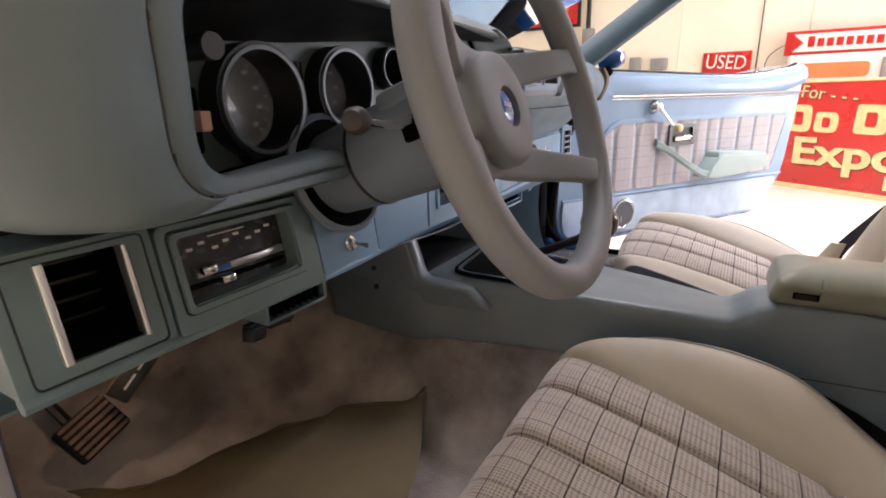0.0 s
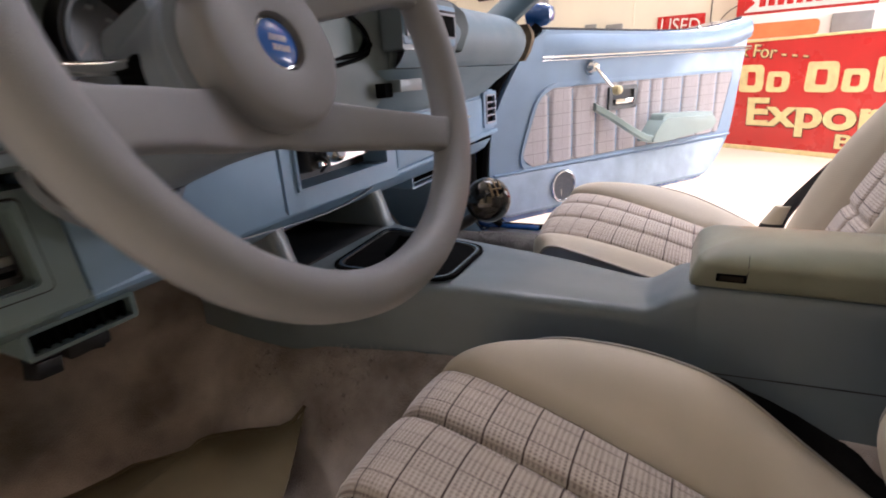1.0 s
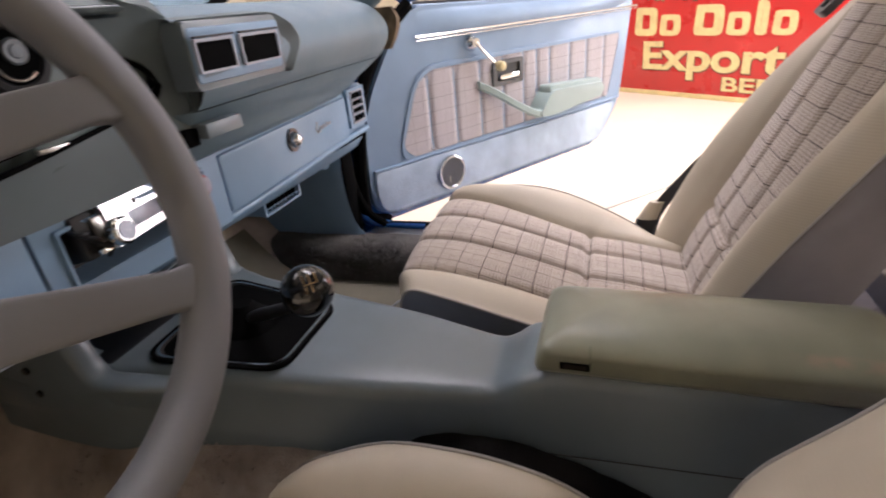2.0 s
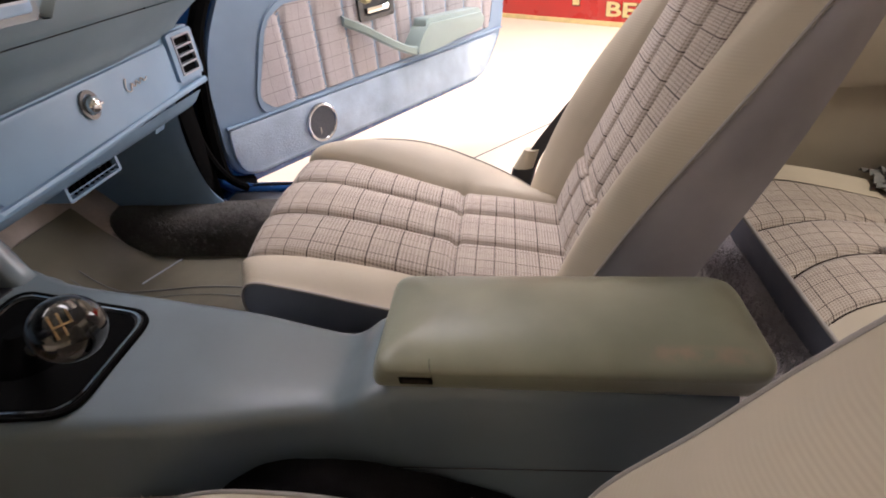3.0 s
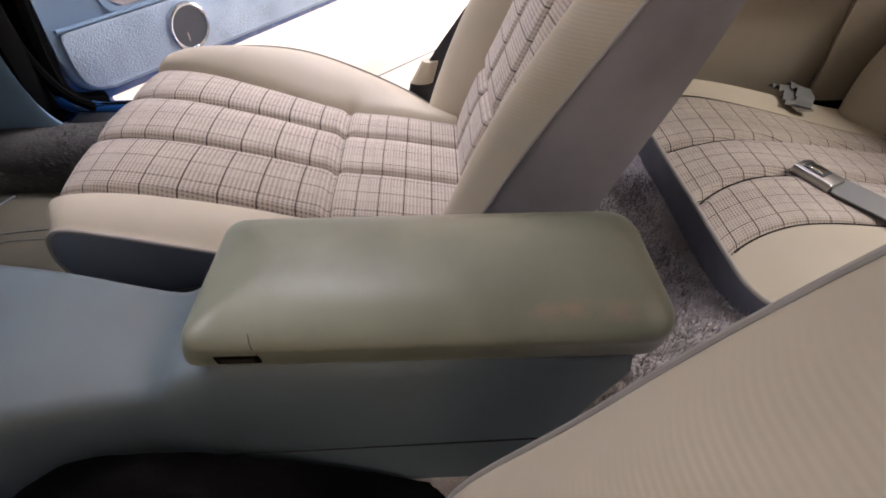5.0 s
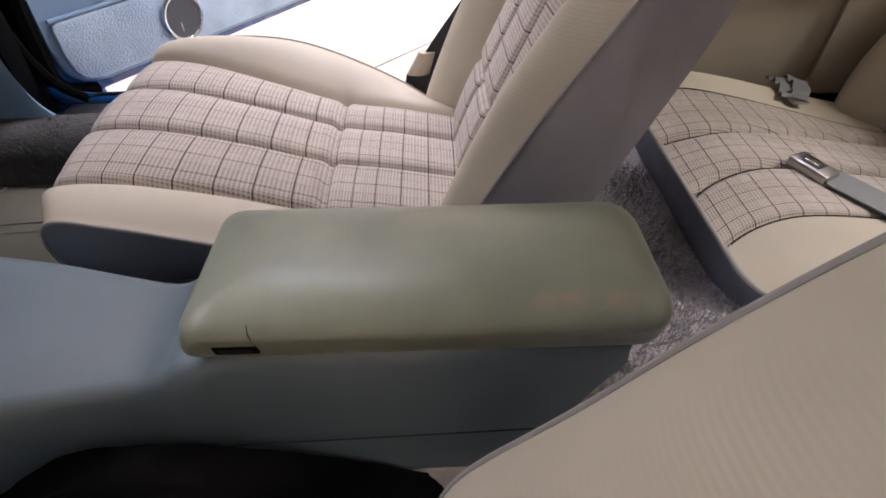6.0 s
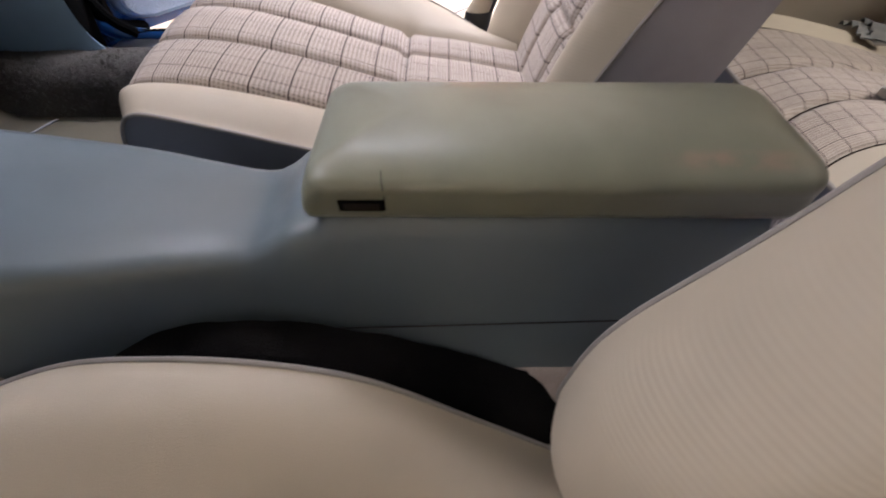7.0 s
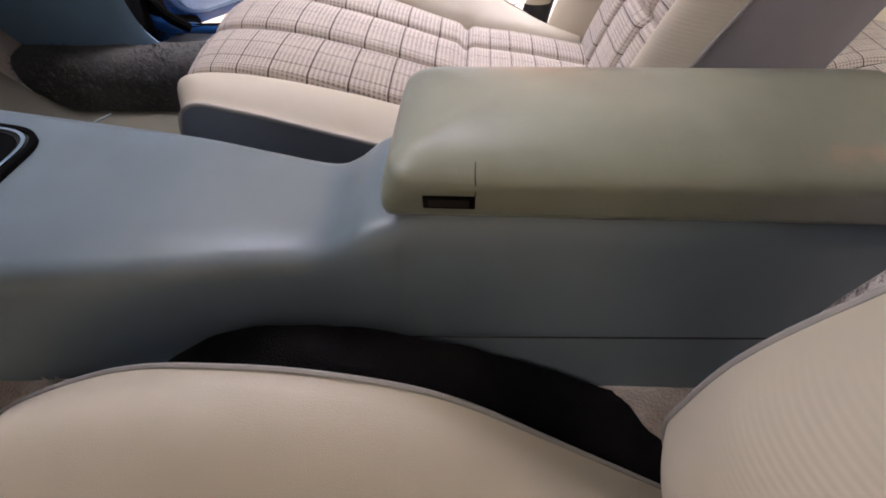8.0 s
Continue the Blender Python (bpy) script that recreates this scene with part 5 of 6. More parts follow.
    part("knob_ring", lathe([(0.0072, 0.0655), (0.0108, 0.0655), (0.0104, 0.0690), (0.0076, 0.0690)], 24, pose(-0.520, 0.42, 0.806, 90, 0, 0)), M_KNOBWOOD, knob, "worn raised rim")
    part("knob_face", disc(0.0073, 0, 0.0012, lambda a, b, d: (-0.520 + a, 0.354 - d, 0.806 + b), 20), M_BRASS, knob, "worn brass face")
    part("dimmer", box(-0.537, -0.527, 0.356, 0.372, 0.741, 0.757, 0.0015), M_PINK, dash, "faded red thumb switch")
    part("dimmer_slot", box(-0.537, -0.525, 0.372, 0.42, 0.722, 0.776, 0.003), M_VOID, dash)
    # lower panels left of the radio, their foot set towards the driver
    def low_part(name, bm, mat, parent, label=""):
        for v in bm.verts:
            v.co.y -= 0.20 * max(0.0, 0.655 - v.co.z) * (1 - smooth01(v.co.x, -0.38, -0.17))
        return part(name, bm, mat, parent, label)

    Y = 0.383
    left = low_part("left_panel", ring_slab(rect(-0.690, -0.580, 0.574, 0.672, 0.008), rect(-0.660, -0.598, 0.590, 0.662, 0.004), face, 0.45, Y), M_PANELGREEN, dash, "green-grey panel round the side vent, darkened for dim light")
    low_part("vent_well", ring_slab(rect(-0.662, -0.596, 0.588, 0.664, 0.002), rect(-0.659, -0.599, 0.591, 0.661, 0.002), face, 0.449, 0.386), M_VOID, left)
    low_part("vent_back", box(-0.662, -0.596, 0.446, 0.449, 0.588, 0.664), M_VOID, left)
    low_part("vent_rail", box(-0.661, -0.655, Y - 0.003, 0.392, 0.590, 0.662, 0.001), M_SATIN, left, "bright vertical vent rail")
    low_part("vent_rail", box(-0.604, -0.600, Y - 0.003, 0.392, 0.590, 0.662, 0.001), M_SATIN, left, "bright vertical vent rail")
    vent_slats(left, -0.655, -0.604, 0.595, 0.658, 0.424, False, 4, M_BLACK)
    low_part("groove", ring_slab(rect(-0.681, -0.586, 0.580, 0.668, 0.006), rect(-0.6798, -0.5872, 0.5812, 0.6668, 0.006), face, Y + 0.004, Y - 0.0012), M_BLACK, left, "dark groove round the vent")
    heat = low_part("heater_panel", ring_slab(rect(-0.577, -0.408, 0.574, 0.668, 0.008), rect(-0.562, -0.438, 0.598, 0.655, 0.005), face, 0.45, Y - 0.001), M_PANELGREEN, dash, "green-grey panel round the heater controls, darkened for dim light")
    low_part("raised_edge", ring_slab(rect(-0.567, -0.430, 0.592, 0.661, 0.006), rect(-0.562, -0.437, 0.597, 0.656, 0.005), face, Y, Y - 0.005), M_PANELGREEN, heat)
    low_part("groove", ring_slab(rect(-0.5690, -0.4280, 0.5900, 0.6630, 0.007), rect(-0.5672, -0.4298, 0.5918, 0.6612, 0.006), face, Y + 0.003, Y - 0.0018), M_BLACK, heat, "dark groove round the controls")
    low_part("control_face", box(-0.565, -0.435, 0.400, 0.41, 0.595, 0.658), M_HEATFACE, heat, "smoked black heater control face")
    low_part("slide", box(-0.542, -0.442, 0.395, 0.4005, 0.6135, 0.6205, 0.001), M_STEEL, heat, "bright slider rail")
    low_part("slide_slot", box(-0.552, -0.442, 0.3975, 0.4005, 0.6045, 0.6085, 0.0005), M_VOID, heat)
    low_part("cold_mark", box(-0.525, -0.508, 0.393, 0.3955, 0.6150, 0.6195), M_BADGE, heat, "blue cold mark")
    low_part("slot", box(-0.560, -0.553, 0.398, 0.4005, 0.598, 0.634), M_VOID, heat)
    for x, z in ((-0.535, 0.6215), (-0.519, 0.609)):
        low_part("slider_knob", box(x - 0.007, x + 0.007, 0.384, 0.399, z - 0.0035, z + 0.0035, 0.001), M_CHROME, heat, "worn chrome slider knob")
    for k in range(9):
        low_part("legend_bar", box(-0.556 + k * 0.0125, -0.550 + k * 0.0125, 0.3985, 0.4004, 0.634 + (k % 3) * 0.0035, 0.6365 + (k % 3) * 0.0035), M_WHITE, heat)
    low_part("legend_rule", box(-0.520, -0.480, 0.3985, 0.4004, 0.646, 0.6468), M_WHITE, heat)
    low_part("column_panel", slab(rounded([(-0.405, 0.574), (-0.300, 0.574), (-0.300, 0.672), (-0.405, 0.672)], 0.003, 2), face, 0.45, Y, 0.002), M_BLUE, dash, "light blue panel under the column")
    low_part("column_panel", slab(rounded([(-0.297, 0.574), (-0.160, 0.574), (-0.160, 0.672), (-0.297, 0.672)], 0.003, 2), face, 0.45, Y + 0.001, 0.002), M_BLUE, dash)
    sw = low_part("toggle_switch", lathe([(0.009, 0), (0.009, 0.003), (0.006, 0.004), (0.005, 0.009), (0.0, 0.009)], 18, pose(-0.356, Y, 0.601, 90, 0, 0)), M_CHROME, dash, "chrome toggle switch")
    low_part("lever", tube([(-0.356, Y - 0.008, 0.601), (-0.350, Y - 0.024, 0.599)], [0.002, 0.003], 8), M_CHROME, sw)
    radio = part("radio_panel", ring_slab(rect(-0.157, 0.106, 0.574, 0.672, 0.003), rect(-0.132, 0.072, 0.602, 0.659, 0.003), face, 0.45, Y), M_BLUE, dash, "light blue panel round the radio opening")
    part("rib", ring_slab(rect(-0.136, 0.076, 0.598, 0.663, 0.004), rect(-0.132, 0.072, 0.602, 0.659, 0.003), face, Y, Y - 0.004), M_BLUE, radio)
    part("radio_well", box(-0.134, 0.074, 0.425, 0.43, 0.600, 0.661), M_BLACK, radio)
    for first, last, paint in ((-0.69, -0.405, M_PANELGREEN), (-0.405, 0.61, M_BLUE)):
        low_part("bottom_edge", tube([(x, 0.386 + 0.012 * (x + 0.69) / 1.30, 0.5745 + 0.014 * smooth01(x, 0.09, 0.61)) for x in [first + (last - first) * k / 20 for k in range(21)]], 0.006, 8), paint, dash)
    # glovebox with lock and end vent
    glove = part("glovebox_door", slab(rounded([(0.113, 0.583), (0.524, 0.588), (0.524, 0.672), (0.113, 0.666)], 0.006, 3), lambda a, b, d: (a, d + (a - 0.1) * 0.028, b), 0.45, Y + 0.002, 0.003), M_BLUE, dash, "light blue glovebox door")
    part("lock_ring", ring_slab([(0.302 + 0.0175 * math.cos(k * math.pi / 14), 0.640 + 0.020 * math.sin(k * math.pi / 14)) for k in range(28)], [(0.302 + 0.0125 * math.cos(k * math.pi / 14), 0.640 + 0.0145 * math.sin(k * math.pi / 14)) for k in range(28)], face, 0.393, 0.3868), M_BEZELDARK, glove, "dark dished ring round the lock")
    part("lock_bar", box(0.292, 0.312, 0.3735, 0.3775, 0.6385, 0.6415, 0.001), M_STEEL, glove, "raised grip bar of the lock")
    part("lock_button", lathe([(0.012, 0), (0.012, 0.005), (0.0108, 0.0085), (0.008, 0.0112), (0.004, 0.0128), (0.0, 0.0132)], 20, pose(0.302, 0.387, 0.640, 90, 0, 0)), M_CHROME, glove, "chrome lock button")
    wave = spline([(0.392, 0.650, 0), (0.386, 0.636, 0), (0.395, 0.630, 0), (0.402, 0.640, 0), (0.408, 0.634, 0), (0.414, 0.641, 0), (0.420, 0.635, 0), (0.427, 0.642, 0), (0.433, 0.636, 0), (0.441, 0.640, 0)], 54)
    part("script_badge", tube([(q.x, 0.3915, q.y) for q in wave], 0.0011, 6), M_STEEL, glove, "thin bright scroll badge")
    part("glove_frame", slab(rounded([(0.106, 0.572), (0.618, 0.588), (0.618, 0.688), (0.106, 0.674)], 0.008, 3), lambda a, b, d: (a, d + (a - 0.1) * 0.028, b), 0.47, Y + 0.008), M_BLUE, dash)
    vent = part("end_vent", ring_slab(rect(0.530, 0.612, 0.603, 0.684, 0.006), rect(0.545, 0.600, 0.612, 0.676, 0.003), lambda a, b, d: (a, d + 0.014, b), 0.43, Y - 0.002), M_BLUE, dash, "end vent in a light blue frame")
    part("vent_dark", box(0.543, 0.602, 0.4005, 0.4015, 0.610, 0.678), M_VOID, vent)
    part("vent_trim", ring_slab(rect(0.5435, 0.6015, 0.6105, 0.6775, 0.003), rect(0.5470, 0.5980, 0.6140, 0.6740, 0.002), lambda a, b, d: (a, d + 0.014, b), Y, Y - 0.004), M_EDGE, vent)
    for z in (0.629, 0.644, 0.659):
        part("slat", box(0.546, 0.599, 0.3925, 0.4005, z - 0.0015, z + 0.0015), M_EDGE, vent)
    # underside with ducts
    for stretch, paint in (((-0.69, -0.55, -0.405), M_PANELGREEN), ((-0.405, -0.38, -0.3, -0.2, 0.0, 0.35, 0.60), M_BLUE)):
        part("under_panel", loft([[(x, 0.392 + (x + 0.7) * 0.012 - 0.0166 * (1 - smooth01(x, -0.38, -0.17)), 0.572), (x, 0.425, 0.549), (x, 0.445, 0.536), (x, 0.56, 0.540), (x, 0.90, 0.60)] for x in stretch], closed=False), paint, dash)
    for x0, x1, z0, z1, y in ((-0.437, -0.336, 0.513, 0.541, 0.436), (0.245, 0.362, 0.516, 0.556, 0.438)):
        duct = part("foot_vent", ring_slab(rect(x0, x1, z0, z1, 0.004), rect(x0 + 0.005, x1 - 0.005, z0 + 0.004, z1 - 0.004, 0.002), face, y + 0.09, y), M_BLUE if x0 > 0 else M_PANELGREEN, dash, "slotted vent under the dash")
        part("vent_dark", box(x0 + 0.003, x1 - 0.003, y + 0.012, y + 0.014, z0 + 0.002, z1 - 0.002), M_VOID, duct)
        vent_slats(duct, x0 + 0.005, x1 - 0.005, z0 + 0.004, z1 - 0.004, y + 0.006, True, 9, M_VOID)
        if x0 > 0:
            part("vent_bar", box(x0 + 0.005, x1 - 0.005, y + 0.0025, y + 0.0045, z0 + 0.010, z0 + 0.0115), M_BLUE, duct)
    sag = spline([(-0.235, 0.388, 0.568), (-0.15, 0.390, 0.561), (-0.07, 0.394, 0.557), (0.0, 0.399, 0.559), (0.048, 0.400, 0.566)], 24)
    part("loose_trim_strip", loft([[q + Vector(v) for v in ((0, -0.005, 0.0005), (0, 0.006, -0.002), (0, 0.006, -0.0032), (0, -0.005, -0.0010))] for q in sag]), M_EDGE, dash, "pale trim strip hanging loose under the radio")
    part("bracket", slab([(0.47, 0.548), (0.505, 0.548), (0.497, 0.508), (0.489, 0.508)], lambda a, b, d: (0.535 + d, a, b), 0.0, 0.03, 0.0), M_BLUE, dash, "small light blue bracket")
    for x, y, z in ((-0.50, 0.48, 0.545), (-0.36, 0.50, 0.50)):
        part("relay_box", box(x - 0.02, x + 0.025, y, y + 0.05, z - 0.03, z + 0.005, 0.004), M_BLACK, dash)


build_dashboard()


def build_radio():
    radio = thing("car_radio", "chrome-faced car radio set loose in its dark opening", "radio")
    m = pose(-0.040, 0.380, 0.647, -11, 0, 7)
    part("chassis", box(-0.078, 0.078, 0.004, 0.034, -0.024, 0.024, 0.003, m=m), M_BLACK, radio)
    plate = part("face_plate", ring_slab([(-0.046, -0.024), (0.050, -0.022), (0.050, 0.014), (0.036, 0.024), (-0.046, 0.024)], [(-0.018, -0.013), (0.033, -0.013), (0.033, 0.004), (0.030, 0.005), (-0.018, 0.005)], lambda a, b, d: tuple(m @ Vector((a, d, b))), 0.004, -0.004), M_SATIN, radio, "bright chrome face plate")
    part("display", box(-0.020, 0.035, -0.001, 0.002, -0.015, 0.007, 0.0005, m=m), M_DISPLAY, plate, "pale blue-grey tuning window")
    part("slot", box(-0.004, 0.001, -0.0046, -0.0036, 0.010, 0.016, m=m), M_BLACK, plate)
    for x in (-0.050, 0.090):
        k = part("knob", lathe([(0.007, 0), (0.007, 0.008), (0.0145, 0.009), (0.0155, 0.014), (0.0150, 0.021), (0.012, 0.024), (0.0, 0.0242)], 24, m @ pose(x, -0.003, -0.006, 90, 0, 0)), M_CHROME, radio, "chrome control knob")
        part("knob_face", disc(0.0105, 0, 0.001, lambda a, b, d: tuple(m @ Vector((x + a, -0.0274 - d, -0.006 + b))), 18), M_DISPLAY, k)
        part("shaft_bracket", box(x - 0.010, x + 0.010, -0.001, 0.008, -0.012, 0.016, 0.002, m=m), M_STEEL, radio)
    for x, z, drop in ((-0.072, 0.006, -0.020), (-0.064, -0.004, -0.024), (-0.080, 0.012, -0.012), (0.070, 0.014, -0.004), (0.066, 0.000, -0.016)):
        part("wire", tube(spline([m @ Vector((x, 0.010, z)), m @ Vector((x - 0.006, -0.006, z - 0.004)), m @ Vector((x + 0.004, -0.008, z + drop * 0.6)), m @ Vector((x + 0.010, 0.008, z + drop))], 12), 0.0022, 6), M_BLACK, radio, "loose black wire")
    part("lug", box(-0.074, -0.060, -0.010, -0.004, -0.021, -0.015, 0.001, m=m), M_CHROME, radio, "bright wire lug")


build_radio()


# ---- steering column and wheel ----
TILT_W = 18.5
WM = pose(-0.358, 0.150, 0.760, 90 - TILT_W, 0, 0)  # local z points at the driver


def build_wheel():
    col = thing("steering_column", "grey plastic steering column shroud", "steering column", m=WM)

    part("shroud", lathe([(0.044, -0.30), (0.047, -0.235), (0.050, -0.18), (0.0505, -0.178), (0.0515, -0.120), (0.054, -0.085), (0.056, -0.065), (0.055, -0.060), (0.0, -0.060)], 36), M_COLUMN, col)
    part("shroud_seam", lathe([(0.0512, -0.181), (0.0516, -0.1795), (0.0516, -0.1785), (0.0512, -0.177)], 36), M_BLACK, col)
    part("housing", box(-0.038, 0.046, 0.0, 0.055, -0.14, -0.075, 0.012), M_COLUMN, col)
    collar = part("collar", lathe([(0.048, -0.255), (0.066, -0.250), (0.070, -0.240), (0.064, -0.236), (0.058, -0.245), (0.048, -0.250)], 36), M_COLUMN, col, "grey bowl round the column")
    # black ring stands for the deep shade inside the bowl
    part("collar_shade", lathe([(0.044, -0.2400), (0.0635, -0.2385), (0.0635, -0.246), (0.044, -0.248)], 36), M_VOID, collar)
    # turn lever, reaching out to the door side
    back = WM.inverted()
    root, tip = back @ Vector((-0.402, 0.242, 0.744)), back @ Vector((-0.528, 0.204, 0.749))
    mid = root.lerp(tip, 0.5) + Vector((0, -0.004, 0))
    st = part("turn_signal_lever", tube(spline([root, mid, tip], 12), [0.0048 - 0.0018 * k / 12 for k in range(13)], 10), M_CHROME, col, "chrome turn lever with brown-black knob")
    aim = (tip - root).to_track_quat("Z", "Y").to_matrix().to_4x4()
    part("lever_knob", lathe([(0.0, -0.004), (0.0045, -0.003), (0.0055, 0.001), (0.0075, 0.006), (0.0092, 0.012), (0.0090, 0.017), (0.0065, 0.021), (0.0, 0.0225)], 22, Matrix.Translation(tip.lerp(root, 0.06)) @ aim), M_KNOBWOOD, st)
    part("lever_slot", box(-0.056, -0.046, -0.004, 0.018, -0.104, -0.080, 0.003), M_VOID, col, "dark slot for the turn lever")
    wheel = thing("steering_wheel", "four-spoke warm grey steering wheel, turned slightly", "steering wheel", m=WM @ pose(0, 0, 0, 0, 0, -8.5))
    R, r = 0.163, 0.0150
    rim = bmesh.new()
    rows = []
    for k in range(96):
        a = 2 * math.pi * k / 96
        row = []
        for j in range(18):
            b = 2 * math.pi * j / 18
            rr = r * (1 - 0.05 * max(0, math.cos(4 * b)))
            row.append(rim.verts.new(((R + rr * math.cos(b)) * math.cos(a), (R + rr * math.cos(b)) * math.sin(a), rr * 1.05 * math.sin(b))))
        rows.append(row)
    for k in range(96):
        for j in range(18):
            rim.faces.new((rows[k][j], rows[(k + 1) % 96][j], rows[(k + 1) % 96][(j + 1) % 18], rows[k][(j + 1) % 18]))
    part("rim", rim, M_WHEEL, wheel, "grained grey rim with moulding seam", smooth=70)
    for ang, x0, y0 in ((22.5, 0.0, 0.040), (-24.5, 0.0, -0.037), (157.5, 0.0, 0.040), (204.5, 0.0, -0.037)):
        a = radians(ang)
        p0, p1 = Vector((x0, y0, 0)), Vector((0.161 * math.cos(a), 0.161 * math.sin(a), 0))
        d = (p1 - p0).normalized()
        side = Vector((-d.y, d.x, 0))
        rings = []
        for k in range(15):
            t = k / 14
            wid = 0.0130 + 0.009 * (1 - t) ** 1.6 + 0.004 * smooth01(t, 0.85, 1.0)
            z = -0.046 + 0.046 * smooth01(t, 0.10, 1.0)
            thick = 0.0060 + 0.002 * t
            rings.append([p0.lerp(p1, t) + side * wid * math.copysign(abs(math.cos(q)) ** 0.3, math.cos(q)) + Vector((0, 0, z + thick * math.copysign(abs(math.sin(q)) ** 0.4, math.sin(q)))) for q in [2 * math.pi * j / 20 for j in range(20)]])
        part("spoke", loft(rings), M_WHEEL, wheel, smooth=60)
    part("hub_base", lathe([(0.030, -0.075), (0.053, -0.070), (0.0575, -0.060), (0.0575, -0.050), (0.053, -0.046), (0.0, -0.046)], 40), M_COLUMN, wheel, "dark boss behind the horn pad")
    hub = part("hub_pad", lathe([(0.042, -0.052), (0.0505, -0.050), (0.0525, -0.044), (0.0535, -0.034), (0.0532, -0.0275), (0.0508, -0.0225), (0.046, -0.0203), (0.036, -0.0193), (0.0200, -0.0188), (0.0188, -0.0195), (0.0186, -0.0285), (0.0, -0.0285)], 48), M_WHEEL, wheel, "round grey horn pad", smooth=42)
    part("gap_ring", lathe([(0.042, -0.054), (0.055, -0.053), (0.055, -0.0505), (0.042, -0.0495)], 48), M_VOID, hub)
    part("badge_seat", lathe([(0.0150, -0.0283), (0.0184, -0.0283), (0.0184, -0.0260), (0.0150, -0.0260)], 36), M_VOID, hub)
    badge = part("badge", lathe([(0.0164, -0.0265), (0.0164, -0.0235), (0.0152, -0.0225), (0.008, -0.0217), (0.0, -0.0215)], 36), M_BADGE, hub, "round blue badge with bright edge and silver marks")
    part("badge_edge", lathe([(0.0162, -0.0250), (0.0172, -0.0248), (0.0172, -0.0232), (0.0162, -0.0227)], 36), M_CHROME, badge, "thin chrome edge")
    for row, y in enumerate((0.0026, -0.0036)):
        for k in range(4):
            part("badge_mark", box(-0.0011, 0.0011, -0.0022, 0.0022, -0.0226, -0.0212, 0.0003, m=pose(-0.0058 + 0.0036 * k + 0.0010 * row, y, 0, 0, 0, -14 - 8 * (k % 2))), M_STEEL, badge)


build_wheel()


# ---- passenger door, open ----
def build_door():
    H = pose(0.76, 0.42, 0, 0, 0, -31)
    door = thing("door_1", "open passenger door, light blue vinyl with plaid insert", "car door", kind="structure", m=H)

    def L(a, b, d):
        return (a, -d, b)  # along the door, up, and towards the cabin

    shell = rounded([(-0.100, 0.305), (0.98, 0.285), (1.125, 0.43), (1.190, 0.862), (0.86, 0.818), (0.11, 0.826), (0.03, 0.775), (-0.090, 0.60)], [0.08, 0.06, 0.05, 0.02, 0.2, 0.05, 0.08, 0.1], 6)
    part("door_shell", slab(shell, L, -0.15, -0.004, 0.012), M_BODY, door, "glossy blue painted door shell")
    trim = rounded([(-0.084, 0.326), (0.985, 0.300), (1.108, 0.434), (1.172, 0.842), (0.86, 0.812), (0.125, 0.828), (0.055, 0.775), (-0.070, 0.60)], [0.08, 0.05, 0.06, 0.02, 0.2, 0.03, 0.08, 0.1], 6)
    part("trim_panel", slab(trim, L, -0.02, 0.012, 0.008, 3), M_DOORBLUE, door, "light blue moulded vinyl door trim")
    # rolled top with black seal
    top = spline([(0.120, 0.833, 0), (0.40, 0.826, 0), (0.70, 0.820, 0), (0.90, 0.824, 0), (1.06, 0.838, 0), (1.175, 0.862, 0)], 40)
    part("top_roll", loft([[L(q.x, q.y + dz, 0.011 + (dd - 0.011) * (1 if dd < 0.011 else smooth01(k, -1, 5))) for dz, dd in ((-0.075, 0.012), (-0.070, 0.020), (-0.045, 0.024), (-0.018, 0.018), (-0.004, 0.002), (0.0, -0.030), (-0.01, -0.06))] for k, q in enumerate(top)], closed=False), M_DOORBLUE, door, "rounded light blue top rail", smooth=70)
    part("window_seal", tube([L(q.x, q.y + 0.001, -0.030) for q in top], 0.006, 8), M_RUBBER, door, "black window seal")
    part("front_seal", tube([L(a, b, -0.002) for a, b in [(q.x, q.y) for q in spline([(0.115, 0.832, 0), (0.035, 0.775, 0), (-0.052, 0.66, 0), (-0.080, 0.55, 0), (-0.097, 0.42, 0), (-0.090, 0.335, 0), (-0.03, 0.304, 0)], 40)]], 0.017, 8), M_VOID, door)
    for z, r in ((0.757, 0.0042), (0.748, 0.0018)):
        part("chrome_strip", tube([L(0.112 + (1.178 - 0.112) * k / 20, z, 0.022) for k in range(21)], r, 8, squash=0.6), M_CHROME, door, "thin chrome strip")
    lock = part("lock_knob", lathe([(0.004, 0), (0.004, 0.012), (0.006, 0.014), (0.006, 0.020), (0.0, 0.021)], 14, Matrix.Translation(L(0.868, 0.815, -0.006))), M_CHROME, door, "chrome lock knob")
    # plaid insert in a rounded recess
    ins = rounded([(0.022, 0.458), (1.016, 0.455), (1.082, 0.672), (0.115, 0.676)], [0.075, 0.03, 0.03, 0.08], 8)
    cx, cz = 0.55, 0.565

    def grow(k):
        return [(cx + (a - cx) * (1 + k / 0.5), cz + (b - cz) * (1 + k / 0.105)) for a, b in ins]
    part("insert_border", ring_slab(grow(0.010), grow(0.0), L, 0.010, 0.0165), M_DOORBLUE, door)
    lo, hi = 0.036, 1.080
    grooves = [0.143, 0.240, 0.342, 0.44, 0.535, 0.60, 0.667, 0.775, 0.874, 0.982]

    def edge_x(z):
        t = min(1.0, max(0.0, (z - 0.458) / 0.218))
        left = 0.022 + 0.093 * t + 0.055 * max(0.0, 1 - t / 0.22) ** 2 + 0.035 * max(0.0, (t - 0.80) / 0.20) ** 2
        right = 1.016 + 0.066 * t
        return left + 0.002, right - 0.002

    def cloth(u, v):
        z = 0.459 + 0.214 * v
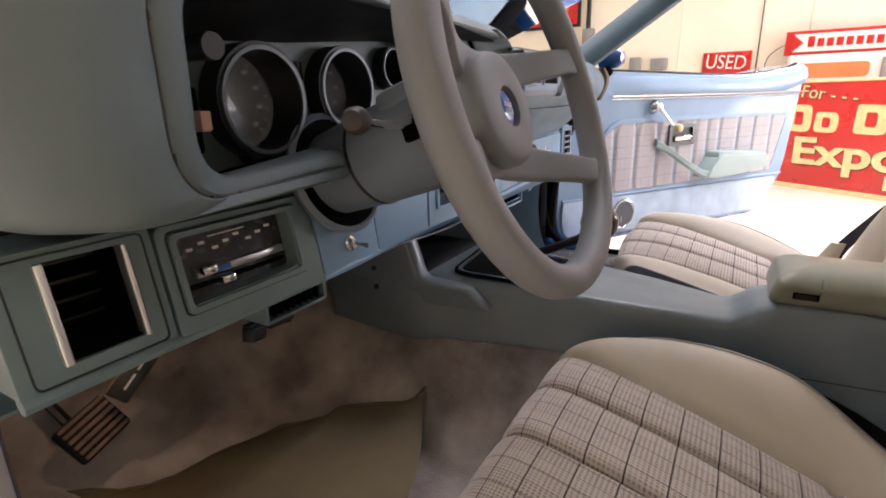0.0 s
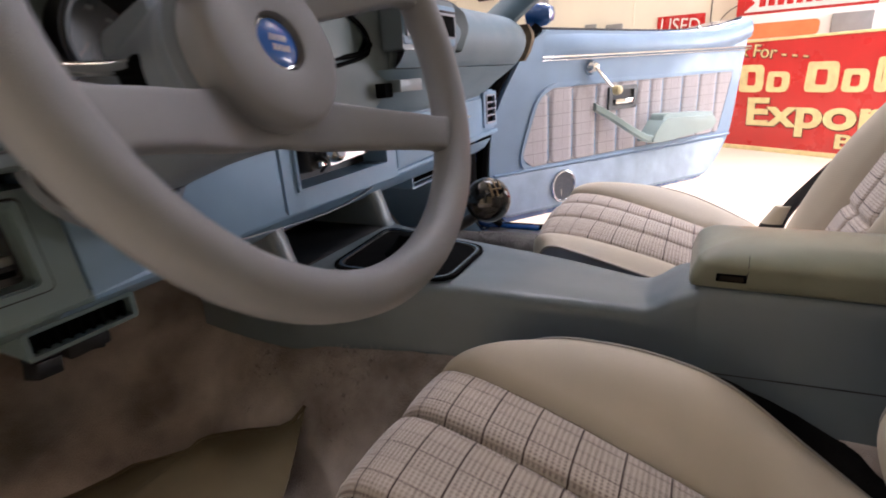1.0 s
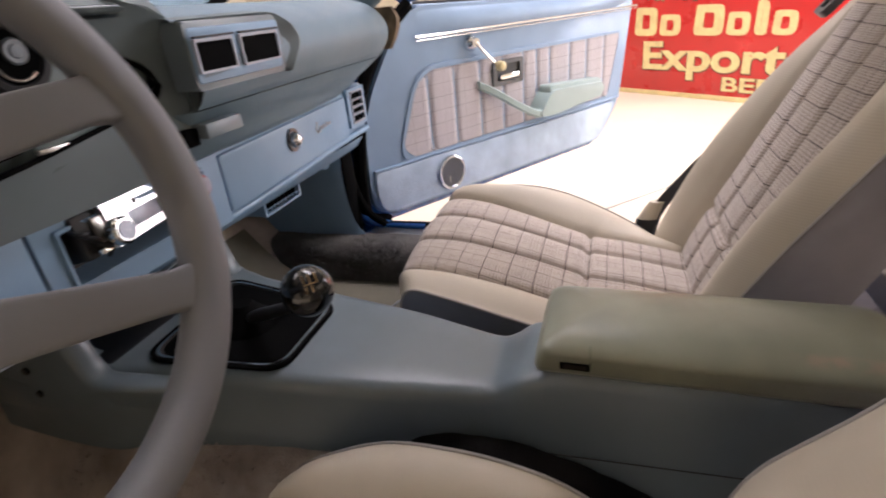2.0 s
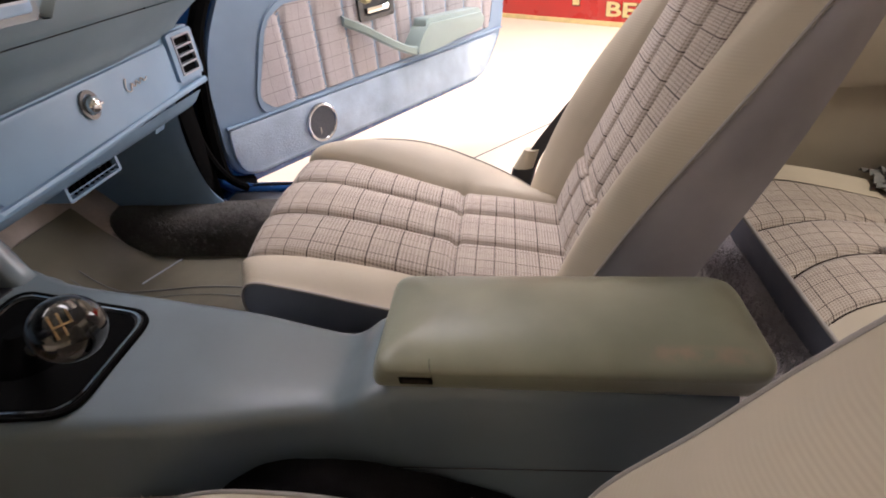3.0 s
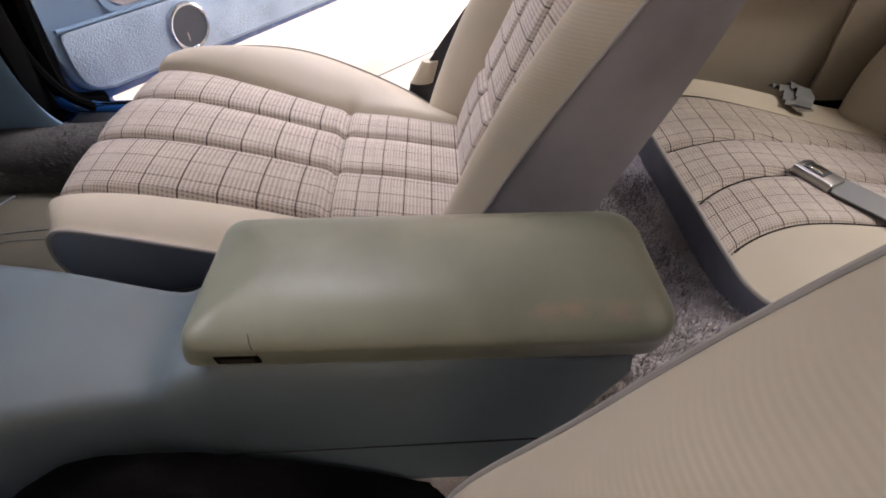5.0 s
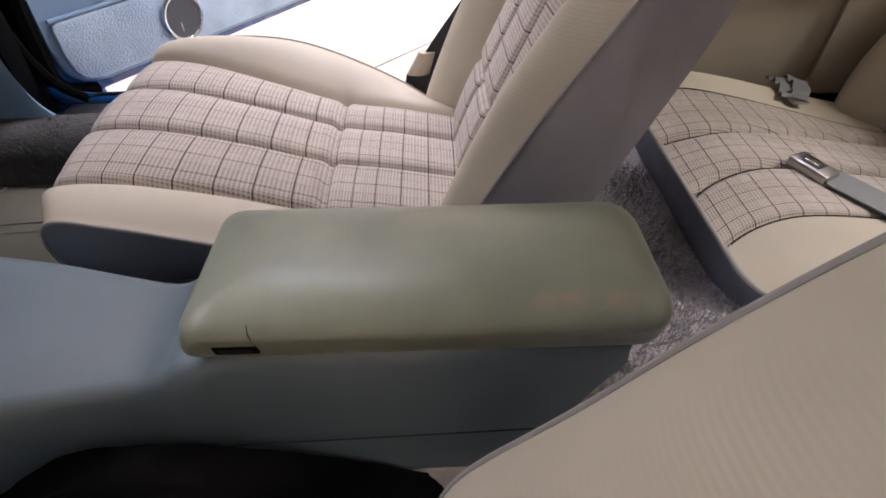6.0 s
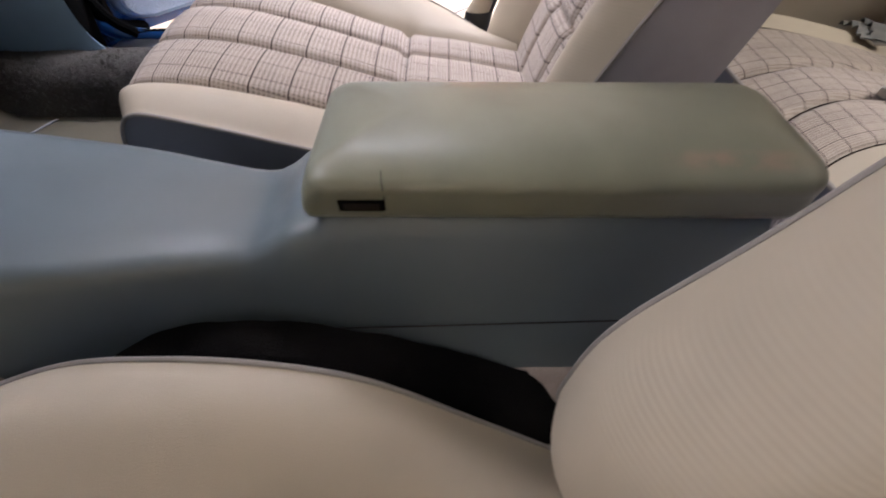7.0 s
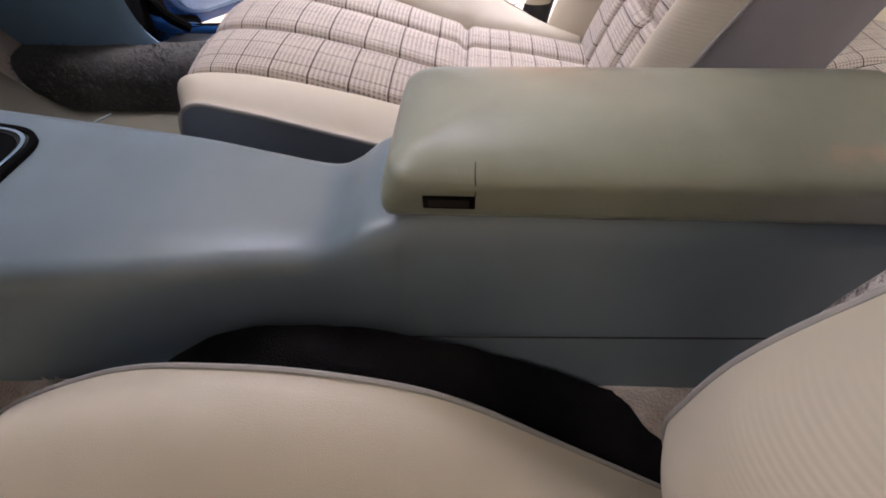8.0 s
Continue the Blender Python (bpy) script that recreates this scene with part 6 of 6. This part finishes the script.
        a, b = edge_x(z)
        s = a + (b - a) * u
        d = 0.0165
        for g in grooves:
            d -= 0.0075 * math.exp(-((s - g) / 0.0055) ** 2)
        return L(s, z, d)
    part("plaid_insert", grid(cloth, 160, 24, lambda u, v: (edge_x(0.461 + 0.208 * v)[0] * (1 - u) + edge_x(0.461 + 0.208 * v)[1] * u, 0.208 * v)), M_DOORPLAID, door, "pale plaid cloth insert with stitched pleats")
    # carpeted lower part
    lowp = rounded([(-0.066, 0.334), (0.975, 0.310), (1.075, 0.430), (-0.062, 0.447)], [0.075, 0.04, 0.03, 0.01], 6)
    part("carpet_panel", slab(lowp, L, 0.005, 0.020, 0.004), M_CARPETBLUE, door, "pale blue carpeted kick area")
    part("lower_bead", tube([L(-0.064 + 1.164 * k / 20, 0.452 - 0.010 * k / 20, 0.016) for k in range(21)], 0.004, 8), M_DOORBLUE, door)
    spk = part("speaker", disc(0.043, 0.018, 0.026, lambda a, b, d: L(0.195 + a, 0.384 + b, d), 36), M_SPEAKER, door, "round speaker with dark mesh and chrome ring")
    part("speaker_ring", tube([L(0.195 + 0.046 * math.cos(2 * math.pi * k / 40), 0.384 + 0.046 * math.sin(2 * math.pi * k / 40), 0.024) for k in range(40)], 0.0048, 8, closed=True), M_RINGSTEEL, spk)
    part("speaker_mark", box(-0.001, 0.001, 0, 0.001, -0.009, 0.009, m=Matrix.Translation(L(0.184, 0.366, 0.0275))), M_STEEL, spk)
    # armrest with pull
    arm = part("armrest", slab(rounded([(0.540, 0.478), (0.600, 0.470), (0.900, 0.488), (0.900, 0.532), (0.610, 0.548), (0.575, 0.520)], [0.01, 0.02, 0.015, 0.015, 0.02, 0.02], 5), L, 0.012, 0.075, 0.010, 3), M_ARM, door, "pale grey-green door armrest with pull handle")
    part("armrest_pad", slab(rounded([(0.600, 0.534), (0.893, 0.522), (0.893, 0.545), (0.612, 0.562)], 0.008, 4), L, 0.018, 0.066, 0.008, 3), M_ARM, arm)
    part("pull", loft([[L(q.x, q.y + s1, q.z + s2) for s1, s2 in ((-0.010, -0.006), (0.010, -0.006), (0.013, 0.004), (0.008, 0.012), (-0.008, 0.012), (-0.013, 0.004))] for q in spline([(0.326, 0.606, 0.016), (0.385, 0.575, 0.030), (0.455, 0.530, 0.048), (0.535, 0.490, 0.058), (0.590, 0.486, 0.060)], 20)]), M_ARM, arm)
    # latch handle in a bezel
    bez = part("handle_bezel", ring_slab(rect(0.388, 0.522, 0.590, 0.662, 0.010), rect(0.404, 0.506, 0.602, 0.650, 0.006), L, 0.008, 0.024), M_BEZELDARK, door, "chrome bezel with recessed door handle")
    part("handle_well", box(0.400, 0.510, -0.0185, -0.0175, 0.598, 0.654), M_BLACK, bez)
    part("handle", box(0.415, 0.500, -0.028, -0.019, 0.607, 0.622, 0.003), M_CHROME, bez)
    # window crank
    cr = part("window_crank", lathe([(0.022, 0), (0.022, 0.006), (0.016, 0.014), (0.012, 0.026), (0.0, 0.027)], 22, Matrix.Translation(L(0.310, 0.722, 0.012)) @ pose(0, 0, 0, 90, 0, 0)), M_CHROME, door, "chrome window crank with cream knob")
    part("crank_arm", tube(spline([L(0.310, 0.722, 0.034), L(0.332, 0.700, 0.040), L(0.362, 0.672, 0.044), L(0.384, 0.654, 0.044)], 10), [0.010, 0.0095, 0.009, 0.0085, 0.008, 0.0075, 0.007, 0.007, 0.007, 0.007, 0.0075], 10, squash=0.6), M_CHROME, cr)
    part("crank_knob", lathe([(0.006, 0), (0.013, 0.003), (0.015, 0.012), (0.012, 0.022), (0.0, 0.025)], 18, Matrix.Translation(L(0.386, 0.652, 0.044)) @ pose(0, 0, 0, 90, 0, 0)), M_CREAMKNOB, cr, "yellowed cream crank knob")
    # outside mirror above the front corner
    mir = part("door_mirror", lathe([(0.0, -0.05), (0.018, -0.046), (0.029, -0.028), (0.032, 0.0), (0.031, 0.02), (0.0, 0.022)], 24, Matrix.Translation((0.13, 0.02, 0.868)) @ pose(0, 0, 0, 90, 0, 200)), M_BODY, door, "blue bullet-shaped door mirror")
    part("mirror_foot", box(0.120, 0.140, 0.01, 0.04, 0.80, 0.848, 0.006), M_BODY, mir)



build_door()


# ---- signs and things along the far wall ----
def build_signs():
    a = math.degrees(math.atan2(-0.78, -0.62))
    B = pose(4.36, -0.20, 0.0, 0, 0, a) @ pose(0, 0, 0, 90 + 3, 0, 0)  # x along the sign, y up, z to the viewer
    sign = thing("beer_sign", "large red enamel sign with cream gothic lettering", "sign", m=B)
    W, Hh = 2.30, 0.82
    part("board", box(-0.45, W, 0.03, Hh, -0.03, 0, 0.004), M_RED, sign, "glossy red sign board")
    part("lower_edge", box(-0.45, W, 0.0, 0.035, -0.035, 0.006, 0.003), M_CREAMPAINT, sign)
    part("upper_edge", box(-0.45, W, Hh - 0.006, Hh + 0.012, -0.035, 0.006, 0.003), M_CREAMPAINT, sign)
    def slant(k):
        return Matrix(((1, k, 0, 0), (0, 1, 0, 0), (0, 0, 1, 0), (0, 0, 0, 1)))
    words("letter", "k For - - -", 0.125, M_CREAMPAINT, Matrix.Translation((0.13, 0.700, 0.004)) @ slant(0.25) @ Matrix.Diagonal((1.05, 1, 1, 1)), sign, 0.002, "cream script letter")
    for text, size, x, y, k, lean, heavy in (("Export", 0.285, 0.215, 0.148, 1.36, 0.0, 0.013), ("BEER", 0.135, 0.885, 0.046, 1.70, 0.0, 0.007), ("k For - - -", 0.125, 0.13, 0.700, 1.05, 0.25, 0.005)):
        words("letter_edge", text, size, M_EDGEDARK, Matrix.Translation((x, y - 0.003, 0.0015)) @ slant(lean) @ Matrix.Diagonal((k, 1, 1, 1)), sign, 0.001, "dark outline behind the letter", heavy)
    words("letter", "Export", 0.285, M_CREAMPAINT, Matrix.Translation((0.215, 0.150, 0.004)) @ Matrix.Diagonal((1.36, 1, 1, 1)), sign, 0.002, "heavy cream letter", 0.008)
    words("letter", "BEER", 0.135, M_CREAMPAINT, Matrix.Translation((0.885, 0.046, 0.004)) @ Matrix.Diagonal((1.70, 1, 1, 1)), sign, 0.002, "cream capital letter", 0.003)
    # two words of a brand, as plain heavy strokes
    for x, w, h in ((0.145, 0.20, 0.20), (0.365, 0.175, 0.145), (0.645, 0.22, 0.20), (0.885, 0.16, 0.145), (1.075, 0.08, 0.21), (1.185, 0.15, 0.145)):
        ring = rounded([(x, 0.452), (x + w, 0.446), (x + w * 0.98, 0.45 + h), (x + w * 0.06, 0.455 + h)], [0.03, 0.06, 0.04, 0.02], 3)
        xm, zm = x + w / 2, 0.45 + h / 2
        hole = [(xm + (p - xm) * (0.36 if w > 0.1 else 0.04), zm + (q - zm) * 0.50) for p, q in ring]
        part("brand_stroke", ring_slab(ring, hole, lambda p, q, d: (p, q, d), 0.001, 0.006), M_CREAMPAINT, sign, "heavy cream stroke")
    E = pose(6.585, 0, 0, 0, 0, -90) @ pose(0, 0, 0, 90, 0, 0)  # x along -y, y up, z to -x

    def flat(y0, y1, z0, z1, x, d, r=0.0):
        return box(x - d, x, y0, y1, z0, z1, r)
    used = thing("used_sign", "small red sign with white capitals", "sign")
    part("board", flat(0.02, 0.54, 0.965, 1.225, 6.595, 0.02, 0.004), M_RED, used)
    words("letter", "USED", 0.235, M_WHITE, Matrix.Translation((6.552, 0.515, 1.005)) @ E.to_3x3().to_4x4() @ Matrix(((1, 0.15, 0, 0), (0, 1, 0, 0), (0, 0, 1, 0), (0, 0, 0, 1))) @ Matrix.Diagonal((0.78, 0.95, 1, 1)), used, 0.002, "white slanted capital")
    bar = thing("tyre_sign", "long white sign with red border and red lettering marks", "sign")
    part("board", flat(-1.55, -0.29, 1.135, 1.385, 6.46, 0.02, 0.003), M_RED, bar)
    part("field", flat(-1.52, -0.36, 1.168, 1.352, 6.438, 0.004), M_WHITE, bar, "white field")
    for k in range(9):
        h = 0.085 if k else 0.11
        part("letter_bar", flat(-0.56 - k * 0.085, -0.50 - k * 0.085, 1.215, 1.215 + h, 6.433, 0.003, 0.001), M_RED, bar, "red letter mark")
    part("arrow_notch", slab([(-0.36, 1.168), (-0.46, 1.26), (-0.36, 1.352)], lambda p, q, d: (6.437 - d, p, q), 0.0, 0.004), M_RED, bar)
    cab = thing("white_cabinet", "white metal cabinet with an orange glass panel", "cabinet")
    part("body", box(6.10, 6.50, -1.75, -0.33, 0.0, 1.12, 0.02), M_WHITE, cab)
    part("panel", rounded_panel(6.095, -1.03, -0.39, 0.88, 1.03), M_ORANGE, cab, "orange glass panel")
    part("dark_unit", box(6.04, 6.10, -1.45, -1.12, 0.86, 1.06, 0.01), M_GREYBOX, cab)
    for y, z, w, h, lab in ((1.04, 1.125, 0.10, 0.07, "grey metal junction box"), (1.33, 1.12, 0.07, 0.10, "grey wall thermostat with looped cable")):
        bx = thing("junction_box", lab, "electrical box")
        part("box", box(6.52, 6.60, y - w, y + w, z - h, z + h, 0.01), M_GREYBOX, bx)
        part("conduit", tube([(6.575, y - 0.04, z - h), (6.575, y - 0.04, 0.6)], 0.012, 8), M_STEEL, bx)
    wire = thing("cable", "thin dark cable hanging down the wall", "cable")
    part("wire", tube(spline([(6.585, -0.02, 3.4), (6.585, -0.03, 2.2), (6.585, -0.035, 1.4), (6.585, -0.03, 0.9)], 20), 0.006, 6), M_BLACK, wire)
    loop = thing("cable", "thin looped cable beside the cabinet", "cable")
    part("wire", tube(spline([(6.56, -0.33, 1.28), (6.56, -0.20, 1.20), (6.56, -0.13, 1.10), (6.56, -0.12, 0.95)], 16), 0.005, 6), M_BLACK, loop)
    pole = thing("conduit", "black conduit down the wall with a small junction box", "conduit")
    part("tube", tube([(6.57, 1.97, 3.5), (6.57, 1.97, 1.60)], 0.03, 10), M_BLACK, pole)
    part("box", box(6.50, 6.60, 1.88, 2.03, 1.42, 1.62, 0.01), M_GREYBOX, pole, "grey junction box")
    pic = thing("framed_poster", "red framed poster high on the wall", "poster")
    part("frame", flat(2.08, 2.87, 1.66, 2.70, 6.595, 0.03, 0.004), M_BLACK, pic)
    part("print", flat(2.12, 2.83, 1.70, 2.66, 6.563, 0.003), M_RED, pic, "red printed sheet")
    part("print_field", flat(2.25, 2.6, 1.85, 2.3, 6.5585, 0.002), M_ORANGE, pic)


def rounded_panel(x, y0, y1, z0, z1):
    return slab(rounded([(y0, z0), (y1, z0), (y1, z1), (y0, z1)], 0.05, 5), lambda p, q, d: (x - d, p, q), 0.0, 0.006)


build_signs()


# ---- mats, pedals, belts ----
def build_mats():
    def wavy(x, y):
        return 0.006 * noise.noise(Vector((x * 7, y * 7, 3.0)))
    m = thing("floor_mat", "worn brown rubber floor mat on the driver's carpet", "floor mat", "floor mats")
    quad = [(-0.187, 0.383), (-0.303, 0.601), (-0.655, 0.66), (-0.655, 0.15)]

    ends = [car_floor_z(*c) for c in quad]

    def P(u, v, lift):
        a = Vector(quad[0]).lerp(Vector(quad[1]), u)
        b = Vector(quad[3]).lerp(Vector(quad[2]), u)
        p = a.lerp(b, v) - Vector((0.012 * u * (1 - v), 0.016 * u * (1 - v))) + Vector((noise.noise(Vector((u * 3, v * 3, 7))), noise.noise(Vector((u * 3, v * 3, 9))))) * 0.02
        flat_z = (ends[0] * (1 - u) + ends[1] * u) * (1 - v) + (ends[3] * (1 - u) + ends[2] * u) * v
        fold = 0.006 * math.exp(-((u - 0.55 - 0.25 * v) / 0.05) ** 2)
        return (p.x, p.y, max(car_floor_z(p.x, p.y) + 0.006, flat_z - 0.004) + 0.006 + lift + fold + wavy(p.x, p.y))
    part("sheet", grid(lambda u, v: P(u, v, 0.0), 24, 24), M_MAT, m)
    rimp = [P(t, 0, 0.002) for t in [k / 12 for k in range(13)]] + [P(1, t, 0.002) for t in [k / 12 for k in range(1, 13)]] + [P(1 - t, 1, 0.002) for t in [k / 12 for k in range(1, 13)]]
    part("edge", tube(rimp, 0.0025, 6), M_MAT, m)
    p = thing("floor_mat", "grey ribbed rubber mat in the passenger footwell", "floor mat", "floor mats")

    def Q(u, v):
        x, y = 0.150 + 0.35 * u, 0.06 + 0.66 * v
        return (x, y, car_floor_z(x, y) + 0.010)
    part("sheet", grid(Q, 20, 24), M_PMAT, p)
    def on_mat(x, y):
        return (x, y, car_floor_z(x, y) + 0.0115)
    for x, r in ((0.362, 0.0008), (0.386, 0.0011)):
        part("groove_line", tube([on_mat(x + 0.010 * math.sin(k * 0.35 + x * 9), 0.10 + 0.022 * k) for k in range(26)], r, 6), M_GREYBOX, p, "dark moulded line")
    for (xa, ya), (xb, yb) in (((0.402, 0.548), (0.49, 0.509)), ((0.30, 0.585), (0.362, 0.552)), ((0.402, 0.30), (0.49, 0.275))):
        part("crease_line", tube([on_mat(xa + (xb - xa) * k / 6, ya + (yb - ya) * k / 6) for k in range(7)], 0.0018, 6), M_EDGE, p, "pale crease")
    for k in range(14):
        part("rib", tube([on_mat(0.405 + 0.0155 * j, 0.12 + 0.011 * k) for j in range(6)], 0.0016, 6), M_PMAT, p)


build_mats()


def build_pedals():
    c = thing("clutch_pedal", "black pedal with ribbed rust-toned rubber pad", "pedal")
    pm = pose(-0.545, 0.66, 0.368, -35, -14, 12) @ Matrix.Diagonal((0.80, 1, 0.85, 1))
    part("pad", box(-0.045, 0.045, -0.008, 0.008, -0.032, 0.032, 0.006, m=pm), M_RUBBER, c)
    for k in range(6):
        part("rib", box(-0.040, 0.040, -0.0115, -0.007, -0.028 + k * 0.0105, -0.0225 + k * 0.0105, 0.001, m=pm), M_PEDAL, c, "ribbed rubber with orange light in its colour")
    part("arm", tube(spline([(-0.555, 0.675, 0.36), (-0.575, 0.74, 0.45), (-0.575, 0.74, 0.58)], 10), 0.010, 8, squash=0.6), M_BLACK, c)
    b = thing("brake_pedal", "black brake pedal with brass strip for its lit edge and lettering bars", "pedal")
    bmx = pose(-0.494, 0.63, 0.434, -30, -40, 0) @ Matrix.Diagonal((0.72, 1, 0.72, 1))
    part("pad", box(-0.055, 0.055, -0.008, 0.008, -0.020, 0.020, 0.005, m=bmx), M_BLACK, b)
    # brass strip stands for the orange highlight on the pedal's trim
    part("edge_highlight", box(-0.053, 0.053, -0.006, 0.006, 0.018, 0.0225, 0.002, m=bmx), M_BRASS, b, "brass strip for the orange-lit trim edge")
    for k in range(2):
        part("legend_bar", box(-0.036 + k * 0.038, -0.006 + k * 0.038, -0.0090, -0.0075, -0.004, 0.000, m=bmx), M_STEEL, b)
    part("arm", tube(spline([(-0.490, 0.655, 0.42), (-0.49, 0.72, 0.48), (-0.49, 0.74, 0.58)], 10), 0.010, 8, squash=0.6), M_BLACK, b)


build_pedals()


def build_loose_plugs():
    for x, y, z, w, turn in ((-0.402, 0.505, 0.478, 0.030, 20), (-0.358, 0.508, 0.484, 0.034, -8)):
        plug = thing("wiring_plug", "small black wiring plug hanging under the dashboard", "plug", "plugs under the dashboard", m=pose(x, y, z, 0, 12, turn))
        part("body", box(-w / 2, w / 2, -0.009, 0.009, -0.012, 0.006, 0.002), M_BLACK, plug)
        part("collar", box(-w / 2 - 0.004, w / 2 + 0.002, -0.006, 0.006, 0.0062, 0.012, 0.002), M_RUBBER, plug)
        part("lead", tube(spline([(0.0, 0.0, 0.012), (0.004, 0.012, 0.045), (-0.004, 0.030, 0.090), (0.0, 0.045, 0.150)], 14), 0.003, 6), M_RUBBER, plug)


build_loose_plugs()


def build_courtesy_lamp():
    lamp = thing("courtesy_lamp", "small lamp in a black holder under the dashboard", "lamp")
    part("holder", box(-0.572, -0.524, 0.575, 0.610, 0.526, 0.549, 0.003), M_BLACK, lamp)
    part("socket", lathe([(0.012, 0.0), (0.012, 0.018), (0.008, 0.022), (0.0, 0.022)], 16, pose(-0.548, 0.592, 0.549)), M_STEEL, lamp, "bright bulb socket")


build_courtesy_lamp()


def build_belts():
    bk = thing("seat_belt_buckle", "chrome seat belt buckle with webbing on the rear seat", "seat belt")
    m = pose(0.270, -0.708, 0.408, 4, 4, -62) @ Matrix.Diagonal((0.85, 0.85, 0.9, 1))
    part("buckle", box(-0.019, 0.019, -0.032, 0.028, -0.007, 0.007, 0.003, m=m), M_STEEL, bk)
    part("button", box(-0.012, 0.012, -0.014, 0.018, 0.0065, 0.0085, 0.001, m=m), M_BEZELDARK, bk, "recessed push button")
    part("button_face", box(-0.008, 0.008, -0.009, 0.013, 0.0082, 0.0094, 0.0006, m=m), M_CHROME, bk, "bright push button face")
    web = spline([(0.252, -0.722, 0.406), (0.215, -0.748, 0.404), (0.17, -0.79, 0.396), (0.13, -0.84, 0.384)], 14)
    part("webbing", loft([[q + Vector((0.75 * s, -0.65 * s, w)) for s, w in ((-0.022, -0.001), (0.022, -0.001), (0.022, 0.001), (-0.022, 0.001))] for q in web]), M_BELT, bk)
    r = thing("seat_belt", "crumpled silver-grey seat belt end on the rear cushion", "seat belt")

    def strip(path, across, half, thick, waves):
        """A limp strap along the path, its edges rippled."""
        rows = []
        for k, p in enumerate(path):
            lift = waves * math.sin(k * 1.35)
            rows.append([p + across * s + Vector((0, 0, w + lift * (0.5 + s / half))) for s, w in ((-half, 0), (0, thick * 0.2), (half, 0), (half, thick), (0, thick * 1.2), (-half, thick))])
        return loft(rows)
    q = spline([(0.560, -0.822, 0.384), (0.535, -0.820, 0.394), (0.505, -0.812, 0.398), (0.470, -0.798, 0.395)], 16)
    part("webbing", strip(q, Vector((0.15, 1, 0)), 0.019, 0.002, 0.0030), M_BELT, r)
    q = spline([(0.535, -0.828, 0.397), (0.505, -0.822, 0.4035), (0.480, -0.812, 0.402), (0.462, -0.800, 0.397)], 14)
    part("webbing_fold", strip(q, Vector((0.6, 0.8, 0)), 0.012, 0.002, 0.0034), M_BELT, r)
    part("tongue", box(0.455, 0.474, -0.815, -0.790, 0.393, 0.397, 0.001), M_STEEL, r, "bright belt tongue")
    sb = thing("shoulder_belt", "dark seat belt lying along the passenger seat back", "seat belt")
    q = spline([(0.592, -0.212, 0.350), (0.592, -0.236, 0.42), (0.590, -0.288, 0.496), (0.588, -0.334, 0.556), (0.579, -0.430, 0.69), (0.566, -0.497, 0.775)], 30)
    part("webbing", loft([[p + Vector((w, s, 0)) for s, w in ((-0.014, -0.001), (0.014, -0.001), (0.014, 0.001), (-0.014, 0.001))] for p in q]), M_BELTDARK, sb)
    gm = pose(0.566, -0.450, 0.776, 40, 0, 0)
    part("guide", ring_slab(rounded([(-0.020, -0.022), (0.020, -0.022), (0.020, 0.022), (-0.020, 0.022)], 0.012, 4), rounded([(-0.010, -0.012), (0.010, -0.012), (0.010, 0.012), (-0.010, 0.012)], 0.006, 4), lambda a, b, d: tuple(gm @ Vector((a, d, b))), -0.006, 0.006), M_BELTGUIDE, sb, "dark grey looped belt guide")
    sleeve = part("boot", loft([[(0.593 + 0.011 * math.cos(k), -0.213 - 0.42 * h + (0.020 - 0.15 * h) * math.sin(k), 0.390 + h) for k in [2 * math.pi * j / 14 for j in range(14)]] for h in (0.0, 0.012, 0.026, 0.040)]), M_TAN, sb, "tan plastic belt sleeve")
    part("boot_foot", loft([[(0.593 + 0.013 * math.cos(k), -0.203 - 0.20 * h + 0.023 * math.sin(k), 0.326 + h) for k in [2 * math.pi * j / 14 for j in range(14)]] for h in (0.0, 0.022, 0.045, 0.066)]), M_BLACK, sleeve, "dark foot of the sleeve")


build_belts()
